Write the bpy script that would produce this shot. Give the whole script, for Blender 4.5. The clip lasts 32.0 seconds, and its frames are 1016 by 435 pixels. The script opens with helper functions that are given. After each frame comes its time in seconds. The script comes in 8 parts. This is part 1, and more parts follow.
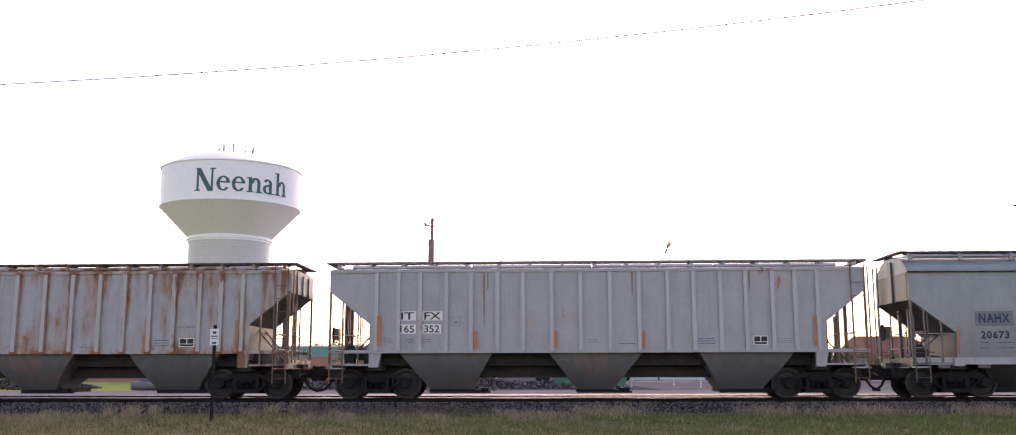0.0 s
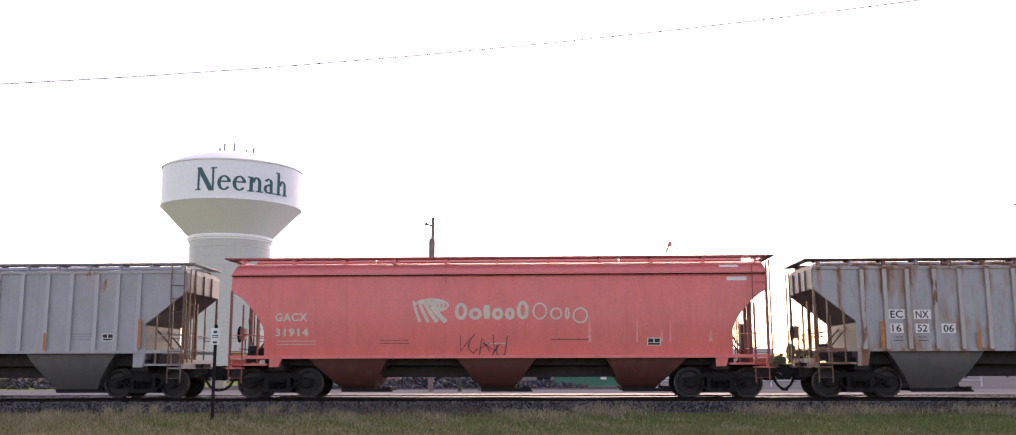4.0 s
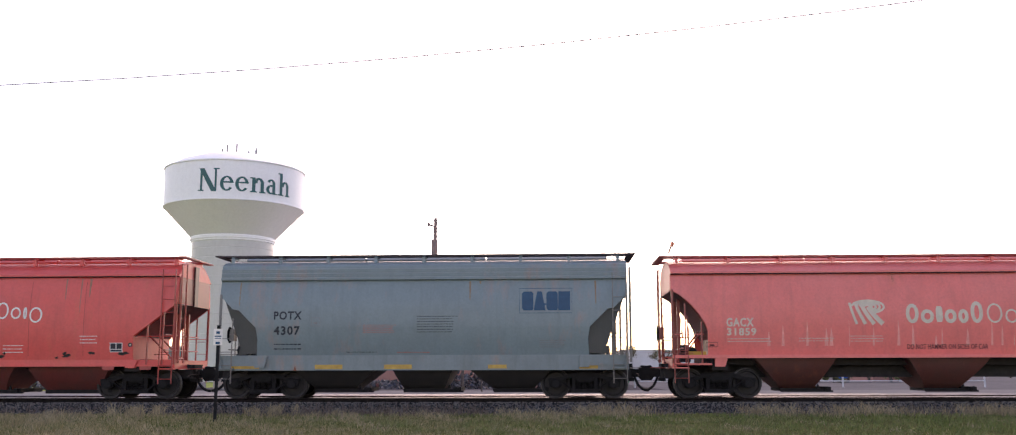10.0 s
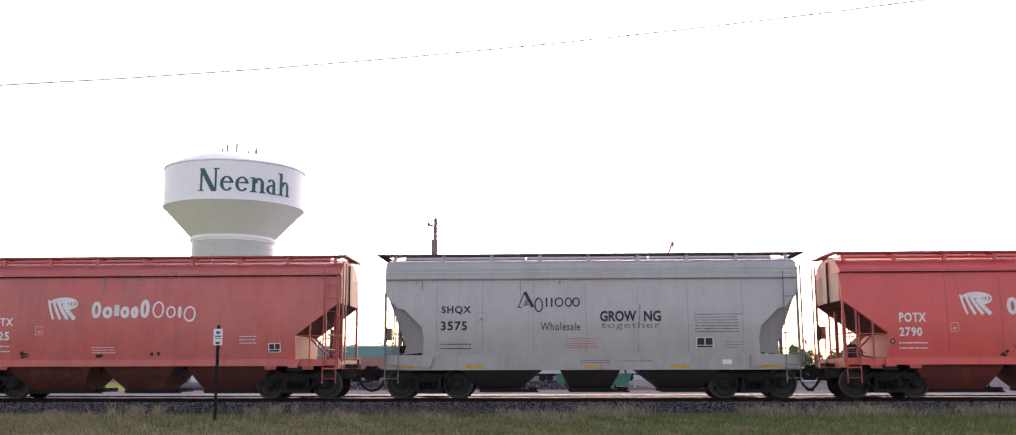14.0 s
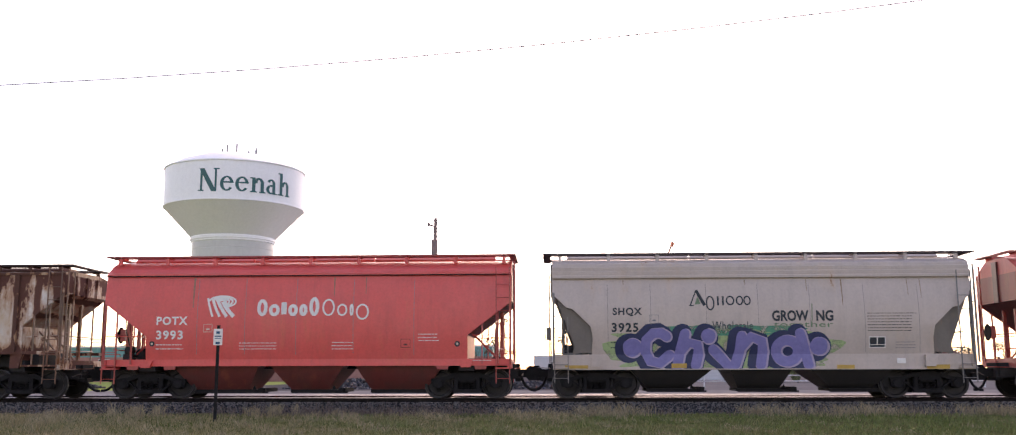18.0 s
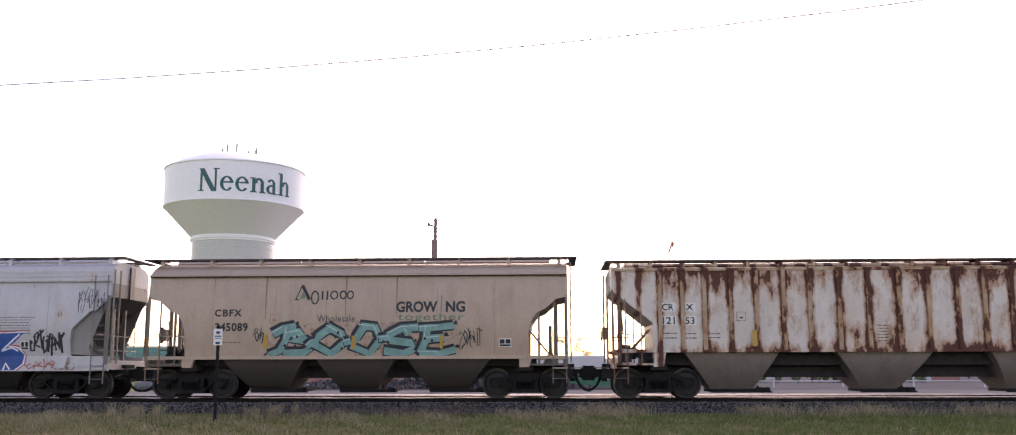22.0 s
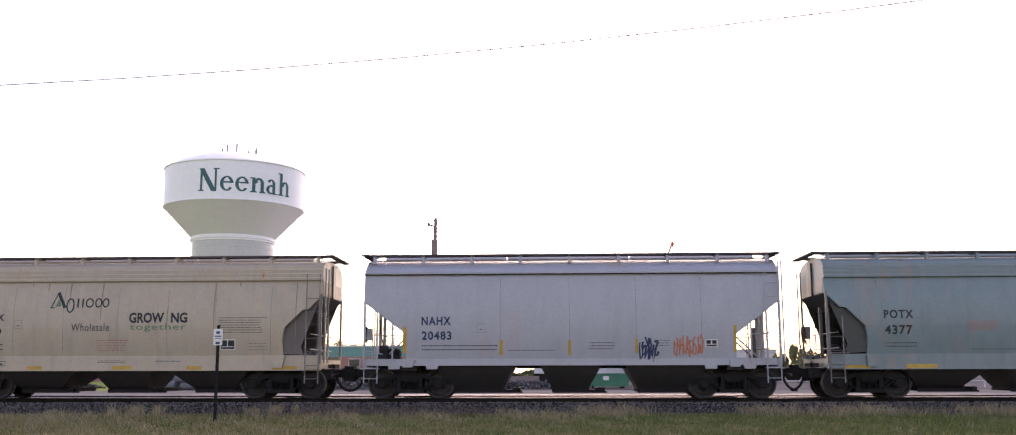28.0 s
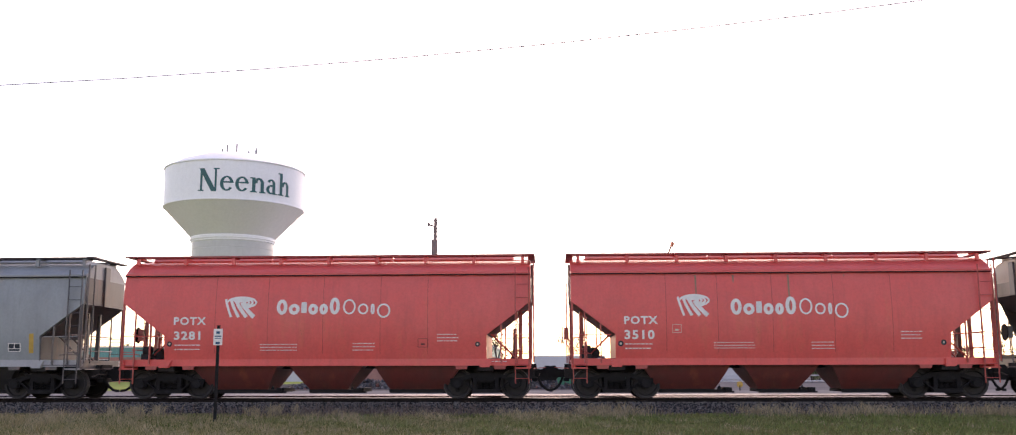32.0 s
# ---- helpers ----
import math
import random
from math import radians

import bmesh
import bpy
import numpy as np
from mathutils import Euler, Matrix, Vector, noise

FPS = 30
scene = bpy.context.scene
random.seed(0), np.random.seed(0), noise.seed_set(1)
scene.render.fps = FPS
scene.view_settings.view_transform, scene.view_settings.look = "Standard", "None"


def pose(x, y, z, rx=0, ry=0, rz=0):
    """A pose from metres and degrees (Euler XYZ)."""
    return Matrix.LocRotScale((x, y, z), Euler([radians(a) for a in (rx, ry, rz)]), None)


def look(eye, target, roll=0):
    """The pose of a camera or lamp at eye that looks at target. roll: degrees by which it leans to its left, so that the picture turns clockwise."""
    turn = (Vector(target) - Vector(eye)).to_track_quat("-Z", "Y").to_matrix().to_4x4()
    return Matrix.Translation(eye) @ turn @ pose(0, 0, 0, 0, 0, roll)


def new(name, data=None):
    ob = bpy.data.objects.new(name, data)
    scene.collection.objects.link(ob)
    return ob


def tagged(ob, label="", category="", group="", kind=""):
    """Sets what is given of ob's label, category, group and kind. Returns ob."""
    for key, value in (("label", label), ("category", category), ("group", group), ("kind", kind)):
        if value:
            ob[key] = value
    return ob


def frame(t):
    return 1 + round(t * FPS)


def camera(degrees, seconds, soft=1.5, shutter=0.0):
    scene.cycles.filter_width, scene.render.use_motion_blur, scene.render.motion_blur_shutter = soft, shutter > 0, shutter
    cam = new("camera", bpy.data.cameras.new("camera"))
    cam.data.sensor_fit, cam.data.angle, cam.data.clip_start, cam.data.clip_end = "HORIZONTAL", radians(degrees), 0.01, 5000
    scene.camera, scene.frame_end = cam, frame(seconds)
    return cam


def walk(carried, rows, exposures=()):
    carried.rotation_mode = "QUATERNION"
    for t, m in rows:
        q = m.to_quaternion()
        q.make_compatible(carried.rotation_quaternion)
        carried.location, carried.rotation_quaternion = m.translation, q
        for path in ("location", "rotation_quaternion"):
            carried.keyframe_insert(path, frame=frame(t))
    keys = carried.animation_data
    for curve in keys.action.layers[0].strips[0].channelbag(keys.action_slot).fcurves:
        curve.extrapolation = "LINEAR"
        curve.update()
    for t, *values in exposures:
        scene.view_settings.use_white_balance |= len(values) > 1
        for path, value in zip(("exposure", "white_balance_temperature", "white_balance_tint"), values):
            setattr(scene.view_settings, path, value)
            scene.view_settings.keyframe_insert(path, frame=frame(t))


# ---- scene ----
EYE = (0.0, 0.0, 1.55)
TURN, TILT, LEAN = 2.5, 8.98, -0.12


def eye_pose(turn, tilt):
    return pose(*EYE, 90 + tilt, 0, turn) @ pose(0, 0, 0, 0, 0, LEAN)


cam = camera(54.62, 32.0, soft=1.05, shutter=0.06)
# seconds, extra turn and tilt in degrees: a small swing of the hand at the start, then still
SWING = [(0, -0.19, 0), (0.5, -0.42, 0), (1.0, -0.75, -0.01), (1.5, -0.82, -0.05), (2.0, -0.61, -0.06), (2.5, -0.42, -0.06),
         (3.0, -0.30, -0.06), (3.5, -0.22, -0.05), (5.5, 0, 0), (32.0, 0, 0)]
walk(cam, [(t, eye_pose(TURN + a, TILT + b)) for t, a, b in SWING], exposures=[(0, 1.3, 8300, 35), (32.0, 1.3, 8300, 35)])

# ---- light ----
SUN_UP, SUN_SIDE = 38.0, 4.0          # degrees above the horizon, degrees from +y towards +x
world = bpy.data.worlds.new("sky")
scene.world = world
world.use_nodes = True
wn = world.node_tree
sky = wn.nodes.new("ShaderNodeTexSky")
sky.sky_type, sky.sun_disc = "NISHITA", False
sky.sun_elevation, sky.sun_rotation = radians(SUN_UP), radians(SUN_SIDE)
sky.dust_density, sky.air_density = 1.0, 1.0
wn.links.new(sky.outputs[0], wn.nodes["Background"].inputs[0])
wn.nodes["Background"].inputs[1].default_value = 0.15
sun = new("sun", bpy.data.lights.new("sun", "SUN"))
sun.data.energy, sun.data.angle, sun.data.color = 0.5, radians(30), (1.0, 0.92, 0.85)
sun_way = Vector((math.sin(radians(SUN_SIDE)), math.cos(radians(SUN_SIDE)), math.tan(radians(SUN_UP))))
sun.matrix_world = look((0, 0, 60), Vector((0, 0, 60)) - sun_way)

# ---- plan ----
NEAR_Y = 31.0            # the cars' side that faces the camera
TRACK_Y = NEAR_Y + 1.55  # centre line of the train's track
TRACK2_Y = TRACK_Y + 4.4
RAIL_Z = 0.755           # top of the rails
CAR_Z = 0.68             # base from which the heights of the cars' bodies count
GAUGE = 0.753            # half the distance between the rails' middles


# ---- materials ----
def nodes_of(name, rough=0.6, metal=0.0):
    m = bpy.data.materials.new(name)
    m.use_nodes = True
    t = m.node_tree
    b = t.nodes["Principled BSDF"]
    b.inputs["Roughness"].default_value, b.inputs["Metallic"].default_value = rough, metal
    return m, t, b


def coords(t, scale=(1, 1, 1), kind="Object"):
    c, mp = t.nodes.new("ShaderNodeTexCoord"), t.nodes.new("ShaderNodeMapping")
    mp.inputs["Scale"].default_value = scale
    t.links.new(c.outputs[kind], mp.inputs[0])
    return mp.outputs[0]


def noise_of(t, vec, scale, detail=4, rough=0.6):
    n = t.nodes.new("ShaderNodeTexNoise")
    n.inputs["Scale"].default_value, n.inputs["Detail"].default_value, n.inputs["Roughness"].default_value = scale, detail, rough
    t.links.new(vec, n.inputs["Vector"])
    return n.outputs["Fac"]


def ramp(t, fac, lo, hi, a=0.0, b=1.0):
    r = t.nodes.new("ShaderNodeMapRange")
    for i, v in zip((1, 2, 3, 4), (lo, hi, a, b)):
        r.inputs[i].default_value = v
    t.links.new(fac, r.inputs[0])
    return r.outputs[0]


def maths(t, op, a, b):
    n = t.nodes.new("ShaderNodeMath")
    n.operation = op
    for i, v in enumerate((a, b)):
        if isinstance(v, (int, float)):
            n.inputs[i].default_value = v
        else:
            t.links.new(v, n.inputs[i])
    return n.outputs[0]


def mix(t, fac, a, b):
    n = t.nodes.new("ShaderNodeMix")
    n.data_type = "RGBA"
    for i, v in ((0, fac), (6, a), (7, b)):
        if isinstance(v, (int, float)):
            n.inputs[i].default_value = v
        elif isinstance(v, tuple):
            n.inputs[i].default_value = (*v, 1)
        else:
            t.links.new(v, n.inputs[i])
    return n.outputs[2]


def bump(t, b, height, strength=0.3, distance=0.02):
    n = t.nodes.new("ShaderNodeBump")
    n.inputs["Strength"].default_value, n.inputs["Distance"].default_value = strength, distance
    t.links.new(height, n.inputs["Height"])
    t.links.new(n.outputs[0], b.inputs["Normal"])


def plain(name, rgb, rough=0.6, metal=0.0, vary=0.25, scale=6.0, gloss=0.5):
    """A surface of one material with a little grain and blotches."""
    m, t, b = nodes_of(name, rough, metal)
    b.inputs["Specular IOR Level"].default_value = gloss
    v = coords(t)
    f = maths(t, "ADD", maths(t, "MULTIPLY", noise_of(t, v, scale), 0.6), maths(t, "MULTIPLY", noise_of(t, v, scale * 9, 3), 0.4))
    dark = tuple(c * (1 - vary) for c in rgb)
    light = tuple(min(1, c * (1 + vary)) for c in rgb)
    t.links.new(mix(t, ramp(t, f, 0.3, 0.7), dark, light), b.inputs["Base Color"])
    bump(t, b, f, 0.15)
    return m


def paint(name, rgb, rust=0.1, streak=0.3, fade=0.25, grime=0.5, rough=0.42, rust_rgb=(0.16, 0.055, 0.022), seed=0.0, seams=0.0, hard=1.0):
    """Weathered paint: faded blotches, run-down streaks, rust that breaks through, dust and grime."""
    m, t, b = nodes_of(name, rough)
    c, mp = t.nodes.new("ShaderNodeTexCoord"), t.nodes.new("ShaderNodeMapping")
    mp.inputs["Location"].default_value = (seed * 7.3, seed, seed * 3.1)
    t.links.new(c.outputs["Object"], mp.inputs[0])
    vec = mp.outputs[0]

    def stretched(sx, sz):
        q = t.nodes.new("ShaderNodeMapping")
        q.inputs["Scale"].default_value = (sx, sx, sz)
        t.links.new(vec, q.inputs[0])
        return q.outputs[0]
    blotch = noise_of(t, stretched(0.5, 0.7), 1.0, 5)
    runs = noise_of(t, stretched(5.0, 0.35), 1.0, 5, 0.65)
    fine = noise_of(t, vec, 14.0, 4)
    dull = tuple(0.55 * v + 0.45 * (sum(rgb) / 3) * 1.05 for v in rgb)
    col = mix(t, maths(t, "MULTIPLY", ramp(t, blotch, 0.35, 0.7), fade), rgb, dull)
    col = mix(t, maths(t, "MULTIPLY", ramp(t, runs, 0.52, 0.75), streak), col, tuple(v * 0.45 + 0.015 for v in rgb))
    col = mix(t, maths(t, "MULTIPLY", ramp(t, fine, 0.42, 0.75), 0.28), col, tuple(v * 0.6 for v in rgb))
    col = mix(t, maths(t, "MULTIPLY", ramp(t, noise_of(t, stretched(2.4, 1.6), 1.0, 5, 0.7), 0.4, 0.7), 0.3), col, tuple(v * 0.78 for v in rgb))
    dirt = maths(t, "MULTIPLY", ramp(t, noise_of(t, stretched(1.6, 0.9), 1.0, 6), 0.45, 0.8), grime * 0.5)
    col = mix(t, dirt, col, (0.07, 0.058, 0.05))
    if rust:
        patch = noise_of(t, stretched(2.6, 1.15 if hard > 0.5 else 0.6) if seams else stretched(2.6, 0.6), 1.0, 9, 0.68 if hard < 0.5 else 0.72)
        spot = noise_of(t, stretched(0.45, 0.5), 1.0, 3)
        total = maths(t, "ADD", patch, maths(t, "MULTIPLY", maths(t, "SUBTRACT", spot, 0.5), 0.6 if seams else 0.9))
        if seams:
            # rust creeps out from the ribs, the roof line and the foot of the side
            sep = t.nodes.new("ShaderNodeSeparateXYZ")
            t.links.new(c.outputs["Object"], sep.inputs[0])
            cube = maths(t, "POWER", maths(t, "ABSOLUTE", sep.outputs[0], 0), 3.0)
            at_rib = maths(t, "PINGPONG", maths(t, "ADD", maths(t, "ADD", maths(t, "MULTIPLY", maths(t, "ABSOLUTE", sep.outputs[0], 0), 1.1094), maths(t, "MULTIPLY", cube, 0.00259)), 0.5), 0.5)
            near_rib = ramp(t, at_rib, 0.06, 0.22, 1.0, 0.0)
            high = ramp(t, sep.outputs[2], 3.1, 4.1, 0.0, 1.0)
            low = ramp(t, sep.outputs[2], 1.55, 1.9, 1.0, 0.0)
            edge = maths(t, "ADD", maths(t, "MULTIPLY", near_rib, 0.75), maths(t, "MULTIPLY", maths(t, "ADD", high, low), 0.5))
            total = maths(t, "ADD", total, maths(t, "MULTIPLY", edge, (0.28 if hard < 0.5 else 0.36) * seams))
            if hard > 0.5:
                # the forward half has rusted more than the rear
                total = maths(t, "ADD", total, ramp(t, sep.outputs[0], -7.0, 7.0, -0.1, 0.03))
                # warm stain spreading from the rust
                stain = maths(t, "MULTIPLY", ramp(t, noise_of(t, stretched(0.9, 0.6), 1.0, 6, 0.65), 0.42, 0.66), ramp(t, sep.outputs[0], -4.0, 4.0, 0.1, 0.75))
                col = mix(t, stain, col, (0.5, 0.3, 0.15))
        lo_ = 0.74 - 0.34 * rust
        core = lo_ + (0.05 * hard if seams else 0.03)
        r = ramp(t, total, core, core + (0.03 + 0.09 * (1 - hard) if seams else 0.06))
        halo = ramp(t, total, lo_ - (0.13 if hard < 0.5 or not seams else 0.12), lo_ + 0.05)
        col = mix(t, maths(t, "MULTIPLY", halo, 0.85 if seams else 0.2), col, ((0.31, 0.16, 0.09) if hard < 0.5 else (0.36, 0.15, 0.06)) if seams else tuple(min(0.6, v * 3.4) for v in rust_rgb))
        rc = mix(t, fine, rust_rgb, tuple(v * 1.9 for v in rust_rgb))
        col = mix(t, maths(t, "MULTIPLY", r, 0.55 + 0.37 * hard), col, rc)
        t.links.new(ramp(t, r, 0, 1, rough, 0.9), b.inputs["Roughness"])
    t.links.new(col, b.inputs["Base Color"])
    bump(t, b, maths(t, "ADD", maths(t, "ADD", maths(t, "MULTIPLY", fine, 0.4), runs), maths(t, "MULTIPLY", blotch, 2.5)), 0.25, 0.012)
    return m


STEEL_DARK = plain("dirty_dark_steel", (0.015, 0.014, 0.0146), 0.85, 0.0, 0.45, gloss=0.2)
UNDER = plain("sooty_underframe", (0.028, 0.0255, 0.026), 0.85, 0.0, 0.4)
WHEEL = plain("brown_wheel_steel", (0.017, 0.0148, 0.0148), 0.6, 0.2, 0.3)
RIM_STEEL = plain("worn_wheel_rim_steel", (0.1, 0.095, 0.092), 0.45, 0.7, 0.25)
RAIL_SIDE = plain("dark_rusted_rail", (0.02, 0.016, 0.015), 0.9, 0.0, 0.5, gloss=0.0)
RAILTOP, _, railtop_bsdf = nodes_of("polished_rail", 0.45, 1.0)
railtop_bsdf.inputs["Base Color"].default_value = (0.2, 0.2, 0.205, 1)
GRATE = plain("galvanised_grating", (0.07, 0.055, 0.055), 0.6, 0.5, 0.3)
WHITE_INK = plain("white_lettering", (0.74, 0.72, 0.68), 0.6, 0, 0.12)
CREAM_INK = plain("faded_cream_lettering", (0.62, 0.54, 0.44), 0.65, 0, 0.15)
BLACK_INK = plain("black_lettering", (0.025, 0.025, 0.03), 0.6, 0, 0.3)
GREY_INK = plain("worn_grey_lettering", (0.2, 0.2, 0.21), 0.65, 0, 0.3)
DARK_INK = plain("dark_slate_lettering", (0.022, 0.03, 0.038), 0.6, 0, 0.25)
SLATE_INK = plain("worn_slate_lettering", (0.06, 0.06, 0.066), 0.65, 0, 0.3)
NAVY_INK = plain("navy_lettering", (0.022, 0.035, 0.09), 0.6, 0, 0.2)
GREEN_INK = plain("faded_green_lettering", (0.13, 0.2, 0.115), 0.6, 0, 0.2)
RED_INK = plain("red_stencil", (0.42, 0.12, 0.1), 0.6, 0, 0.2)
BLUE_INK = plain("blue_stencil", (0.013, 0.07, 0.14), 0.6, 0, 0.2)
YELLOW = plain("yellow_reflector", (0.5, 0.3, 0.055), 0.45, 0, 0.25)
ORANGE = plain("faded_orange_reflector", (0.48, 0.17, 0.06), 0.55, 0, 0.25)


# ---- mesh helpers ----
class Geo:
    """Collects vertices and faces of one mesh."""

    def __init__(self):
        self.v, self.f, self.piece = [], [], []

    def add(self, verts, faces):
        n = len(self.v)
        self.v += [tuple(p) for p in verts]
        self.piece += [self.piece[-1] + 1 if self.piece else 0] * (len(self.v) - n)
        self.f += [tuple(i + n for i in q) for q in faces]
        return self

    def box(self, x0, x1, y0, y1, z0, z1):
        p = [(x, y, z) for z in (z0, z1) for y in (y0, y1) for x in (x0, x1)]
        return self.add(p, [(0, 2, 3, 1), (4, 5, 7, 6), (0, 1, 5, 4), (2, 6, 7, 3), (0, 4, 6, 2), (1, 3, 7, 5)])

    def prism(self, poly, y0, y1):
        """A polygon in x and z, run out from y0 to y1."""
        n = len(poly)
        if sum(a[0] * b[1] - b[0] * a[1] for a, b in zip(poly, poly[1:] + poly[:1])) < 0:
            poly = poly[::-1]
        p = [(x, y0, z) for x, z in poly] + [(x, y1, z) for x, z in poly]
        f = [tuple(range(n)), tuple(range(2 * n - 1, n - 1, -1))]
        f += [(i, n + i, n + (i + 1) % n, (i + 1) % n) for i in range(n)]
        return self.add(p, f)

    def run(self, poly, x0, x1):
        """A polygon in y and z, run out from x0 to x1."""
        n = len(poly)
        if sum(a[0] * b[1] - b[0] * a[1] for a, b in zip(poly, poly[1:] + poly[:1])) > 0:
            poly = poly[::-1]
        p = [(x0, y, z) for y, z in poly] + [(x1, y, z) for y, z in poly]
        f = [tuple(range(n)), tuple(range(2 * n - 1, n - 1, -1))]
        f += [(i, n + i, n + (i + 1) % n, (i + 1) % n) for i in range(n)]
        return self.add(p, f)

    def tube(self, points, r, n=6, close=True):
        """A round bar along points; r may be one radius or one for each point."""
        pts = [Vector(p) for p in points]
        rs = r if isinstance(r, (list, tuple)) else [r] * len(pts)
        vs, fs = [], []
        for i, p in enumerate(pts):
            way = (pts[min(i + 1, len(pts) - 1)] - pts[max(i - 1, 0)]).normalized()
            side = way.cross(Vector((0, 0, 1)) if abs(way.z) < 0.9 else Vector((1, 0, 0))).normalized()
            up = side.cross(way)
            for k in range(n):
                a = 2 * math.pi * k / n
                vs.append(p + (side * math.cos(a) + up * math.sin(a)) * rs[i])
        for i in range(len(pts) - 1):
            fs += [(i * n + k, i * n + (k + 1) % n, (i + 1) * n + (k + 1) % n, (i + 1) * n + k) for k in range(n)]
        if close:
            fs += [tuple(range(n - 1, -1, -1)), tuple(range((len(pts) - 1) * n, len(pts) * n))]
        return self.add(vs, fs)

    def lathe(self, profile, n=24, axis="z", at=(0, 0, 0)):
        """A profile of (radius, height) turned round an axis."""
        vs, fs = [], []
        for r, h in profile:
            for k in range(n):
                a = 2 * math.pi * k / n
                p = (r * math.cos(a), r * math.sin(a), h)
                if axis == "y":
                    p = (p[0], h, -p[1])
                elif axis == "x":
                    p = (h, p[0], p[1])
                vs.append((p[0] + at[0], p[1] + at[1], p[2] + at[2]))
        m = len(profile)
        for i in range(m - 1):
            fs += [(i * n + k, i * n + (k + 1) % n, (i + 1) * n + (k + 1) % n, (i + 1) * n + k) for k in range(n)]
        if profile[0][0] > 0:
            fs.append(tuple(range(n - 1, -1, -1)))
        if profile[-1][0] > 0:
            fs.append(tuple(range((m - 1) * n, m * n)))
        return self.add(vs, fs)

    def mesh(self, name, material, smooth=False):
        me = bpy.data.meshes.new(name)
        me.from_pydata(self.v, [], self.f)
        me.materials.append(material)
        if smooth:
            me.polygons.foreach_set("use_smooth", [True] * len(me.polygons))
            me.set_sharp_from_angle(angle=radians(40))
        me.update()
        return me


def thing(name, label, category, group="", at=(0, 0, 0)):
    ob = new(name)
    ob.location = at
    ob.empty_display_size = 0.3
    return tagged(ob, label, category, group)


def part(name, geo, material, parent, label="", smooth=False, at=None):
    """Links one mesh as a part of a thing or of a part."""
    me = geo if isinstance(geo, bpy.types.Mesh) else geo.mesh(name, material, smooth)
    ob = new(name, me)
    ob.parent = parent
    if at is not None:
        ob.location = at
    if label:
        ob["label"] = label
    return ob


def solid(name, geo, material, label, category, group="", kind="", smooth=False):
    return tagged(new(name, geo.mesh(name, material, smooth)), label, category, group, kind)

# ---- ground, tracks and distance ----
GRASS, gt, gb = nodes_of("mown_grass_ground", 0.95)
gv = coords(gt)
g1, g2, g3 = noise_of(gt, gv, 0.35, 5), noise_of(gt, gv, 3.0, 5), noise_of(gt, gv, 40, 3)
gcol = mix(gt, ramp(gt, g1, 0.35, 0.65), (0.085, 0.105, 0.03), (0.18, 0.155, 0.075))
gcol = mix(gt, ramp(gt, g2, 0.4, 0.7), gcol, (0.05, 0.072, 0.018))
gcol = mix(gt, ramp(gt, g3, 0.5, 0.8), gcol, (0.085, 0.068, 0.04))
gt.links.new(gcol, gb.inputs["Base Color"])
gb.inputs["Specular IOR Level"].default_value = 0.0
bump(gt, gb, maths(gt, "ADD", g2, g3), 0.5, 0.05)
GRAVEL, bt, bb = nodes_of("grey_ballast", 0.9)
bv = coords(bt)
vor = bt.nodes.new("ShaderNodeTexVoronoi")
vor.inputs["Scale"].default_value = 18
bt.links.new(bv, vor.inputs["Vector"])
bcol = mix(bt, noise_of(bt, bv, 2.0), (0.055, 0.052, 0.054), (0.1, 0.096, 0.098))
bcol = mix(bt, ramp(bt, vor.outputs["Distance"], 0.0, 0.6), bcol, (0.026, 0.025, 0.026))
bt.links.new(bcol, bb.inputs["Base Color"])
bb.inputs["Specular IOR Level"].default_value = 0.0
bump(bt, bb, vor.outputs["Distance"], 0.8, 0.05)
CONCRETE = plain("pale_dusty_concrete", (0.185, 0.18, 0.174), 0.85, 0, 0.2, 0.5, gloss=0.0)
WOOD = plain("creosoted_wood", (0.11, 0.07, 0.058), 0.85, 0, 0.35, 3)
TIE_WOOD = plain("blackened_tie_wood", (0.04, 0.034, 0.031), 0.95, 0, 0.35, 3, gloss=0.0)


def land(y):
    """Height of the ground across the track."""
    stops = ((-3000, 0.0), (20, 0.0), (24, 0.06), (28.2, 0.33), (29.6, 0.38), (42, 0.36), (60, 0.3), (4000, 0.3))
    return float(np.interp(y, [s[0] for s in stops], [s[1] for s in stops]))


ys = [-3000, -500, -60, 0, 10, 16, 20, 22, 24, 25, 26, 27, 28.2, 29.6, 34, 42, 60, 120, 400, 1000, 4000]
xs = [-4000, -1000, -300, -120, -60, -40, -30, -20, -10, 0, 10, 20, 30, 40, 60, 120, 300, 1000, 4000]
gg = Geo()
gg.add([(x, y, land(y)) for y in ys for x in xs],
       [(j * len(xs) + i, j * len(xs) + i + 1, (j + 1) * len(xs) + i + 1, (j + 1) * len(xs) + i) for j in range(len(ys) - 1) for i in range(len(xs) - 1)])
solid("ground", gg, GRASS, "rough grass and dirt ground reaching to the horizon", "ground", kind="structure", smooth=True)

bed = Geo()
bed.run([(29.4, 0.34), (30.5, 0.53), (31.3, 0.62), (34.0, 0.62), (35.0, 0.575), (36.0, 0.62), (38.2, 0.62), (40.0, 0.45), (50.0, 0.4), (57.0, 0.3)], -320, 320)
solid("ballast", bed, GRAVEL, "dark grey crushed stone ballast under the tracks", "ballast", kind="structure")


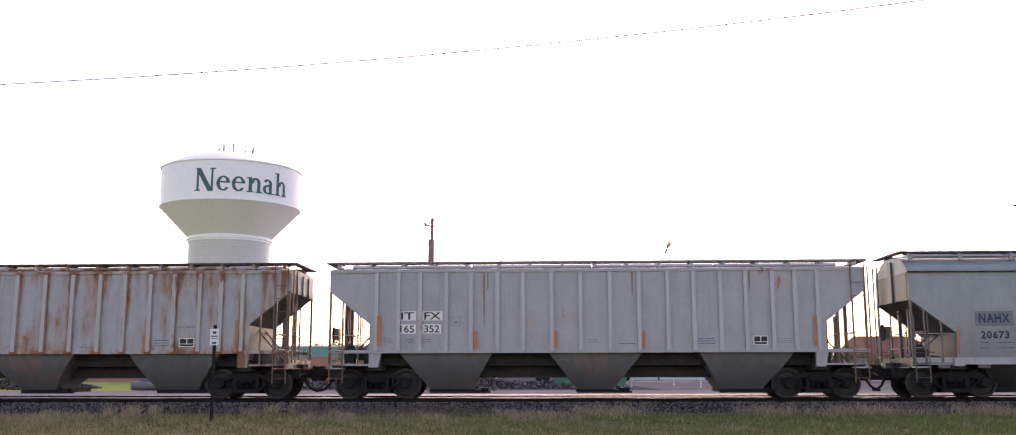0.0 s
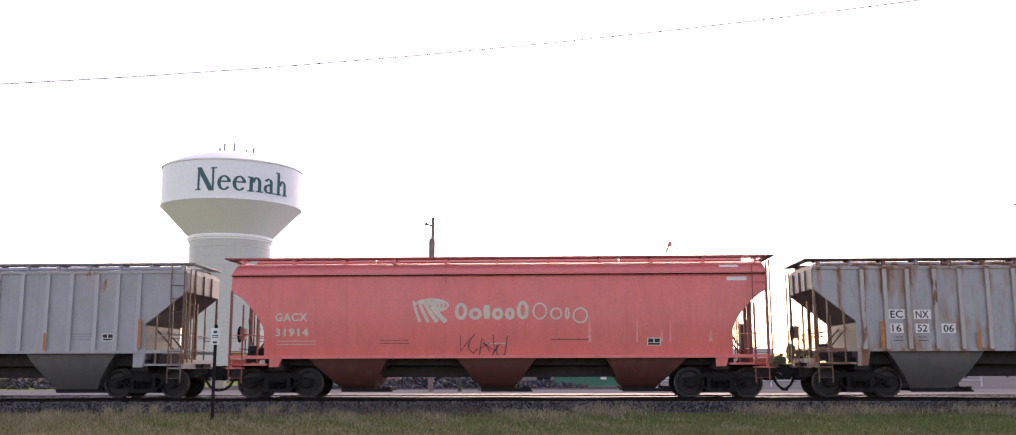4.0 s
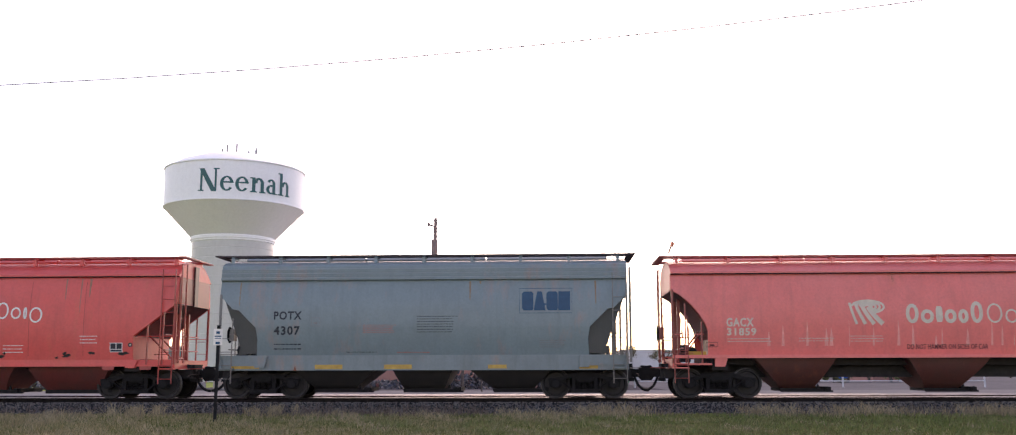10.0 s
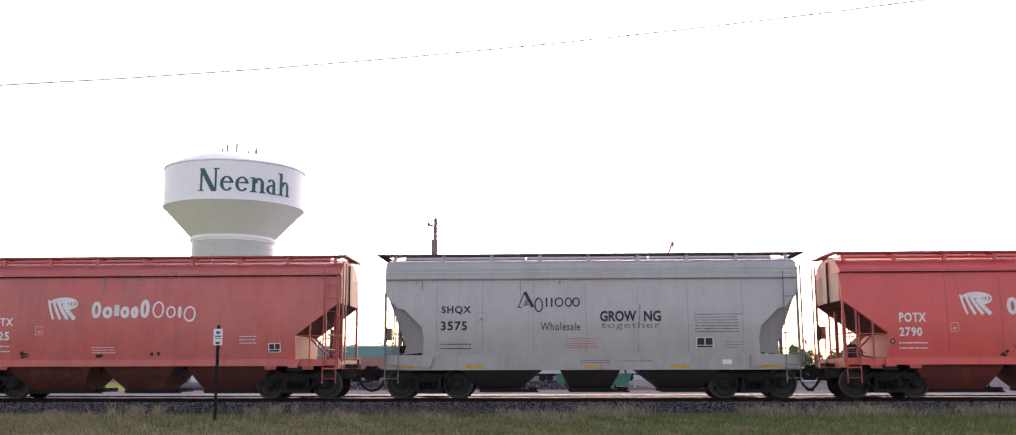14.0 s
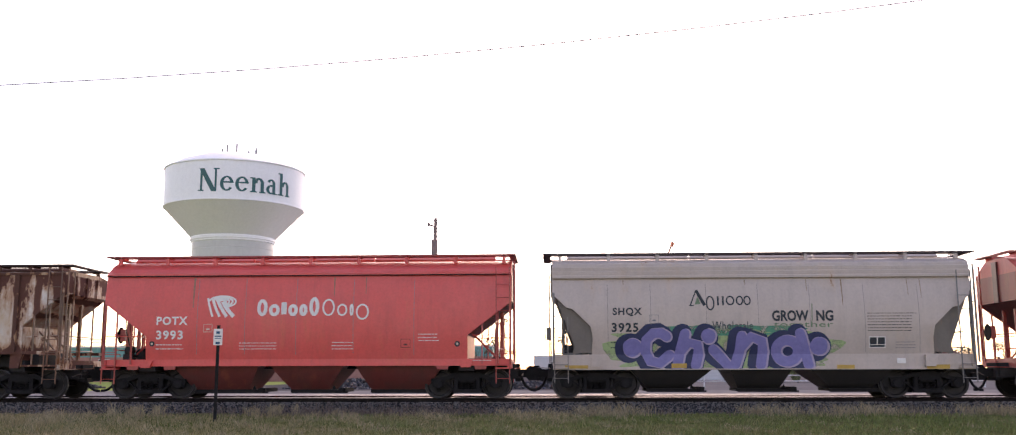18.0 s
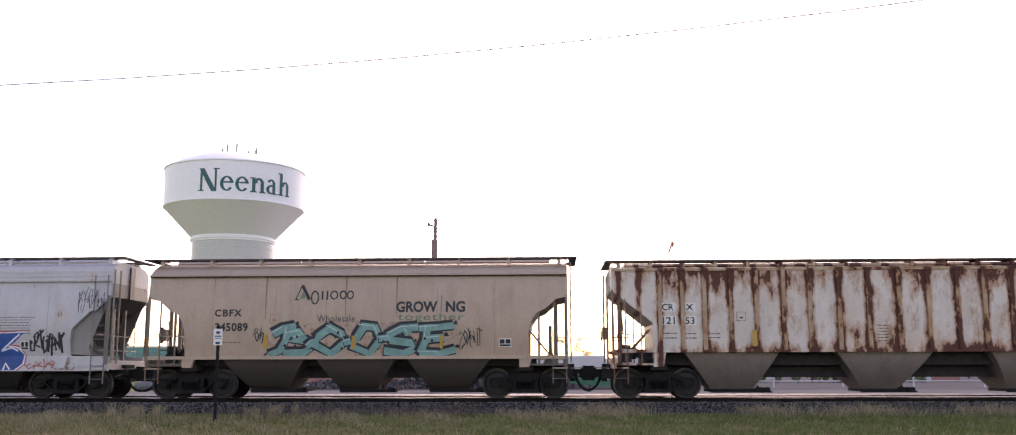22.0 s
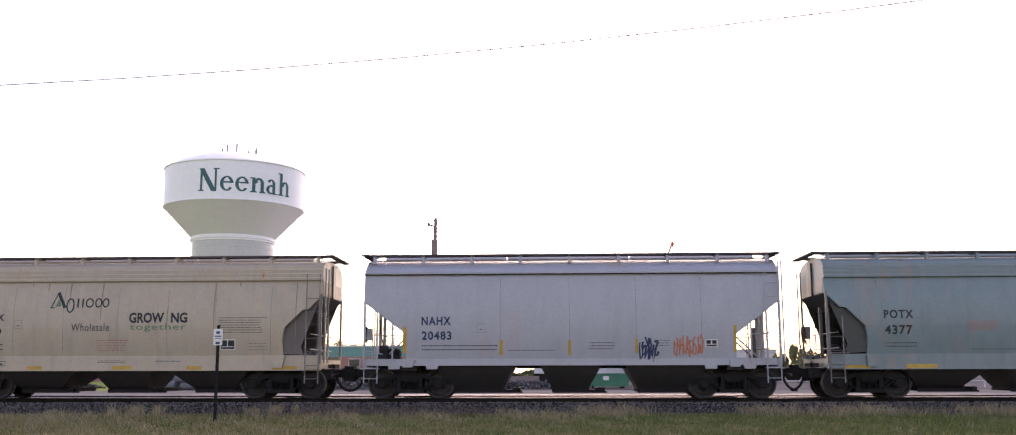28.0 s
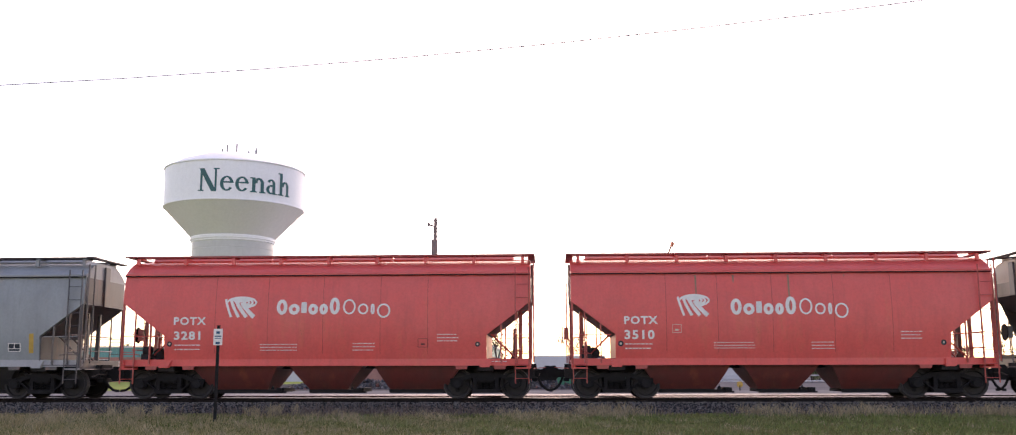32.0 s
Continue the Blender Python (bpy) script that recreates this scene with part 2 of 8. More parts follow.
def rail_profile(y):
    z = RAIL_Z
    return [(y - 0.02, z - 0.02), (y + 0.02, z - 0.02), (y + 0.037, z - 0.036), (y + 0.009, z - 0.05), (y + 0.009, z - 0.13), (y + 0.07, z - 0.16),
            (y + 0.07, z - 0.175), (y - 0.07, z - 0.175), (y - 0.07, z - 0.16), (y - 0.009, z - 0.13), (y - 0.009, z - 0.05), (y - 0.037, z - 0.036)]


def track(yc, label):
    bedding = thing("railway_track", label, "railway track", "parallel tracks")
    bedding["kind"] = "structure"
    for s in (-1, 1):
        y = yc + s * GAUGE
        h = 0.007 if y < TRACK_Y + 1 else 0.01
        r = part("rail", Geo().run(rail_profile(y), -320, 320), RAIL_SIDE, bedding, "rust-brown steel rail")
        crown = [(-0.037, -h), (-0.022, -0.45 * h), (-0.004, 0.001), (0.012, 0.004), (0.03, 0.001), (0.037, -h)]
        part("rail_head", Geo().run([(y + a, RAIL_Z + 0.001 + b) for a, b in crown], -320, 320), RAILTOP, r, "polished running surface")
    tie = Geo().box(-0.115, 0.115, -1.3, 1.3, -0.18, 0).mesh("tie", TIE_WOOD)
    for i in range(-44, 45):
        part("tie", tie, None, bedding, at=(i * 0.54 + random.uniform(-0.02, 0.02), yc, RAIL_Z - 0.165))
    return bedding


track(TRACK_Y, "main line track with worn steel rails and wooden ties")
track(TRACK2_Y, "second empty track with dull steel rails on wooden ties")

# ---- the train ----
def text_geo(words, x0, x1, z0, z1, y, bold=0.0, shear=0.0, apart=1.0):
    """Flat letters of the built-in font, fitted into x0..x1 and z0..z1, facing the camera."""
    c = bpy.data.curves.new("letters", "FONT")
    c.body, c.offset, c.shear, c.resolution_u, c.space_character = words, bold, shear, 3, apart
    ob = bpy.data.objects.new("letters", c)
    me = ob.to_mesh()
    v = np.array([q.co[:] for q in me.vertices])
    faces = [tuple(p.vertices) for p in me.polygons]
    ob.to_mesh_clear()
    bpy.data.objects.remove(ob)
    lo, hi = v.min(0), v.max(0)
    g = Geo()
    g.add([(x0 + (p[0] - lo[0]) / (hi[0] - lo[0]) * (x1 - x0), y, z0 + (p[1] - lo[1]) / (hi[1] - lo[1]) * (z1 - z0)) for p in v], faces)
    return g


def body_mesh(poly, hw, bulge, material):
    """A side outline run across the car, its sides bowed a little."""
    g = Geo().prism(poly, -hw, hw)
    if not bulge:
        return g.mesh("body", material)
    bm = bmesh.new()
    vs = [bm.verts.new(p) for p in g.v]
    for f in g.f:
        bm.faces.new([vs[i] for i in f])
    z0, z1 = min(p[1] for p in poly), max(p[1] for p in poly)
    for k in range(1, 8):
        bmesh.ops.bisect_plane(bm, geom=bm.verts[:] + bm.edges[:] + bm.faces[:], plane_co=(0, 0, z0 + (z1 - z0) * k / 8), plane_no=(0, 0, 1))
    for v in bm.verts:
        k = (v.co.z - z0) / (z1 - z0) * 2 - 1
        v.co.y -= math.copysign(bulge * k * k, v.co.y)
    me = bpy.data.meshes.new("body")
    bm.to_mesh(me)
    bm.free()
    me.materials.append(material)
    me.polygons.foreach_set("use_smooth", [True] * len(me.polygons))
    me.set_sharp_from_angle(angle=radians(30))
    return me


WHEEL_R = 0.46


def wheelset_mesh():
    g = Geo()
    prof = [(0.1, -0.09), (0.13, -0.08), (0.16, -0.03), (0.35, -0.015), (0.385, -0.065), (0.455, -0.065), (0.46, 0.045),
            (0.486, 0.052), (0.486, 0.078), (0.385, 0.078), (0.36, 0.03), (0.16, 0.05), (0.1, 0.09)]
    g.lathe(prof, 28, "y", (0, -GAUGE, 0))
    g.lathe([(r, -h) for r, h in prof][::-1], 28, "y", (0, GAUGE, 0))
    g.lathe([(0.08, -1.06), (0.08, 1.06)], 12, "y")
    for s in (-1, 1):
        for k in range(3):
            a = 2.1 * k
            g.box(0.06 * math.cos(a) - 0.018, 0.06 * math.cos(a) + 0.018, s * 1.07 - 0.015, s * 1.07 + 0.015, 0.06 * math.sin(a) - 0.018, 0.06 * math.sin(a) + 0.018)
    me = g.mesh("wheelset", WHEEL, True)
    me.materials.append(RIM_STEEL)
    for f in me.polygons:
        if math.hypot(f.center.x, f.center.z) > 0.44:
            f.material_index = 1
    return me


HALF_BASE = 0.915


def side_frame_mesh(y):
    """A cast truck side frame with its pockets, springs and bearing boxes."""
    g = Geo()
    a, b = y - 0.075, y + 0.075
    g.prism([(-1.14, 0.62), (-0.75, 0.67), (-0.45, 0.79), (0.45, 0.79), (0.75, 0.67), (1.14, 0.62), (1.14, 0.53), (0.74, 0.54), (0.4, 0.66), (-0.4, 0.66), (-0.74, 0.54), (-1.14, 0.53)], a, b)
    for s in (-1, 1):
        g.prism([(s * 0.72, 0.5), (s * 0.8, 0.6), (s * 0.36, 0.27), (s * 0.33, 0.18)], a, b)
        g.prism([(s * 0.40, 0.7), (s * 0.29, 0.7), (s * 0.29, 0.3), (s * 0.40, 0.3)], a, b)
        g.prism([(s * 1.1, 0.36), (s * 1.14, 0.56), (s * 0.72, 0.58), (s * 0.72, 0.38), (s * 0.8, 0.34)], a + 0.01, b - 0.01)
        g.lathe([(0.13, y - 0.13), (0.15, y - 0.11), (0.15, y + 0.1), (0.13, y + 0.11)], 14, "y", (s * HALF_BASE, 0, WHEEL_R))
    g.prism([(-0.42, 0.17), (0.42, 0.17), (0.46, 0.29), (-0.46, 0.29)], a - 0.03, b + 0.03)
    for k in (-0.2, 0.0, 0.2):
        pts = [(k + 0.075 * math.cos(q * 1.05), y + 0.075 * math.sin(q * 1.05), 0.29 + q * 0.0125) for q in range(0, 22)]
        g.tube(pts, 0.018, 4)
    g.prism([(-0.3, 0.56), (0.3, 0.56), (0.26, 0.67), (-0.26, 0.67)], a - 0.05, b + 0.03)
    return g.mesh("side_frame", STEEL_DARK)


WHEELSET, FRAMES = wheelset_mesh(), {s: side_frame_mesh(s * 1.0) for s in (-1, 1)}
BOLSTER = Geo().prism([(-0.22, 0.5), (0.22, 0.5), (0.2, 0.82), (-0.2, 0.82)], -1.05, 1.05)
BOLSTER.box(-0.62, 0.62, -0.55, 0.55, 0.16, 0.62).lathe([(0.2, 0.82), (0.2, 0.93)], 12, "z").box(-1.0, -0.5, -0.6, 0.6, 0.42, 0.52).box(0.5, 1.0, -0.6, 0.6, 0.42, 0.52)
BOLSTER = BOLSTER.mesh("truck", STEEL_DARK)
COUPLER = Geo().box(-0.6, -0.1, -0.14, 0.14, -0.13, 0.13).prism([(-0.26, -0.12), (-0.16, -0.24), (0.12, -0.22), (0.2, 0.0), (0.12, 0.22), (-0.16, 0.25), (-0.26, 0.13)], -0.2, 0.06)
COUPLER.prism([(-0.02, -0.16), (0.15, -0.16), (0.15, 0.16), (-0.02, 0.16)], 0.06, 0.2).tube([(-0.35, -0.1, -0.02), (-0.35, -0.9, -0.02), (-0.35, -1.35, -0.1)], 0.022).box(-0.6, -0.42, -0.34, 0.34, -0.26, -0.16).box(-0.56, -0.46, -0.36, 0.36, 0.16, 0.3)
COUPLER = COUPLER.mesh("coupler", STEEL_DARK)
HOSE = Geo().tube([(-0.42, -0.28, 0.82), (-0.36, -0.28, 0.62), (-0.26, -0.25, 0.45), (-0.12, -0.22, 0.34), (0.02, -0.2, 0.31)], 0.043, 8).box(-0.5, -0.34, -0.34, -0.22, 0.76, 0.94).box(-0.04, 0.06, -0.25, -0.15, 0.27, 0.35).mesh("air_hose", STEEL_DARK, True)
RUNG = Geo().tube([(-0.21, 0, 0), (0.21, 0, 0)], 0.011, 5)
WHEELSETS = []     # every wheelset with its place along the train


def ladder(car, material, x, y, z0, z1, rung, along="x", wide=0.42):
    """Two stiles with rungs between them."""
    g = Geo()
    h = wide / 2
    for s in (-h, h):
        if along == "x":
            g.box(x + s - 0.014, x + s + 0.014, y - 0.02, y + 0.02, z0, z1)
        else:
            g.box(x - 0.02, x + 0.02, y + s - 0.022, y + s + 0.022, z0, z1)
    lad = part("ladder", g, material, car)
    n = int((z1 - z0 - 0.1) / 0.42)
    for i in range(n):
        r = part("rung", rung, None, lad, at=(x, y, z0 + 0.15 + i * 0.42))
        if along != "x":
            r.rotation_euler = (0, 0, math.pi / 2)
    return lad


def hopper(car, x0, x1, b0, b1, z0, z1, material, gate_material, hw=1.35, low=0.6):
    """One hopper bay: a tapering bin and its outlet gate."""
    vs = []
    for i in range(6):
        u = i / 5
        a, b, w, z = x0 + (b0 - x0) * u, x1 + (b1 - x1) * u, hw - (hw - low) * u ** 1.8, z1 + (z0 - z1) * u
        vs += [(a, -w, z), (b, -w, z), (b, w, z), (a, w, z)]
    fs = [(0, 1, 2, 3), (23, 22, 21, 20)] + [(r + q, r + 4 + q, r + 4 + (q + 1) % 4, r + (q + 1) % 4) for r in range(0, 20, 4) for q in range(4)]
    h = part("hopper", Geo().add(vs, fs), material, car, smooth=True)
    g = Geo().box(b0 - 0.04, b1 + 0.04, -low - 0.06, low + 0.06, z0 - 0.07, z0 + 0.02)
    g.box(b1 - 0.05, b1 + 0.5, -low - 0.05, -low + 0.02, z0 - 0.05, z0).box(b1 + 0.3, b1 + 0.55, -low - 0.1, low + 0.1, z0 - 0.06, z0 + 0.06)
    part("outlet_gate", g, gate_material, h, "dark steel sliding gate")
    shaft = Geo().tube([(b1 + 0.42, -low - 0.22, z0), (b1 + 0.42, low + 0.22, z0)], 0.035)
    for q in (-low - 0.16, low + 0.16):
        shaft.lathe([(0.0, q - 0.05), (0.075, q - 0.04), (0.075, q + 0.04), (0.0, q + 0.05)], 8, "y", (b1 + 0.42, 0, z0))
    part("gate_shaft", shaft, gate_material, h, "capstan shaft with two drive ends")
    part("gate_rail", Geo().box(b0 - 0.02, b1 + 0.62, -low - 0.08, -low - 0.02, z0 - 0.1, z0 - 0.05).prism([(b1 + 0.1, z0 + 0.02), (b1 + 0.22, z0 + 0.02), (b1 + 0.16, z0 + 0.16)], -low - 0.04, -low), gate_material, h)
    return h


def arc_cut(hl, ins, zc, zb, kind):
    """The end's outline from the end sheet down to the sill, from the end inwards."""
    if kind == "straight":
        return [(hl, zc), (hl - ins, zb)]
    if kind in STEPS:
        return [(hl - a, b) for a, b in STEPS[kind]]
    return [(hl - ins * math.sin(a * math.pi / 16) ** 1.48, zb + (zc - zb) * math.cos(a * math.pi / 16) ** 1.48) for a in range(0, 9)]


# how far in from the end, and how high, where the side is cut in steps
STEPS = {
    "gusset": [(0.0, 3.34), (0.1, 3.22), (0.34, 2.98), (0.42, 2.89), (0.62, 2.86), (1.19, 2.3), (1.25, 1.93), (1.22, 1.5)],
    "stepped": [(0.0, 3.25), (0.36, 3.17), (0.7, 2.87), (0.98, 2.74), (1.15, 2.47), (1.22, 2.15)],
}
KINDS = {
    # top of side, bottom of side, end cut: top, bottom, inset; roof height, bulge, sill band, cut shape
    "ribbed": dict(zt=4.06, z0=1.54, zc=3.44, zb=2.42, ins=1.28, roof=4.2, board=4.4, bulge=0.0, sill=None, cut="straight", hop=(1.54, 0.34)),
    "round": dict(zt=3.95, z0=1.36, zc=3.42, zb=2.17, ins=1.11, roof=4.42, board=4.56, bulge=0.13, sill=None, cut="arc", hop=(1.36, 0.36)),
    "tan": dict(zt=3.95, z0=1.36, zc=3.25, zb=2.15, ins=1.22, roof=4.42, board=4.56, bulge=0.13, sill=None, cut="stepped", hop=(1.36, 0.36)),
    "plain": dict(zt=3.98, z0=1.31, zc=3.1, zb=2.06, ins=1.38, roof=4.5, board=4.66, bulge=0.12, sill=(1.13, 1.31), cut="straight", hop=(1.2, 0.34)),
    "shoulder": dict(zt=3.80, z0=1.43, zc=3.34, zb=1.5, ins=1.22, roof=4.5, board=4.66, bulge=0.15, sill=(0.99, 1.43), cut="gusset", hop=(1.1, 0.36)),
}


# the ribs stand closer together towards the ends
RIB_PLACES = (0.462, 1.365, 2.263, 3.069, 3.903, 4.682, 5.509, 6.197, 6.896)


def rail_car(x, label, kind, length, hl, truck, body, trim, hopper_paint, bays, group="hopper cars of the train", ribs=False, rib_paint=None, roof_paint=None, brake=-1, post_paint=None, slope_paint=None, end_paint=None, gusset_paint=None):
    """A covered hopper car; x is the place of its middle along the train. Bays: top from, to, bottom from, to."""
    k = KINDS[kind]
    hw = 1.55
    car = thing("hopper_car", label, "freight car", group)
    car["place"] = x
    half = length / 2
    smooth_end = kind in ("round", "tan")
    cut = arc_cut(hl, k["ins"], k["zc"], k["zb"], k["cut"])
    corner = (hl - k["ins"], k["zb"])
    foot = (hl - k["ins"], k["z0"]) if kind == "plain" else (hl - k["ins"] - 0.8 * (k["zb"] - k["z0"]), k["z0"])
    right = [(hl, k["zt"])] + cut + [foot]
    poly = right + [(-a, b) for a, b in right[::-1]]
    cheek = [corner, (corner[0], k["z0"]), foot]
    cheeks = [] if kind == "plain" else [cheek, [(-a, b) for a, b in cheek]]
    wide = hw - 0.02 if ribs else hw
    part("body", body_mesh(poly, wide, k["bulge"], body), body, car)
    for c in cheeks:
        for sy in (-1, 1):
            g = Geo().prism(c, sy * (wide - 0.02) - 0.02, sy * (wide - 0.02) + 0.02)
            z0, z1 = k["z0"], k["zt"]
            g.v = [(a, b - sy * k["bulge"] * ((d - z0) / (z1 - z0) * 2 - 1) ** 2, d) for a, b, d in g.v]
            part("side_cheek", g, body, car)
    roof_paint = roof_paint or body
    post_paint = post_paint or trim
    for s in (-1, 1):
        edge = [(s * a, b) for a, b in cut] + ([] if kind == "plain" else [(s * foot[0], foot[1])])
        out = [(a + s * 0.012, b - 0.012) for a, b in edge]
        # slope paints, save the rusted car's, hold the underside's shade in their colour
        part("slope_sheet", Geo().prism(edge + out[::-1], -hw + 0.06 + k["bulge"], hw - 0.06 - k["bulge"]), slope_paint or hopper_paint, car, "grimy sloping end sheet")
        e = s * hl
        # darkened end paint tones down the strong light on these end faces
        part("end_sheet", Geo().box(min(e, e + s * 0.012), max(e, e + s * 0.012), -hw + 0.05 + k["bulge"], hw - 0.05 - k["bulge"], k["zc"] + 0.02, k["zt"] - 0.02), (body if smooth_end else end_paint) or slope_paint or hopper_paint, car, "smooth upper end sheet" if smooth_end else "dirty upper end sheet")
        # dark plate added over the sunlit recess face, in place of shade
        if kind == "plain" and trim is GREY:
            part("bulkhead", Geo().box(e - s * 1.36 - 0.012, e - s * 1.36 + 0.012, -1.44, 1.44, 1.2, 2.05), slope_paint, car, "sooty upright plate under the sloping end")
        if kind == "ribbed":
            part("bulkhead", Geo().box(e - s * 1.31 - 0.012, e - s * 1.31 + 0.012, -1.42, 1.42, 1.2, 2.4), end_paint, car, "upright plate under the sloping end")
        # plate in the dark slope paint, so the recess's shade is painted on
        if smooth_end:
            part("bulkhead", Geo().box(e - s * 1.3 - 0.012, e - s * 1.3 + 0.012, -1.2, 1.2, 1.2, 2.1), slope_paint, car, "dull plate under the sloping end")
        for q in () if smooth_end else (-0.75, 0.0, 0.75) if kind == "ribbed" else (0.0,):
            wr, ztop = (0.05, k["zt"]) if kind == "ribbed" else (0.16, k["roof"] - 0.1)
            part("end_rib", Geo().run([(q - wr, k["zc"] - 0.02), (q + wr, k["zc"] - 0.02), (q + wr, ztop), (q - wr, ztop)], min(e, e + s * 0.06), max(e, e + s * 0.06)), end_paint or trim if kind == "ribbed" else slope_paint or trim, car)
        for z in (1.62, 2.1):
            part("cross_rail", Geo().tube([(e - s * 0.35, -hw + 0.05, z), (e - s * 0.35, hw - 0.05, z)], 0.022), post_paint, car)
        for sy in (-1, 1):
            part("brace", Geo().tube([(e - s * 0.35, sy * 0.42, 1.2), (e - s * k["ins"] * 1.05, sy * 0.42, max(1.9, min(2.3, k["zb"] + 0.2)))], 0.03), post_paint, car)
        part("uncoupling_lever", Geo().tube([(e + s * 0.1, -1.4, 1.0), (e + s * 0.12, -0.5, 1.02), (s * half - s * 0.12, -0.15, 1.04)], 0.016), post_paint, car)
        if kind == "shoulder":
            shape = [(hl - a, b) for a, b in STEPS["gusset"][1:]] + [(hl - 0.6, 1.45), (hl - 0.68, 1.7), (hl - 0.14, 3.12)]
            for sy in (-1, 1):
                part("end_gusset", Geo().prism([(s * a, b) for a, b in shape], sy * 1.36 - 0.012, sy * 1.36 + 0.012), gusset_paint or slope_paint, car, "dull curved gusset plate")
    # roof
    zt, zr = k["zt"], k["roof"]
    if kind == "ribbed":
        sec = [(-hw - 0.03, zt - 0.03), (-hw - 0.03, zt + 0.05), (-0.95, zt + 0.14), (-0.5, zr), (0.5, zr), (0.95, zt + 0.14), (hw + 0.03, zt + 0.05), (hw + 0.03, zt - 0.03)]
    elif kind == "shoulder":
        sec = [(-hw + 0.08, zt)]
        for i in range(3):
            z = zt + 0.02 + i * 0.14
            y = -hw + 0.085 + i * 0.03
            sec += [(y - 0.03, z), (y - 0.03, z + 0.07), (y + 0.015, z + 0.09), (y + 0.015, z + 0.14)]
        sec += [(-1.36, zt + 0.5), (-1.12, zt + 0.6), (-0.6, zr)]
        sec = sec + [(-a, b) for a, b in sec[::-1]]
    else:
        sec = [(-hw + 0.065, zt), (-hw + 0.03, zt), (-hw + 0.03, zt + 0.05), (-hw + 0.09, zt + 0.055)]
        sec += [(-1.46 + 0.96 * u, zt + 0.055 + (zr - zt - 0.055) * (1 - (1 - u) ** 1.7)) for u in (0.12, 0.25, 0.4, 0.55, 0.75, 1.0)]
        sec = sec + [(-a, b) for a, b in sec[::-1]]
    part("roof", Geo().run(sec, -hl, hl), roof_paint, car, smooth=kind != "ribbed")
    if kind in ("round", "tan", "plain"):
        part("eave_seam", Geo().box(-hl, hl, -hw + 0.03, -hw + 0.075, zt - 0.03, zt - 0.004).box(-hl, hl, hw - 0.075, hw - 0.03, zt - 0.03, zt - 0.004), STEEL_DARK, car, "dark seam under the eave")
    # hatches and running boards
    nh = 4 if hl > 7 else 3
    zb_ = k["board"]
    for i in range(nh):
        a, b = -hl + 0.5 + i * (2 * hl - 1) / nh, -hl + 0.44 + (i + 1) * (2 * hl - 1) / nh
        part("hatch_cover", Geo().run([(-0.5, zr - 0.04), (-0.5, zb_ - 0.1), (-0.4, zb_ - 0.02), (0.4, zb_ - 0.02), (0.5, zb_ - 0.1), (0.5, zr - 0.04)], a, b), roof_paint, car)
    board_paint = RED_END if body in (RED, RED_B, RED_C) else GREY_END if body is GREY else GRATE
    for s in (-1, 1):
        y0, y1 = (0.62, 1.05) if kind != "ribbed" else (0.75, 1.3)
        le = hl + {"ribbed": 0.14, "plain": 0.1, "shoulder": 0.25}.get(kind, 0.28)
        g = Geo().box(-le, le, s * y0 - 0.015, s * y0 + 0.015, zb_ - 0.05, zb_).box(-le, le, s * y1 - 0.015, s * y1 + 0.015, zb_ - 0.05, zb_)
        g.box(-le, le, min(s * y0, s * y1), max(s * y0, s * y1), zb_ - 0.04, zb_ - 0.03)
        n = int(hl * 2 / 0.28)
        for i in range(n + 1):
            q = -le + 0.05 + i * (2 * le - 0.1) / n
            g.box(q - 0.05, q + 0.05, min(s * y0, s * y1), max(s * y0, s * y1), zb_ - 0.029, zb_ - 0.005)
        part("running_board", g, board_paint, car, "steel grating walkway")
        step = 1.6 if kind != "ribbed" else 1.04
        m = int(2 * hl / step)
        for i in range(m + 1):
            q = -hl + 0.25 + i * (2 * hl - 0.5) / m
            zl = zt + 0.12 if kind == "ribbed" else zt + 0.38
            ye = 1.38 if kind == "ribbed" else 1.16
            part("board_bracket", Geo().prism([(q - 0.05, zl), (q + 0.05, zl), (q + 0.05, zb_ - 0.04), (q - 0.05, zb_ - 0.04)], min(s * (ye - 0.1), s * ye), max(s * (ye - 0.1), s * ye)).box(q - 0.05, q + 0.05, min(s * y0, s * ye), max(s * y0, s * ye), zb_ - 0.09, zb_ - 0.05), roof_paint, car)
    for s in (-1, 1):
        part("end_board", Geo().box(s * le - 0.2 if s > 0 else -le - 0.04, s * le + 0.04 if s > 0 else -le + 0.2, -1.3, 1.3, zb_ - 0.06, zb_ - 0.02), board_paint, car, "walkway across the car's end")
    # ribs
    for q in [a * b for a in (-1, 1) for b in RIB_PLACES] if ribs else ():
        for s in (-1, 1):
            y = s * (hw - 0.02)
            part("side_rib", Geo().run([(y - s * 0.01, k["z0"] + 0.02), (y + s * 0.1, k["z0"] + 0.02), (y + s * 0.1, zt - 0.04), (y - s * 0.01, zt - 0.04)], q - 0.06, q + 0.06), rib_paint or trim, car)
    # sills, end platforms
    if k["sill"]:
        a, b = k["sill"]
        for s in (-1, 1):
            y = s * (hw - k["bulge"])
            part("side_sill", Geo().run([(y - s * 0.12, a), (y + s * 0.004, a), (y + s * 0.004, b + 0.004), (y - s * 0.12, b + 0.004)], -hl, hl), trim, car)
            part("sill_flange", Geo().box(-hl, hl, min(y - s * 0.1, y + s * 0.03), max(y - s * 0.1, y + s * 0.03), a - 0.03, a), trim, car)
    else:
        for s in (-1, 1):
            y = s * hw
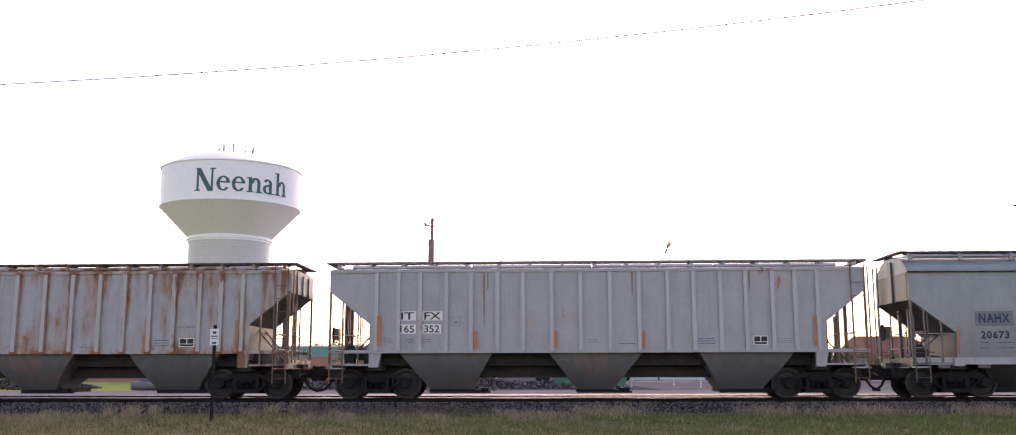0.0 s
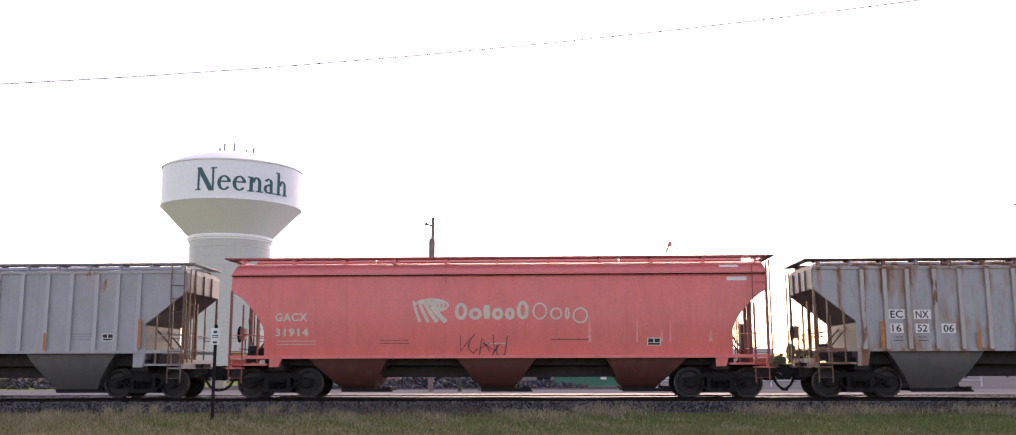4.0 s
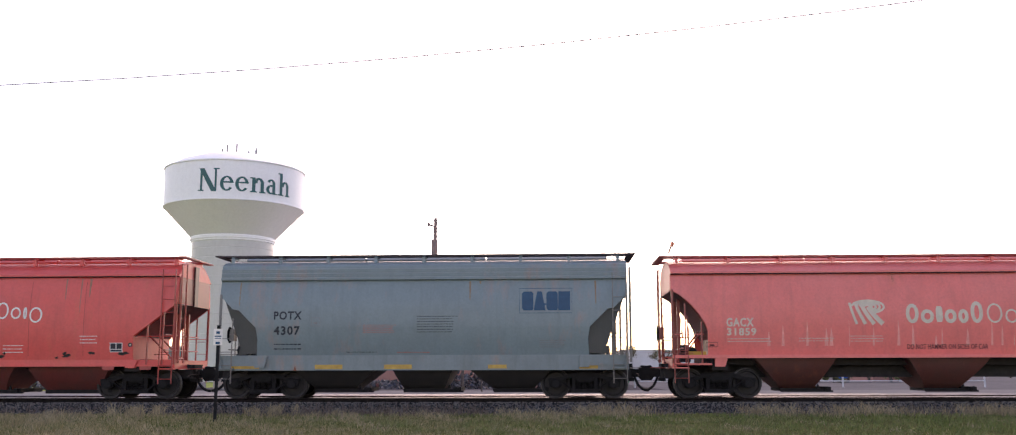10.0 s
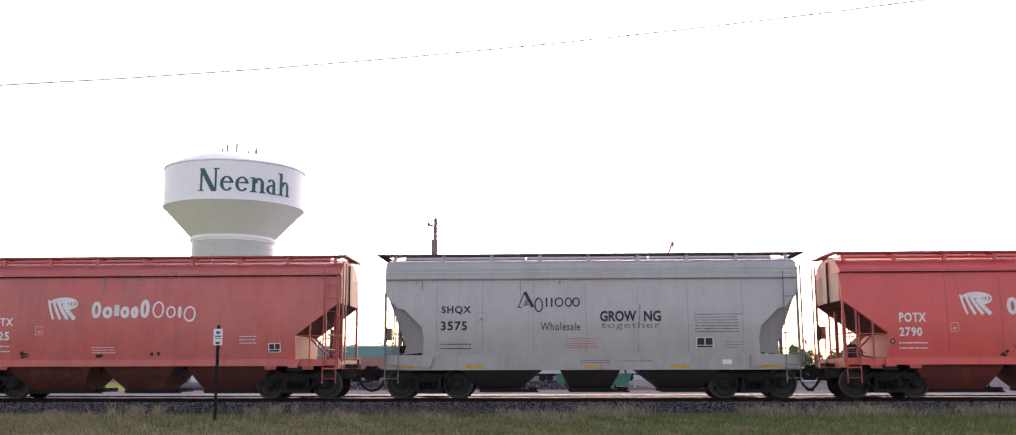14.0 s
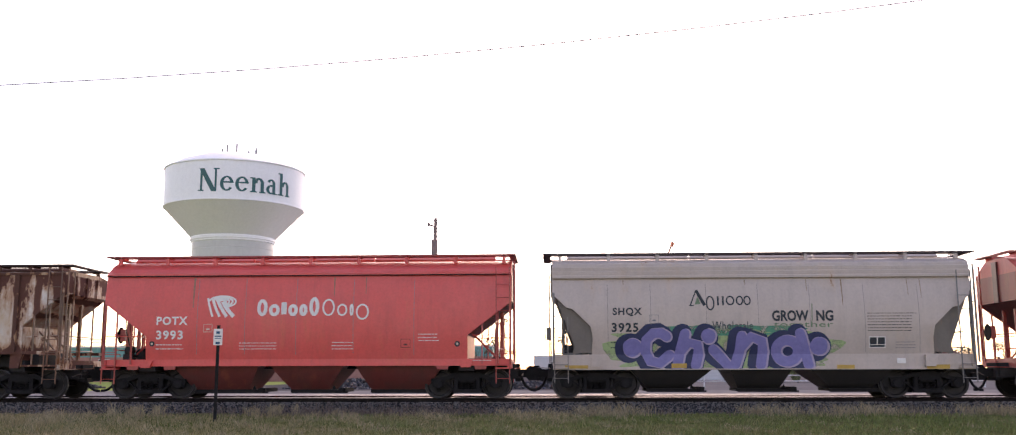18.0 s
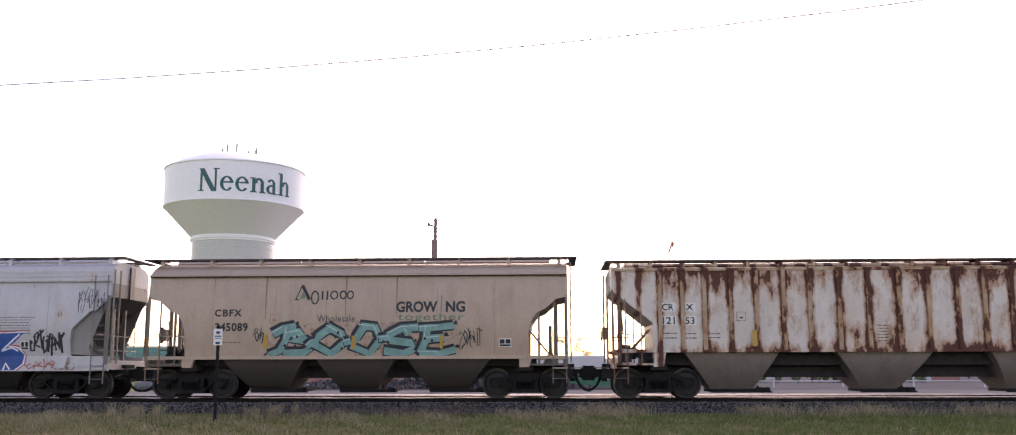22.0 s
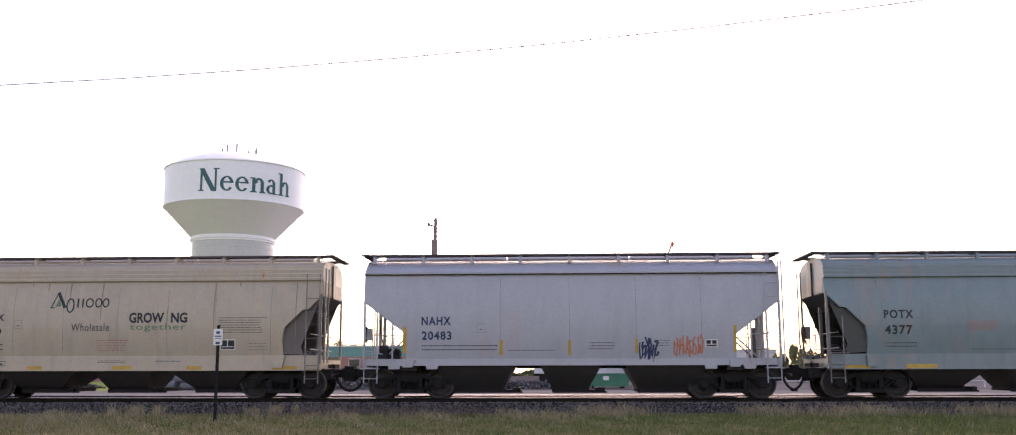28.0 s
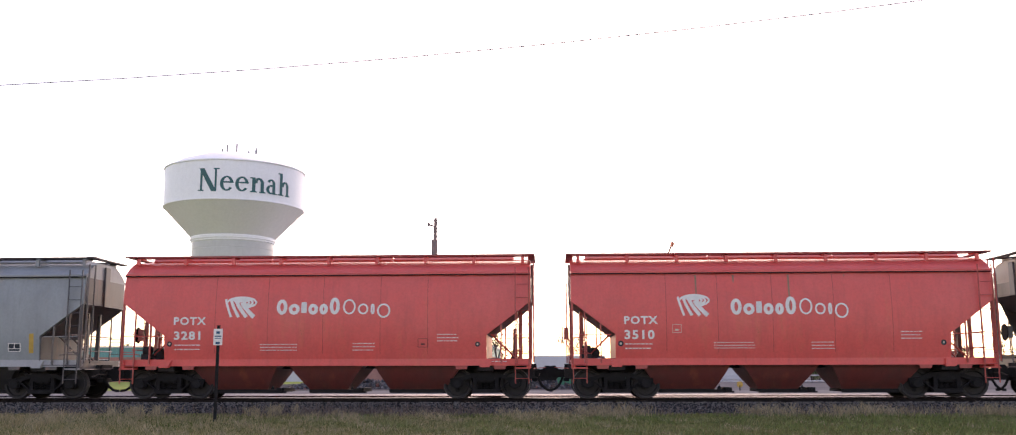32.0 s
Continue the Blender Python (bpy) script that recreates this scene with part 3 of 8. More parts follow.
            part("side_sill", Geo().run([(y - s * 0.1, k["z0"] - 0.05), (y + s * 0.035, k["z0"] - 0.05), (y + s * 0.035, k["z0"] + 0.05), (y - s * 0.1, k["z0"] + 0.05)], -hl, hl), trim, car)
    lift = 0.72 if kind in ("ribbed", "round", "tan") else 0.66 if hl > 7 else 1.02
    if kind == "plain":
        for s in (-1, 1):
            for q in (truck - 0.75, truck + 0.45):
                part("sill_pad", Geo().prism([(s * q - 0.17, 0.99), (s * q + 0.17, 0.99), (s * q + 0.19, 1.1), (s * q - 0.19, 1.1)], -1.45, -1.4).box(s * q - 0.05, s * q + 0.05, -1.46, -1.45, 1.02, 1.08), post_paint, car, "small bracket under the sill")
    part("centre_sill", Geo().box(-half + 0.55, -truck + 0.9, -0.4, 0.4, 0.72, 1.16).box(-truck + 0.9, truck - 0.9, -0.4, 0.4, lift, 1.16).box(truck - 0.9, half - 0.55, -0.4, 0.4, 0.72, 1.16).box(-hl + 1, hl - 1, -0.9, 0.9, 1.1, k["z0"] + 0.02), UNDER, car)
    for s in (-1, 1):
        e = s * hl
        plat = Geo().box(min(e, e - s * k["ins"] * 1.1), max(e, e - s * k["ins"] * 1.1), -1.45, 1.45, 1.1, 1.16)
        plat.box(min(e, e - s * 0.12), max(e, e - s * 0.12), -1.5, 1.5, 1.02, 1.3)
        # dark slope paint on some platforms paints in the shade of the recess
        part("end_platform", plat, slope_paint if kind == "tan" or (kind == "plain" and trim is GREY) else trim, car)
        for sy in (-1, 1):
            for q, w in ((0.03, 0.035), (0.42, 0.02), (0.92, 0.02)):
                if q > k["ins"] - 0.12 or (kind == "shoulder" and q > 0.1):
                    continue
                top = k["zc"] - (k["zc"] - k["zb"]) * (q / k["ins"]) if k["cut"] in ("straight", "arc") else float(np.interp(q, [a for a, b in STEPS[k["cut"]]], [b for a, b in STEPS[k["cut"]]]))
                part("end_post", Geo().box(e - s * q - w, e - s * q + w, sy * (hw - 0.05) - 0.03, sy * (hw - 0.05) + 0.03, 1.16, top + 0.06), post_paint, car)
        for q in (-0.42, 0.42):
            part("end_post", Geo().box(e - s * 0.35 - 0.05, e - s * 0.35 + 0.05, q - 0.05, q + 0.05, 1.16, k["zc"] + 0.02), post_paint, car)
        for sy in () if kind == "shoulder" else (-1, 1):
            part("hand_rail", Geo().tube([(e, sy * (hw - 0.05), 2.05), (e - s * k["ins"] * 0.9, sy * (hw - 0.05), 2.05)], 0.014), trim, car)
        rung = RUNG.mesh("rung", post_paint)
        ladder(car, post_paint, e - s * 0.26, -hw - 0.06, 0.55, 2.6 if s < 0 or kind == "tan" else k["zt"] + 0.2, rung)
        ladder(car, post_paint, e - s * 0.26, hw + 0.06, 0.55, k["zt"] + 0.2 if s < 0 else 2.6, rung)
        ladder(car, post_paint, e + s * 0.1, -s * (hw - 0.3), 1.2, k["zt"] + (0.1 if kind == "ribbed" else 0.4), rung, "y")
        c = part("coupler", COUPLER, None, car, at=(s * half, 0, 0.86))
        h = part("air_hose", HOSE, None, car, at=(s * half, 0, 0))
        if s < 0:
            c.rotation_euler = h.rotation_euler = (0, 0, math.pi)
        part("draft_gear", Geo().box(min(e - s * 0.4, s * half - s * 0.45), max(e - s * 0.4, s * half - s * 0.45), -0.3, 0.3, 0.68, 1.06), UNDER, car)
        q = s * truck
        part("body_bolster", Geo().prism([(q - 0.25, 0.95), (q + 0.25, 0.95), (q + 0.2, 1.3), (q - 0.2, 1.3)], -1.35, 1.35), UNDER, car)
        for sy in (-1, 1):
            part("jacking_pad", Geo().prism([(q - 0.17, 1.05), (q + 0.13, 1.05), (q + 0.22, k["z0"] - 0.03), (q - 0.17, k["z0"] - 0.03)], sy * 1.46 - 0.07, sy * 1.46 + 0.07), trim, car)
        t = part("truck", BOLSTER, None, car, "two-axle cast steel truck", at=(q, 0, RAIL_Z - CAR_Z))
        for sy in (-1, 1):
            part("side_frame", FRAMES[sy], None, t)
            w = part("wheelset", WHEELSET, None, t, at=(sy * HALF_BASE, 0, WHEEL_R))
            WHEELSETS.append((w, x + q + sy * HALF_BASE, sy * HALF_BASE))
    # brake gear
    e = brake * (hl + 0.05)
    wheel = Geo().lathe([(0.25, -0.015), (0.28, 0), (0.25, 0.015), (0.235, 0)], 20, "x", (e + brake * 0.2, 0.35, 2.15))
    for i in range(5):
        a = i * 1.257
        wheel.tube([(e + brake * 0.2, 0.35, 2.15), (e + brake * 0.2, 0.35 + 0.25 * math.cos(a), 2.15 + 0.25 * math.sin(a))], 0.012, 4)
    box = part("brake_housing", Geo().box(min(e, e + brake * 0.16), max(e, e + brake * 0.16), 0.2, 0.5, 1.95, 2.35).tube([(e, 0.35, 2.0), (e, 0.35, 1.15)], 0.02), post_paint, car, "hand brake gear box with chain rod")
    part("brake_wheel", wheel, STEEL_DARK, box, "spoked hand brake wheel")
    part("air_reservoir", Geo().lathe([(0.0, -0.45), (0.16, -0.4), (0.2, -0.3), (0.2, 0.3), (0.16, 0.4), (0.0, 0.45)], 14, "y", (brake * (hl - 0.75), 0.0, 1.5)).tube([(brake * (hl - 0.75), -0.3, 1.5), (brake * (hl - 1.2), -0.5, 1.25)], 0.02), UNDER, car, "dark air brake cylinder", True)
    b = brake * (hl - 0.5)
    valve = part("control_valve", Geo().box(b - 0.16, b + 0.16, -0.75, -0.45, 1.2, 1.5).lathe([(0.0, -0.16), (0.13, -0.13), (0.13, 0.13), (0.0, 0.16)], 12, "x", (b, -0.6, 1.62)).box(b - 0.06, b + 0.06, -0.8, -0.75, 1.28, 1.44), UNDER, car, "dark brake control valve")
    part("brake_pipe", Geo().tube([(b - brake * 0.1, -0.62, 1.4), (b - brake * 0.5, -0.9, 1.35), (b - brake * 0.9, -1.0, 1.2), (b - brake * 1.6, -1.05, 1.12)], 0.02).tube([(b, -0.6, 1.7), (b + brake * 0.1, -0.7, 2.2), (b + brake * 0.12, -0.75, 2.6)], 0.016), UNDER, valve)
    part("brake_rod", Geo().tube([(e, 0.35, 1.2), (brake * (hl - 1.1), 0.1, 1.05)], 0.02).prism([(brake * (hl - 0.2), 1.0), (brake * (hl - 0.05), 1.35), (brake * (hl + 0.02), 1.35), (brake * (hl - 0.12), 1.0)], 0.3, 0.36), UNDER, car)
    f = -brake * (hl - 0.55)
    part("end_stiffener", Geo().prism([(f - 0.06, 1.16), (f + 0.06, 1.16), (f + 0.05, k["zb"] + 0.25), (f - 0.05, k["zb"] + 0.25)], -0.08, 0.08).prism([(f - 0.25, 1.16), (f + 0.25, 1.16), (f, 1.6)], -0.03, 0.03), slope_paint or UNDER, car)
    for s in (-1, 1):
        e = s * hl
        part("grab_iron", Geo().tube([(e - s * 0.1, -hw - 0.01, 1.45), (e - s * 0.1, -hw - 0.09, 1.47), (e - s * 0.62, -hw - 0.09, 1.47), (e - s * 0.62, -hw - 0.01, 1.45)], 0.014), post_paint, car)
        part("corner_step", Geo().box(min(e, e - s * 0.5), max(e, e - s * 0.5), -hw - 0.04, -hw + 0.2, 1.0, 1.04), trim, car)
    # bay paints are darkened: they hold grime and the shade under the body
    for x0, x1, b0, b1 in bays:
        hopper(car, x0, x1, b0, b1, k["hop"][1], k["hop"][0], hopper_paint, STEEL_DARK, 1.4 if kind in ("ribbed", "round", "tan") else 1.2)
    return car


RED = paint("faded_red_paint", (0.9, 0.185, 0.16), 0.03, 0.25, 0.2, 0.25)
RED_B = paint("bright_red_paint", (0.83, 0.1, 0.082), 0.04, 0.25, 0.15, 0.25, seed=3)
RED_C = paint("dull_brownish_red_paint", (0.68, 0.125, 0.1), 0.05, 0.35, 0.4, 0.45, seed=40)
# next two, for bays: grime plus under-car shade mixed into the red
RED_SHADED = paint("grime_and_shade_red_paint", (0.2, 0.045, 0.038), 0.1, 0.4, 0.3, 0.9, seed=5)
RED_BAY = paint("grime_and_shade_brown_red_paint", (0.15, 0.05, 0.04), 0.06, 0.4, 0.3, 0.9, seed=37)
# body red darkened to hold the shade of downward-facing end sheets
RED_SLOPE = paint("shaded_red_end_paint", (0.13, 0.035, 0.03), 0.1, 0.4, 0.3, 0.9, seed=17)
GREY = paint("weathered_light_grey_paint", (0.37, 0.38, 0.395), 0.03, 0.3, 0.3, 0.3, seed=1, rust_rgb=(0.2, 0.085, 0.04))
# bay grey: grime plus under-car shade in the colour
GREY_D = paint("grime_and_shade_grey_paint", (0.155, 0.153, 0.154), 0.01, 0.4, 0.3, 0.7, seed=2)
# next two: greys darkened to hold the shade under the sloping ends
RIB_SLOPE = paint("shaded_mid_grey_end_paint", (0.17, 0.155, 0.145), 0.12, 0.4, 0.3, 0.7, seed=39)
GREY_SLOPE = paint("shaded_grey_end_paint", (0.11, 0.1, 0.1), 0.12, 0.4, 0.3, 0.9, seed=18)
GREY_R = paint("rust_streaked_grey_paint", (0.36, 0.37, 0.385), 0.26, 0.45, 0.3, 0.4, rust_rgb=(0.14, 0.052, 0.034), seed=4, seams=0.9, hard=0.2)
GREY_N = paint("blue_grey_paint", (0.39, 0.4, 0.44), 0.02, 0.2, 0.25, 0.2, seed=6)
GREY_T = paint("green_tinged_grey_paint", (0.27, 0.3, 0.305), 0.05, 0.35, 0.3, 0.5, seed=26, rust_rgb=(0.2, 0.1, 0.05))
TEAL = paint("dull_blue_grey_paint", (0.184, 0.258, 0.274), 0.02, 0.25, 0.3, 0.3, seed=7)
TAN = paint("tan_paint", (0.49, 0.36, 0.265), 0.1, 0.3, 0.2, 0.35, seed=8, rust_rgb=(0.2, 0.1, 0.05))
TAN_L = paint("pale_tan_grey_paint", (0.53, 0.44, 0.385), 0.1, 0.25, 0.2, 0.3, seed=9, rust_rgb=(0.22, 0.11, 0.055))
TAN_Y = paint("yellowish_tan_paint", (0.48, 0.395, 0.3), 0.1, 0.25, 0.2, 0.35, seed=27, rust_rgb=(0.22, 0.11, 0.055))
SILVER = paint("pale_grey_paint", (0.465, 0.46, 0.435), 0.04, 0.25, 0.2, 0.3, seed=10)
# sill paints: road dirt, and a little shade lowered into the colour
SILVER_TRIM = paint("dirtied_shaded_pale_grey_paint", (0.375, 0.365, 0.335), 0.06, 0.4, 0.3, 0.55, seed=43)
TEAL_TRIM = paint("dirtied_shaded_blue_grey_paint", (0.178, 0.238, 0.25), 0.05, 0.4, 0.3, 0.5, seed=44)
WHITE_P = paint("off_white_paint", (0.54, 0.535, 0.545), 0.05, 0.25, 0.2, 0.3, seed=11, rust_rgb=(0.2, 0.1, 0.05))
RUST_BIG = paint("heavily_rusted_cream_paint", (0.68, 0.615, 0.55), 0.41, 0.2, 0.3, 0.3, rust_rgb=(0.066, 0.021, 0.016), seed=12, seams=1.0)
RUST_RIB = paint("rusted_rib_paint", (0.5, 0.38, 0.25), 0.48, 0.5, 0.3, 0.5, rust_rgb=(0.055, 0.02, 0.015), seed=13, seams=0.6)
STREAK_RIB = paint("rust_streaked_rib_paint", (0.43, 0.42, 0.4), 0.4, 0.4, 0.3, 0.3, rust_rgb=(0.14, 0.06, 0.032), seed=14)
# near black: soot and the body's shadow painted into the bays
DARK_BAY = paint("soot_and_shade_hopper_paint", (0.036, 0.034, 0.034), 0.0, 0.3, 0.3, 0.6, seed=15)
# tan with the end recess's shade put into the colour
TAN_D = paint("shaded_tan_paint", (0.15, 0.125, 0.105), 0.05, 0.4, 0.3, 0.8, seed=16)
# dark gusset paint; on the slope it also paints in the shade
TEAL_SLOPE = paint("near_black_teal_end_paint", (0.03, 0.037, 0.036), 0.0, 0.4, 0.3, 0.6, seed=31)
GREY_GUSSET = paint("grey_gusset_plate_paint", (0.25, 0.235, 0.225), 0.04, 0.3, 0.2, 0.5, seed=32)
TAN_GUSSET = paint("dark_brown_gusset_plate_paint", (0.12, 0.1, 0.09), 0.06, 0.4, 0.2, 0.7, seed=33)
# next two: bay colours lowered to hold the shade under the car
TAN_BAY = paint("shaded_tan_bay_paint", (0.085, 0.07, 0.06), 0.0, 0.4, 0.3, 0.8, seed=34)
CREAM_BAY = paint("shaded_cream_bay_paint", (0.24, 0.2, 0.17), 0.06, 0.4, 0.3, 0.6, seed=35)
# body grey made lighter: the ribs' highlight is put into the paint
GREY_RIB = paint("highlit_grey_rib_paint", (0.45, 0.455, 0.465), 0.06, 0.3, 0.2, 0.2, seed=36, rust_rgb=(0.2, 0.085, 0.04))
# end paints: body colours lowered so that the ends look less lit
RED_END = paint("darkened_red_end_paint", (0.36, 0.065, 0.052), 0.08, 0.4, 0.2, 0.7, seed=20)
GREY_END = paint("darkened_grey_end_paint", (0.24, 0.23, 0.225), 0.1, 0.4, 0.3, 0.7, seed=21)
TAN_END = paint("darkened_tan_end_paint", (0.2, 0.155, 0.12), 0.12, 0.4, 0.2, 0.7, seed=22)
RED_POST = paint("worn_red_post_paint", (0.5, 0.07, 0.055), 0.08, 0.4, 0.2, 0.5, seed=24)
DUST_POST = paint("dusty_dark_post_paint", (0.19, 0.18, 0.17), 0.15, 0.4, 0.2, 0.5, seed=38, rust_rgb=(0.12, 0.06, 0.04))
RUST_POST = paint("rust_brown_post_paint", (0.16, 0.085, 0.055), 0.5, 0.3, 0.3, 0.5, seed=19)

BAYS_RIBBED = [(-6.2, -3.2, -5.25, -3.95), (-1.5, 1.5, -0.55, 0.55), (3.2, 6.2, 3.95, 5.25)]
BAYS_ROUND = [(-6.0, -3.4, -5.0, -4.0), (-1.3, 1.3, -0.5, 0.5), (3.4, 6.0, 4.0, 5.0)]
BAYS_PLAIN = [(-4.4, -1.5, -3.75, -2.0), (-1.25, 1.25, -0.6, 0.6), (1.5, 4.4, 2.0, 3.75)]
BAYS_SHOULDER = [(-4.2, -1.35, -3.5, -2.25), (-1.02, 1.02, -0.64, 0.64), (1.35, 4.2, 2.25, 3.5)]


def ribbed(x, length, label, body, trim, rib_paint, hop, roof_paint=None):
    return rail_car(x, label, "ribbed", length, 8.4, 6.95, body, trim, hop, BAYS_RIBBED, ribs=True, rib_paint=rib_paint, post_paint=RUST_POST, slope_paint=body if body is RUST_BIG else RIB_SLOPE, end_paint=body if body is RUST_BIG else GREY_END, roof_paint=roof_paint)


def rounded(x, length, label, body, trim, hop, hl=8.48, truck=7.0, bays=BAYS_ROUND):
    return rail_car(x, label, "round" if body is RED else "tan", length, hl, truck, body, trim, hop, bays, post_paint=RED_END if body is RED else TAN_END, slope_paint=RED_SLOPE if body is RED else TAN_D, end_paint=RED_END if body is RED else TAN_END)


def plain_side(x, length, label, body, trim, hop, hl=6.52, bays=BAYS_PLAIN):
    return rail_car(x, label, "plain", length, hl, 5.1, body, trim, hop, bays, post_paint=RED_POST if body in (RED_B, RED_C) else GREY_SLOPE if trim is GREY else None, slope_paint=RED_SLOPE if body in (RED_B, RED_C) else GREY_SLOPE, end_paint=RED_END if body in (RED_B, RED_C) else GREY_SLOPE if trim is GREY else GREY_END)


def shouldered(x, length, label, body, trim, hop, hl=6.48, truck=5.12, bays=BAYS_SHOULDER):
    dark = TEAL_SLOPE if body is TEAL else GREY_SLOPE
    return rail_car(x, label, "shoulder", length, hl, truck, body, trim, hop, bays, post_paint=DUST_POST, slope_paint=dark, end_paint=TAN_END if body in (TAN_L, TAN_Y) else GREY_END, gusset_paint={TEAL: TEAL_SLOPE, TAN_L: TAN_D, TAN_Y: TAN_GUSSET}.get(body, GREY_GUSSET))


CARS = {
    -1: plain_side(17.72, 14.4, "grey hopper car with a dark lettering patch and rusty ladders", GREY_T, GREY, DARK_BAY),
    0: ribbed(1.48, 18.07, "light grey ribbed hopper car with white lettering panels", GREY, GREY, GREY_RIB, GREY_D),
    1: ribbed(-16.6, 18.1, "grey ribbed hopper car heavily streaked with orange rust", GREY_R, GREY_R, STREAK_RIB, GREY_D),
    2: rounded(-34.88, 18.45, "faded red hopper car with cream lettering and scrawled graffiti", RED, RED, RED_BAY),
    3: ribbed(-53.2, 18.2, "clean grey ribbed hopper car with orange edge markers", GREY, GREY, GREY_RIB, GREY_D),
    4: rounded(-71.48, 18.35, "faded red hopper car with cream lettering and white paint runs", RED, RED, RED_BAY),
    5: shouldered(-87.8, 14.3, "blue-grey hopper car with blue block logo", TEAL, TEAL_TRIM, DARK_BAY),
    6: plain_side(-102.18, 14.45, "bright red hopper car with white lettering and black scuffs", RED_B, RED_B, RED_SHADED),
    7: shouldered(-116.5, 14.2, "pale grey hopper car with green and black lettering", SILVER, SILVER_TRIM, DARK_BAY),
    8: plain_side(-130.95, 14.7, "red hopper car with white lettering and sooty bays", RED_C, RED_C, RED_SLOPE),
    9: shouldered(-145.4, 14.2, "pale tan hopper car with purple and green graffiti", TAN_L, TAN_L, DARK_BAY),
    10: plain_side(-159.7, 14.4, "clean bright red hopper car with white lettering", RED_B, RED_B, RED_SHADED),
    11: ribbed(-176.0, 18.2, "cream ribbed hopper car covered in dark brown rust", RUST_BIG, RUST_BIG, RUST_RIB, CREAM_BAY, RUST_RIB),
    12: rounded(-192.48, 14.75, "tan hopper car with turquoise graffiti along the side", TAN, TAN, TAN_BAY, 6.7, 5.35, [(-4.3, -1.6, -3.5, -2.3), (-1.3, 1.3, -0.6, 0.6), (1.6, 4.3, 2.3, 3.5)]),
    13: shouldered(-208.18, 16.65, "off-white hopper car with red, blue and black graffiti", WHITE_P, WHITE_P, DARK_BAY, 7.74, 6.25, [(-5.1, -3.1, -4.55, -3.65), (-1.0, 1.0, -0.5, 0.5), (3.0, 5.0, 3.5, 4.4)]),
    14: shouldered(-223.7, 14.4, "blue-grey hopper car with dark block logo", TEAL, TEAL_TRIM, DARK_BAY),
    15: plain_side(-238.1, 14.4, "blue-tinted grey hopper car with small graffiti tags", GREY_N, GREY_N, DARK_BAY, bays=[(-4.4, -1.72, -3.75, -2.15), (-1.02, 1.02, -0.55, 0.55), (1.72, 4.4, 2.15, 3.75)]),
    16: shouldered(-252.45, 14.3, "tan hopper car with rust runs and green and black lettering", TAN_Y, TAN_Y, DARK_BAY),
    17: plain_side(-266.78, 14.37, "bright red hopper car with white lettering", RED_B, RED_B, RED_SHADED),
    18: plain_side(-281.1, 14.28, "red hopper car with cream lettering", RED_B, RED_B, RED_SHADED),
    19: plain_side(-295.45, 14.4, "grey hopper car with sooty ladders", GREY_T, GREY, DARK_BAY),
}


# ---- lettering, logos and graffiti on the cars ----
PATCH = plain("dark_paint_patch", (0.16, 0.17, 0.18), 0.6, 0, 0.25)
RED_DARK = plain("faded_dark_red_stencil", (0.22, 0.06, 0.05), 0.6, 0, 0.2)
MAROON_INK = plain("maroon_lettering", (0.1, 0.025, 0.025), 0.6, 0, 0.2)
TAG_ORANGE = plain("orange_spray_paint", (0.5, 0.16, 0.08), 0.6, 0, 0.2)
PURPLE = plain("purple_spray_paint", (0.18, 0.165, 0.38), 0.5, 0, 0.18)
PALE_PURPLE = plain("pale_lilac_spray_paint", (0.36, 0.31, 0.43), 0.6, 0, 0.15)
NAVY_SPRAY = plain("navy_spray_paint", (0.014, 0.022, 0.075), 0.5, 0, 0.3)
TURQUOISE = plain("turquoise_spray_paint", (0.15, 0.34, 0.315), 0.5, 0, 0.35, 4)
PALE_TEAL = plain("pale_teal_spray_paint", (0.5, 0.66, 0.63), 0.5, 0, 0.1)
SPRAY_RED = plain("red_spray_paint", (0.55, 0.05, 0.06), 0.5, 0, 0.15)
SPRAY_BLUE = plain("blue_spray_paint", (0.011, 0.075, 0.29), 0.5, 0, 0.4, 2.5)
SPRAY_WHITE = plain("white_spray_paint", (0.72, 0.73, 0.78), 0.5, 0, 0.08)
SEAM_INK = plain("grey_weld_seam", (0.25, 0.225, 0.21), 0.7, 0, 0.4)
SEAM_RED = plain("dull_red_weld_seam", (0.4, 0.06, 0.05), 0.7, 0, 0.4)
SOOT = plain("black_scuff", (0.03, 0.018, 0.016), 0.8, 0, 0.4)


def mist(name, rgb, cover, scale):
    """Thin spray that lets the paint below show through in specks."""
    m, t, b = nodes_of(name, 0.7)
    v = coords(t)
    f = maths(t, "ADD", maths(t, "MULTIPLY", noise_of(t, v, scale, 5), 0.6), maths(t, "MULTIPLY", noise_of(t, v, 45, 3), 0.4))
    b.inputs["Base Color"].default_value = (*rgb, 1)
    t.links.new(ramp(t, f, 0.62 - 0.3 * cover, 0.75 - 0.3 * cover), b.inputs["Alpha"])
    return m


PINK = mist("pink_spray_haze", (0.48, 0.27, 0.27), 0.3, 6)
SMEAR_RED = mist("thin_red_spray", (0.5, 0.06, 0.075), 0.55, 4)
SEA_GREEN = mist("sea_green_spray_haze", (0.06, 0.26, 0.17), 0.8, 3)
LIME = mist("lime_spray_haze", (0.3, 0.42, 0.2), 0.75, 3)

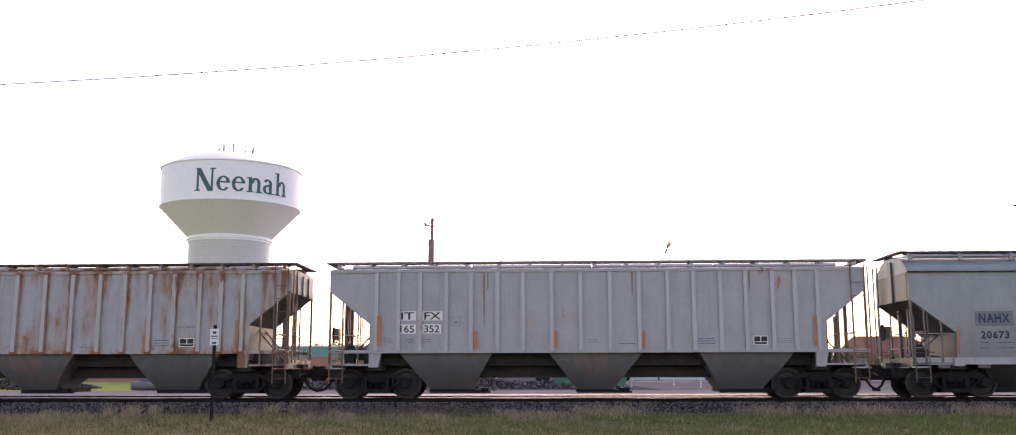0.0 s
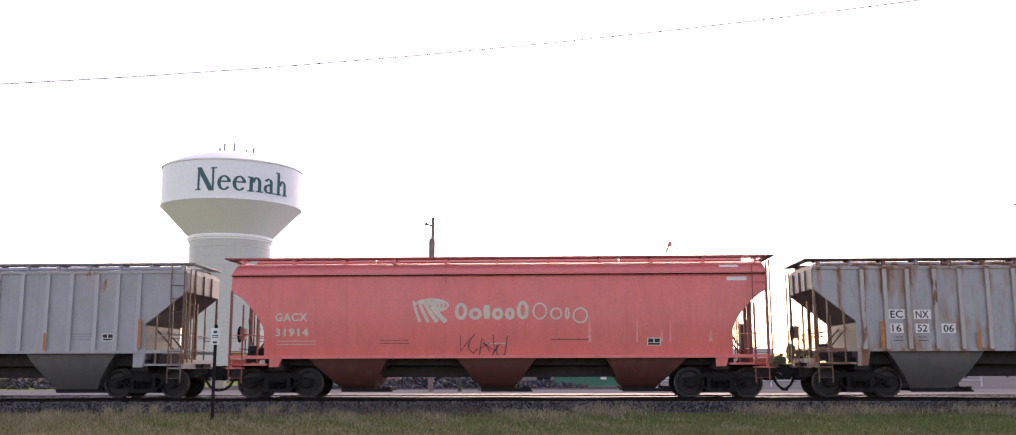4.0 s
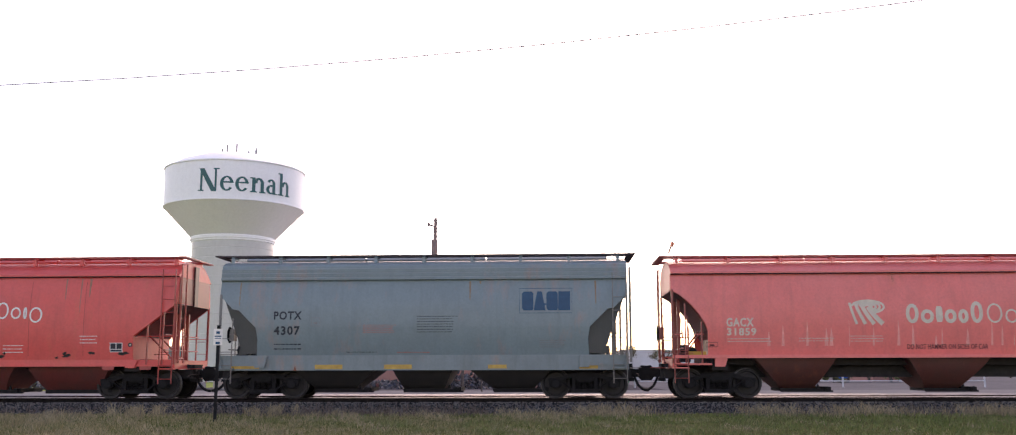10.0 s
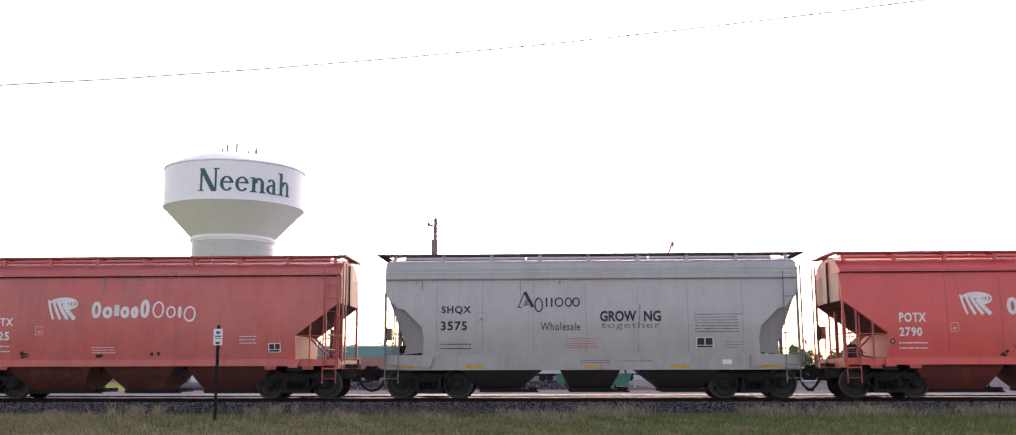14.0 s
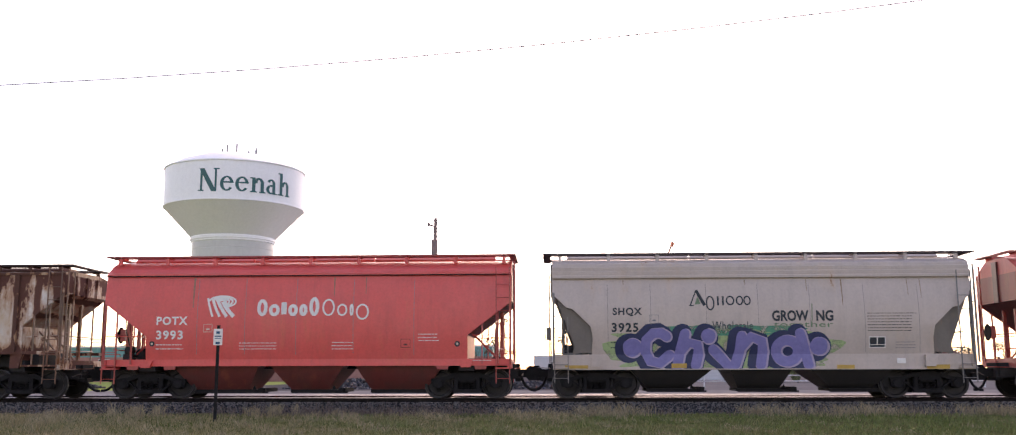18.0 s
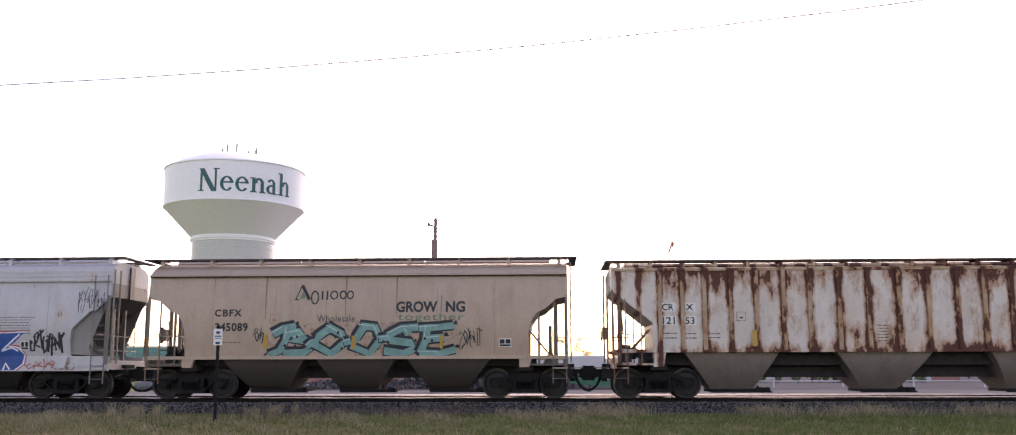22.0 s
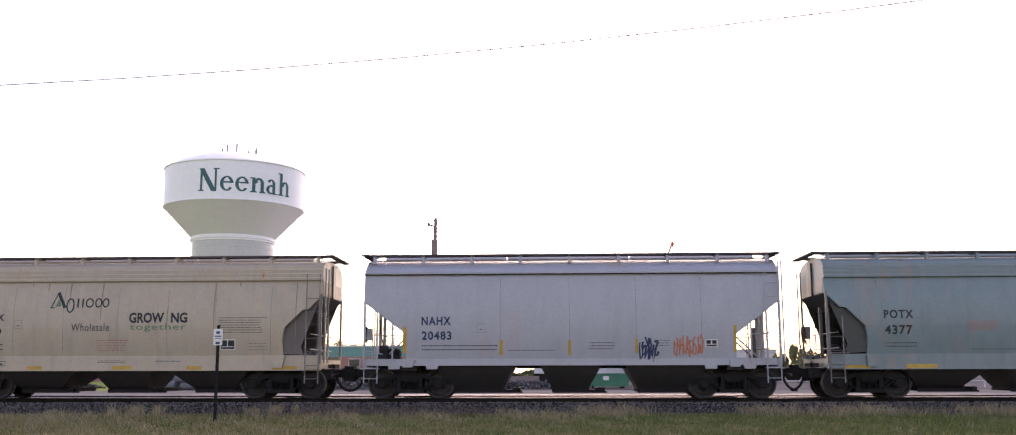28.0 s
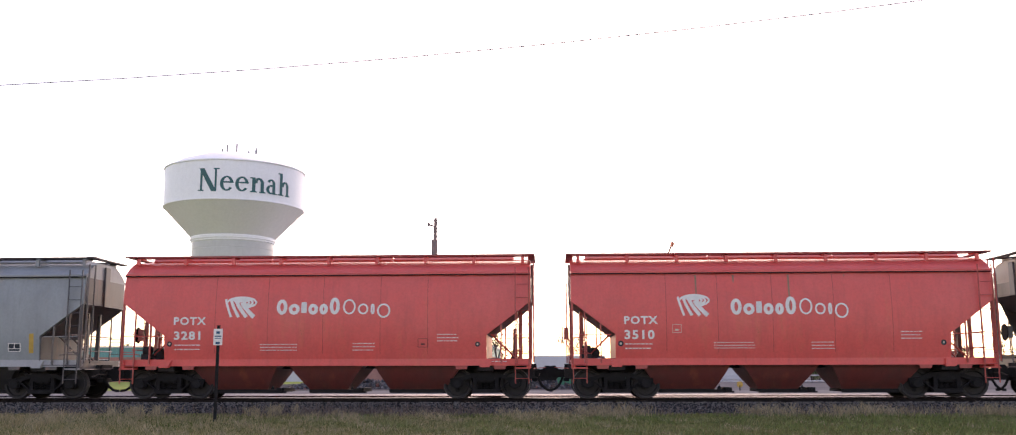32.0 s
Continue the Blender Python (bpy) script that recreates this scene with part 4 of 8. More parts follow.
SHAPE = {-1: "plain", 0: "ribbed", 1: "ribbed", 2: "round", 3: "ribbed", 4: "round", 5: "shoulder", 6: "plain", 7: "shoulder", 8: "plain", 9: "shoulder", 10: "plain",
         11: "ribbed", 12: "tan", 13: "shoulder", 14: "shoulder", 15: "plain", 16: "shoulder", 17: "plain", 18: "plain", 19: "plain"}
KIND_OF = {CARS[i].name: KINDS[s] for i, s in SHAPE.items()}


def put_on(car, name, geo, material, lift=0.006, label=""):
    """Lays flat shapes on the car's side and bends them with it."""
    k = KIND_OF[car.name]
    z0, z1 = k["z0"], k["zt"]
    base = 1.55 if k["bulge"] else 1.53
    bm = bmesh.new()
    thin = min(0.0004, 0.0024 / (1 + geo.piece[-1]))
    vs = [bm.verts.new((x, -thin * n, z)) for (x, y, z), n in zip(geo.v, geo.piece)]
    for f in geo.f:
        if len(set(f)) == len(f):
            bm.faces.new([vs[i] for i in f])
    if k["bulge"]:
        lo, hi = min(v.co.z for v in bm.verts), max(v.co.z for v in bm.verts)
        for i in range(0, 8):
            z = z0 + (z1 - z0) * i / 8
            if lo < z < hi:
                bmesh.ops.bisect_plane(bm, geom=bm.verts[:] + bm.edges[:] + bm.faces[:], plane_co=(0, 0, z), plane_no=(0, 0, 1))
    bm.verts.index_update()
    for v in bm.verts:
        q = max(-1.0, (v.co.z - z0) / (z1 - z0) * 2 - 1)
        v.co.y += -(base - k["bulge"] * q * q + (0.004 if q == -1.0 else 0.0)) - lift
    bm.verts.ensure_lookup_table()
    groups, seen = [], set()
    for f in bm.faces:
        if f in seen:
            continue
        stack, island = [f], []
        seen.add(f)
        while stack:
            q = stack.pop()
            island.append(q)
            for e in q.edges:
                for o in e.link_faces:
                    if o not in seen:
                        seen.add(o)
                        stack.append(o)
        groups.append(island)
    if name not in ("lettering", "logo", "graffiti", "paint_wear") or len(groups) > 60:
        groups = [[f for island in groups for f in island]]
    for island in groups:
        me = bpy.data.meshes.new(name)
        number = {}
        for f in island:
            for v in f.verts:
                number.setdefault(v.index, len(number))
        me.from_pydata([bm.verts[i].co[:] for i in number], [], [[number[v.index] for v in f.verts] for f in island])
        me.materials.append(material)
        made = part(name, me, material, car, label)
    bm.free()
    return made


def strip(g, points, width):
    """A flat ribbon along points in x and z."""
    vs, n = [], len(points)
    for i, (x, z) in enumerate(points):
        a, b = points[max(0, i - 1)], points[min(n - 1, i + 1)]
        dx, dz = b[0] - a[0], b[1] - a[1]
        d = math.hypot(dx, dz) or 1
        vs += [(x - dz / d * width / 2, 0, z + dx / d * width / 2), (x + dz / d * width / 2, 0, z - dx / d * width / 2)]
    return g.add(vs, [(2 * i, 2 * i + 1, 2 * i + 3, 2 * i + 2) for i in range(n - 1)])


def flat(g, points):
    return g.add([(x, 0, z) for x, z in points], [tuple(range(len(points)))])


def ring(g, cx, cz, rx, rz, w, a0=0, a1=360, n=18):
    pts = [(cx + (rx - w / 2) * math.cos(radians(a0 + (a1 - a0) * i / n)), cz + (rz - w / 2) * math.sin(radians(a0 + (a1 - a0) * i / n))) for i in range(n + 1)]
    return strip(g, pts, w)


def blob(g, cx, cz, rx, rz, rnd, rough=0.12, n=22):
    p1, p2 = rnd.uniform(0, 6), rnd.uniform(0, 6)
    return flat(g, [(cx + rx * math.cos(a) * (1 + rough * math.sin(3 * a + p1)), cz + rz * math.sin(a) * (1 + rough * math.sin(2 * a + p2))) for a in (2 * math.pi * i / n for i in range(n))])


def lettering(car, x0, x1, z0, z1, words, ink):
    return put_on(car, "lettering", text_geo(words, x0, x1, z0, z1, 0, 0.03 if len(words) < 9 and ink is not GREEN_INK else 0.008, apart=1.16 if len(words) < 6 else 1.08), ink, 0.008)


def panel_lettering(car, x0, x1, z0, z1, words):
    put_on(car, "lettering_panel", Geo().add([(x0 - 0.02, 0, z0), (x1 + 0.02, 0, z0), (x1 + 0.02, 0, z1), (x0 - 0.02, 0, z1)], [(0, 1, 2, 3)]), WHITE_INK, 0.004, "white lettering panel")
    put_on(car, "lettering", text_geo(words, x0 + 0.04, x1 - 0.04, z0 + 0.03, z1 - 0.03, 0, 0.015), BLACK_INK, 0.008)


def stencil(car, x0, x1, z0, z1, ink, rows):
    """Small print that cannot be read, as bars."""
    rnd = random.Random(round(x0 * 100))
    g = Geo()
    h = (z1 - z0) / rows
    lo = 0.4 if h > 0.075 else 0.34
    for i in range(rows):
        a, z = x0, z1 - (i + 1) * h
        while a < x1 - 0.04:
            w = min(rnd.uniform(0.03, 0.13), x1 - a)
            flat(g, [(a, z + h * lo), (a + w, z + h * lo), (a + w, z + h * 0.64), (a, z + h * 0.64)])
            a += w + 0.028
        if rows > 3 and i == 0:
            x1 -= 0.1 * (x1 - x0)
    put_on(car, "stencil", g, ink, 0.006)["kind"] = "stuff"


def marker(car, x0, x1, z0, z1, ink):
    put_on(car, "marker", flat(Geo(), [(x0, z0), (x1, z0), (x1, z1), (x0, z1)]), ink, 0.115 if KIND_OF[car.name]["cut"] == "straight" and not KIND_OF[car.name]["sill"] else {CARS[9]: 0.036, CARS[12]: 0.036}.get(car, 0.005), "reflective strip" if ink in (YELLOW, ORANGE) else "painted patch")


def rosette(car, x0, x1, z0, z1):
    """A small round inspection mark: dark disc, pale middle."""
    cx, cz, r = (x0 + x1) / 2, (z0 + z1) / 2, (x1 - x0) / 2
    put_on(car, "stencil", flat(Geo(), [(cx + r * math.cos(a), cz + r * math.sin(a)) for a in (0.4 * i for i in range(15))]), BLACK_INK, 0.005, "dark round mark")
    put_on(car, "stencil", flat(Geo(), [(cx + r * 0.4 * math.cos(a), cz + r * 0.4 * math.sin(a)) for a in (0.6 * i for i in range(10))]), CREAM_INK, 0.008, "pale dot")


def seam(car, x0, x1, z0, z1, ink):
    put_on(car, "weld_seam", flat(Geo(), [(x0, z0), (x0 + 0.014, z0), (x0 + 0.014, z1), (x0, z1)]), SEAM_RED if "red" in car["label"].split()[:2] else ink, 0.003)


def outline_box(car, x0, x1, z0, z1, ink):
    g = strip(Geo(), [(x0, z0), (x1, z0), (x1, z1), (x0, z1), (x0, z0)], 0.016)
    strip(g, [(x0 + 0.3 * (x1 - x0), z0 + 0.35 * (z1 - z0)), (x0 + 0.7 * (x1 - x0), z0 + 0.35 * (z1 - z0))], 0.05)
    put_on(car, "stencil", g, ink, 0.006)["kind"] = "stuff"


def id_plate(car, x0, x1, z0, z1):
    put_on(car, "data_plate", flat(Geo(), [(x0, z0), (x1, z0), (x1, z1), (x0, z1)]), WHITE_INK, 0.005, "black data panels with a white edge")
    g, m = Geo(), (x0 + x1) / 2
    for a, b in ((x0 + 0.025, m - 0.015), (m + 0.015, x1 - 0.025)):
        flat(g, [(a, z0 + 0.1), (b, z0 + 0.1), (b, z1 - 0.025), (a, z1 - 0.025)])
    flat(g, [(x0 + 0.025, z0 + 0.02), (x1 - 0.025, z0 + 0.02), (x1 - 0.025, z0 + 0.08), (x0 + 0.025, z0 + 0.08)])
    put_on(car, "stencil", g, BLACK_INK, 0.008)


def swirl_logo(car, x0, x1, z0, z1, ink):
    """Slanting stripes that bend over into a half ring."""
    g, w, h = Geo(), x1 - x0, z1 - z0
    for i in range(4):
        t = 0.07 + i * 0.02
        top, bot = x0 + w * (0.02 + 0.17 * i), x0 + w * (0.2 + 0.24 * i)
        pts = [(top + (bot - top) * (k / 6) ** 1.25, z1 - h * (0.12 + 0.06 * i) - (h * (0.88 - 0.06 * i)) * k / 6) for k in range(7)]
        strip(g, pts, w * t)
    for i in range(4):
        ring(g, x0 + w * 0.52, z0 + h * 0.7, w * (0.48 - 0.11 * i), h * (0.3 - 0.065 * i), w * 0.06, -75, 170, 20)
    put_on(car, "logo", g, ink, 0.006, "striped swirl emblem")


def wordmark(car, x0, x1, z0, z1, ink):
    """A company word mark as plain rings, six heavy and four light."""
    w, h = x1 - x0, z1 - z0
    g = Geo()
    low = z0 + h * 0.17
    for a, b, top, hollow in ((0, 0.092, 0.92, 0), (0.105, 0.2, 0.7, 1), (0.213, 0.262, 0.86, 0), (0.275, 0.36, 0.7, 1), (0.372, 0.445, 0.7, 1), (0.46, 0.548, 1.0, 0)):
        p, q, t = x0 + a * w, x0 + b * w, z0 + h * top
        ring(g, (p + q) / 2, (low + t) / 2, (q - p) / 2, (t - low) / 2, 0.11 if hollow or q - p > 0.3 else 0.16)
    put_on(car, "logo", g, ink, 0.006, "heavy rings of a word mark")
    g = Geo()
    for a, b, bot, top in ((0.575, 0.685, 0.17, 0.92), (0.705, 0.795, 0.17, 0.7), (0.815, 0.85, 0.17, 0.7), (0.87, 0.985, 0.0, 0.7)):
        p, q, s, t = x0 + a * w, x0 + b * w, z0 + h * bot, z0 + h * top
        ring(g, (p + q) / 2, (s + t) / 2, (q - p) / 2, (t - s) / 2, 0.055)
    put_on(car, "logo", g, ink, 0.006, "light rings of a word mark")


def block_logo(car, x0, x1, z0, z1, ink):
    """A four-part block mark."""
    w = (x1 - x0) / 4
    for i in range(4):
        a = x0 + i * w
        g, b = Geo(), a + w * 0.93
        if i % 2 == 0:
            flat(g, [(a + 0.06, z0), (b - 0.03, z0), (b, z0 + 0.06), (b, z1 - 0.06), (b - 0.05, z1), (a + 0.06, z1), (a, z1 - 0.07), (a, z0 + 0.07)])
        else:
            flat(g, [(a - 0.02, z0), (b, z0), (b - w * 0.3 + (0.12 if i == 3 else 0), z1), (a + w * 0.25 - (0.1 if i == 3 else 0), z1)])
        put_on(car, "logo", g, ink, 0.006, "dark block of a company mark")


def leaf_wordmark(car, x0, x1, z0, z1):
    """A tall peaked mark with a green leaf and a row of plain dark blocks."""
    w, h = x1 - x0, z1 - z0
    low = z0 + h * 0.25
    g = strip(Geo(), [(x0 + w * 0.02, low), (x0 + w * 0.12, z1)], 0.035)
    strip(g, [(x0 + w * 0.12, z1), (x0 + w * 0.25, low)], 0.1)
    strip(g, [(x0, low), (x0 + w * 0.08, low)], 0.03)
    put_on(car, "logo", g, BLACK_INK, 0.006)
    put_on(car, "logo", flat(Geo(), [(x0 + w * 0.09, low + 0.03), (x0 + w * 0.19, low + h * 0.08), (x0 + w * 0.14, low + h * 0.45)]), GREEN_INK, 0.007, "green leaf")
    g = Geo()
    for a, b, lo in ((0.27, 0.41, 0.0), (0.43, 0.5, 0.25), (0.52, 0.57, 0.25), (0.59, 0.73, 0.25), (0.75, 0.87, 0.25), (0.87, 0.99, 0.25)):
        if b - a < 0.08:
            strip(g, [(x0 + w * (a + b) / 2, z0 + h * lo), (x0 + w * (a + b) / 2, z0 + h * 0.7)], 0.055)
        else:
            ring(g, x0 + w * (a + b) / 2, z0 + h * (lo + 0.72) / 2, w * (b - a) / 2, h * (0.72 - lo) / 2, 0.045)
    put_on(car, "logo", g, BLACK_INK, 0.006, "dark rings of a word mark")


def growing(car, x0, x1, z0, z1):
    w = x1 - x0
    put_on(car, "lettering", text_geo("GROW", x0, x0 + w * 0.6, z0, z1, 0, 0.035), BLACK_INK, 0.008)
    put_on(car, "lettering", text_geo("NG", x0 + w * 0.72, x1, z0, z1, 0, 0.035), BLACK_INK, 0.008)
    put_on(car, "lettering", strip(Geo(), [(x0 + w * 0.65, z0), (x0 + w * 0.66, z1 + 0.2)], 0.03), GREEN_INK, 0.008, "green stalk in place of a letter")


TAG_SHAPES = (
    ([(0.0, 0.0), (0.35, 1.0), (0.6, 0.02)], [(0.08, 0.42), (0.7, 0.5)]),
    ([(0.05, 1.0), (0.0, 0.0)], [(0.62, 1.0), (0.06, 0.5), (0.7, 0.0)]),
    ([(0.65, 0.86), (0.3, 1.0), (0.02, 0.72), (0.5, 0.5), (0.6, 0.18), (0.25, 0.0), (-0.05, 0.15)],),
    ([(0.0, 1.0), (0.08, 0.15), (0.35, 0.0), (0.55, 0.2), (0.62, 1.05)],),
    ([(0.05, 0.0), (0.1, 1.0), (0.5, 0.9), (0.55, 0.62), (0.1, 0.5), (0.6, -0.1)],),
    ([(0.3, 1.05), (0.25, 0.0)], [(-0.1, 0.8), (0.75, 0.95)]),
    ([(0.0, 0.9), (0.05, 0.0), (0.6, 0.05)], [(0.0, 0.5), (0.45, 0.55)]),
    ([(0.0, 0.0), (0.02, 0.95), (0.5, 0.1), (0.58, 1.1)],),
    ([(0.5, 0.9), (0.1, 0.8), (0.0, 0.2), (0.4, 0.0), (0.6, 0.4), (0.35, 0.45)],),
)


def scrawl(car, x0, x1, z0, z1, ink, count, width, seed):
    """Quick sprayed strokes that cannot be read: slanting angular shapes, close together."""
    rnd = random.Random(seed)
    g = Geo()
    n = max(4, round(count / 1.9))
    pitch, lean = (x1 - x0) / (n + 0.3), rnd.uniform(0.05, 0.25)
    for i in range(n):
        top, low = z1 - (z1 - z0) * rnd.uniform(0, 0.22), z0 + (z1 - z0) * rnd.uniform(0, 0.25)
        turn, flip = rnd.uniform(-0.9, 0.9), rnd.choice((-1, 1))
        for line in rnd.choice(TAG_SHAPES):
            pts = []
            for a, b in line:
                a, b = (a - 0.3) * flip * 1.5, b - 0.5
                a, b = a * math.cos(turn) - b * math.sin(turn), a * math.sin(turn) + b * math.cos(turn)
                pts.append((x0 + pitch * (i + 0.65 + 1.3 * a + lean * b), low + (top - low) * min(1.05, max(-0.05, b + 0.5 + rnd.uniform(-0.06, 0.06)))))
            smooth = []
            for p, q in zip(pts, pts[1:]):
                smooth += [p, ((p[0] + q[0]) / 2, (p[1] + q[1]) / 2)]
            strip(g, smooth[1:] + [pts[-1]] if len(pts) > 3 else pts, width * rnd.uniform(0.75, 1.15))
    put_on(car, "graffiti", g, ink, 0.007, "sprayed scrawl")


def paint_runs(car, x0, x1, z0, z1, ink, count, seed):
    """Pale worn runs down the side."""
    rnd = random.Random(seed)
    g = Geo()
    for i in range(count):
        a, w, t = rnd.uniform(x0, x1), rnd.uniform(0.02, 0.09), rnd.uniform(0.35, 1.0)
        flat(g, [(a - w * 0.3, z0), (a + w, z0), (a + w * 0.8, z0 + (z1 - z0) * t * 0.6), (a + w * 0.35, z0 + (z1 - z0) * t), (a, z0 + (z1 - z0) * t * 0.5)])
    put_on(car, "paint_wear", g, PALE_RUN, 0.003, "pale worn streaks")


PALE_RUN = plain("pale_worn_red", (0.9, 0.33, 0.28), 0.7, 0, 0.25, 5)


RUST_RUN = plain("orange_rust_run", (0.27, 0.18, 0.115), 0.85, 0, 0.3, 8)


def rust_runs(car, x0, x1, z0, z1, count, seed):
    """Thin rust runs down from the roof's edge."""
    rnd = random.Random(seed)
    for i in range(count):
        a, w, b = rnd.uniform(x0, x1), rnd.uniform(0.01, 0.035), z1 - (z1 - z0) * rnd.uniform(0.15, 1.0) ** 1.6
        put_on(car, "rust_run", flat(Geo(), [(a, b), (a + w * 0.6, b + 0.1 * (z1 - b)), (a + w, z1), (a - w, z1), (a - w * 0.4, b + 0.15 * (z1 - b))]), RUST_RUN, 0.002, "rust-coloured run")


def scuff(car, x0, x1, z0, z1):
    rnd = random.Random(round(x0 * 50))
    g = Geo()
    for i in range(max(2, int((x1 - x0) / 0.14))):
        blob(g, rnd.uniform(x0, x1), rnd.uniform(z0, z1), rnd.uniform(0.05, 0.11), rnd.uniform(0.03, 0.06), rnd, 0.3, 12)
    put_on(car, "scuff", g, SOOT, 0.004, "black scuff marks")["kind"] = "stuff"


def bubble_word(car, x0, x1, z0, z1):
    """A round-lettered sprayed word with a dark blue edge on a green cloud."""
    rnd = random.Random(5)
    w, h = x1 - x0, z1 - z0
    for x_, z_, rx, rz, ink, lift, word in ((0.47, 0.46, 0.58, 0.44, LIME, 0.004, "lime green sprayed cloud"), (0.5, 0.9, 0.38, 0.12, SEA_GREEN, 0.0055, "dark green sprayed edge")):
        edge = []
        for i in range(72):
            a = 2 * math.pi * i / 72
            k = 1 + 0.07 * math.sin(8 * a + 1) + 0.05 * math.sin(13 * a)
            c, d = math.cos(a), math.sin(a)
            edge.append((x0 + w * (x_ + rx * math.copysign(abs(c) ** 0.5, c) * k), max(z0 - 0.01, z0 + h * (z_ + rz * math.copysign(abs(d) ** 0.5, d) * k))))
        put_on(car, "graffiti", flat(Geo(), edge), ink, lift, word)
    # brush strokes of the letters in units of 1/1000 of the word's width
    strokes = [[(233, 50), (208, 66), (171, 64), (138, 33), (133, -20), (155, -65), (200, -76), (247, -38)],
               [(321, 62), (295, -33), (282, -92)], [(298, -22), (338, 20), (380, 10), (384, -34), (371, -86)],
               [(453, -12), (484, -45), (522, -92)],
               [(588, 50), (578, -22), (556, -84)], [(584, -2), (632, 46), (682, 26), (687, -22), (676, -86)],
               [(861, 62), (882, -12), (900, -86)],
               [(800 + 52 * math.cos(a), -20 + 50 * math.sin(a)) for a in (0.3 * q for q in range(22))]]
    dots = [(72, -3, 46, 42), (432, 50, 34, 34), (950, 2, 42, 42)]
    unit = 6.55 / 1000
    for wide, ink, lift, sx, sz in ((100, NAVY_SPRAY, 0.009, -13, -2), (56, PALE_PURPLE, 0.017, 5, -2), (47, PURPLE, 0.025, 0, 0)):
        for n, line in enumerate(strokes):
            pts = [(x0 - 0.42 + (a + sx) * unit, z0 + 0.66 + (b + sz) * unit) for a, b in line]
            for m, g in enumerate((strip(Geo(), pts, wide * unit), blob(Geo(), *pts[0], wide * unit * 0.49, wide * unit * 0.49, rnd, 0.04, 12), blob(Geo(), *pts[-1], wide * unit * 0.49, wide * unit * 0.49, rnd, 0.04, 12))):
                g.v = [(x, y, max(z0 - 0.01 - 0.001 * m, z)) for x, y, z in g.v]
                put_on(car, "graffiti", g, ink, lift + 0.0008 * n + 0.0004 * m, "purple letter stroke" if ink is PURPLE else "sprayed edge of a letter")
        for a, b, rx, rz in dots:
            k = (wide - 47) * 0.5
            put_on(car, "graffiti", blob(Geo(), x0 - 0.42 + (a + sx) * unit, z0 + 0.66 + (b + sz) * unit, (rx + k) * unit, (rz + k) * unit, rnd, 0.04), ink, lift, "purple dot" if ink is PURPLE else "sprayed edge of a dot")


WILD_SHAPES = (
    ([(0.05, 0.72), (0.3, 0.9), (0.62, 0.98)], [(0.42, 0.92), (0.36, 0.5), (0.2, 0.16), (-0.05, 0.02)], [(0.4, 0.72), (0.72, 0.8), (0.84, 0.68), (0.5, 0.52), (0.9, 0.5), (1.02, 0.3), (0.82, 0.1), (0.3, 0.08)]),
    ([(0.52, 0.97), (0.86, 0.72), (0.96, 0.46), (0.6, 0.06), (0.2, 0.36), (0.3, 0.66), (0.6, 0.94)], [(0.0, 0.3), (0.14, 0.46), (0.3, 0.44)]),
    ([(0.44, 0.98), (0.8, 0.94), (0.94, 0.55), (0.66, 0.06), (0.24, 0.3), (0.36, 0.62), (0.5, 0.92)], [(0.02, 0.42), (0.2, 0.5)]),
    ([(0.98, 0.94), (0.56, 0.9), (0.24, 0.68), (0.3, 0.5), (0.78, 0.42), (0.9, 0.24), (0.6, 0.06), (0.12, 0.16)], [(0.0, 0.56), (0.26, 0.6)], [(0.66, 0.86), (0.74, 0.7)]),
    ([(0.3, 0.96), (0.26, 0.5), (0.12, 0.08)], [(0.1, 0.9), (0.6, 0.94), (0.96, 0.99)], [(0.26, 0.54), (0.72, 0.6)], [(0.1, 0.1), (0.6, 0.06), (1.0, 0.2)]),
)


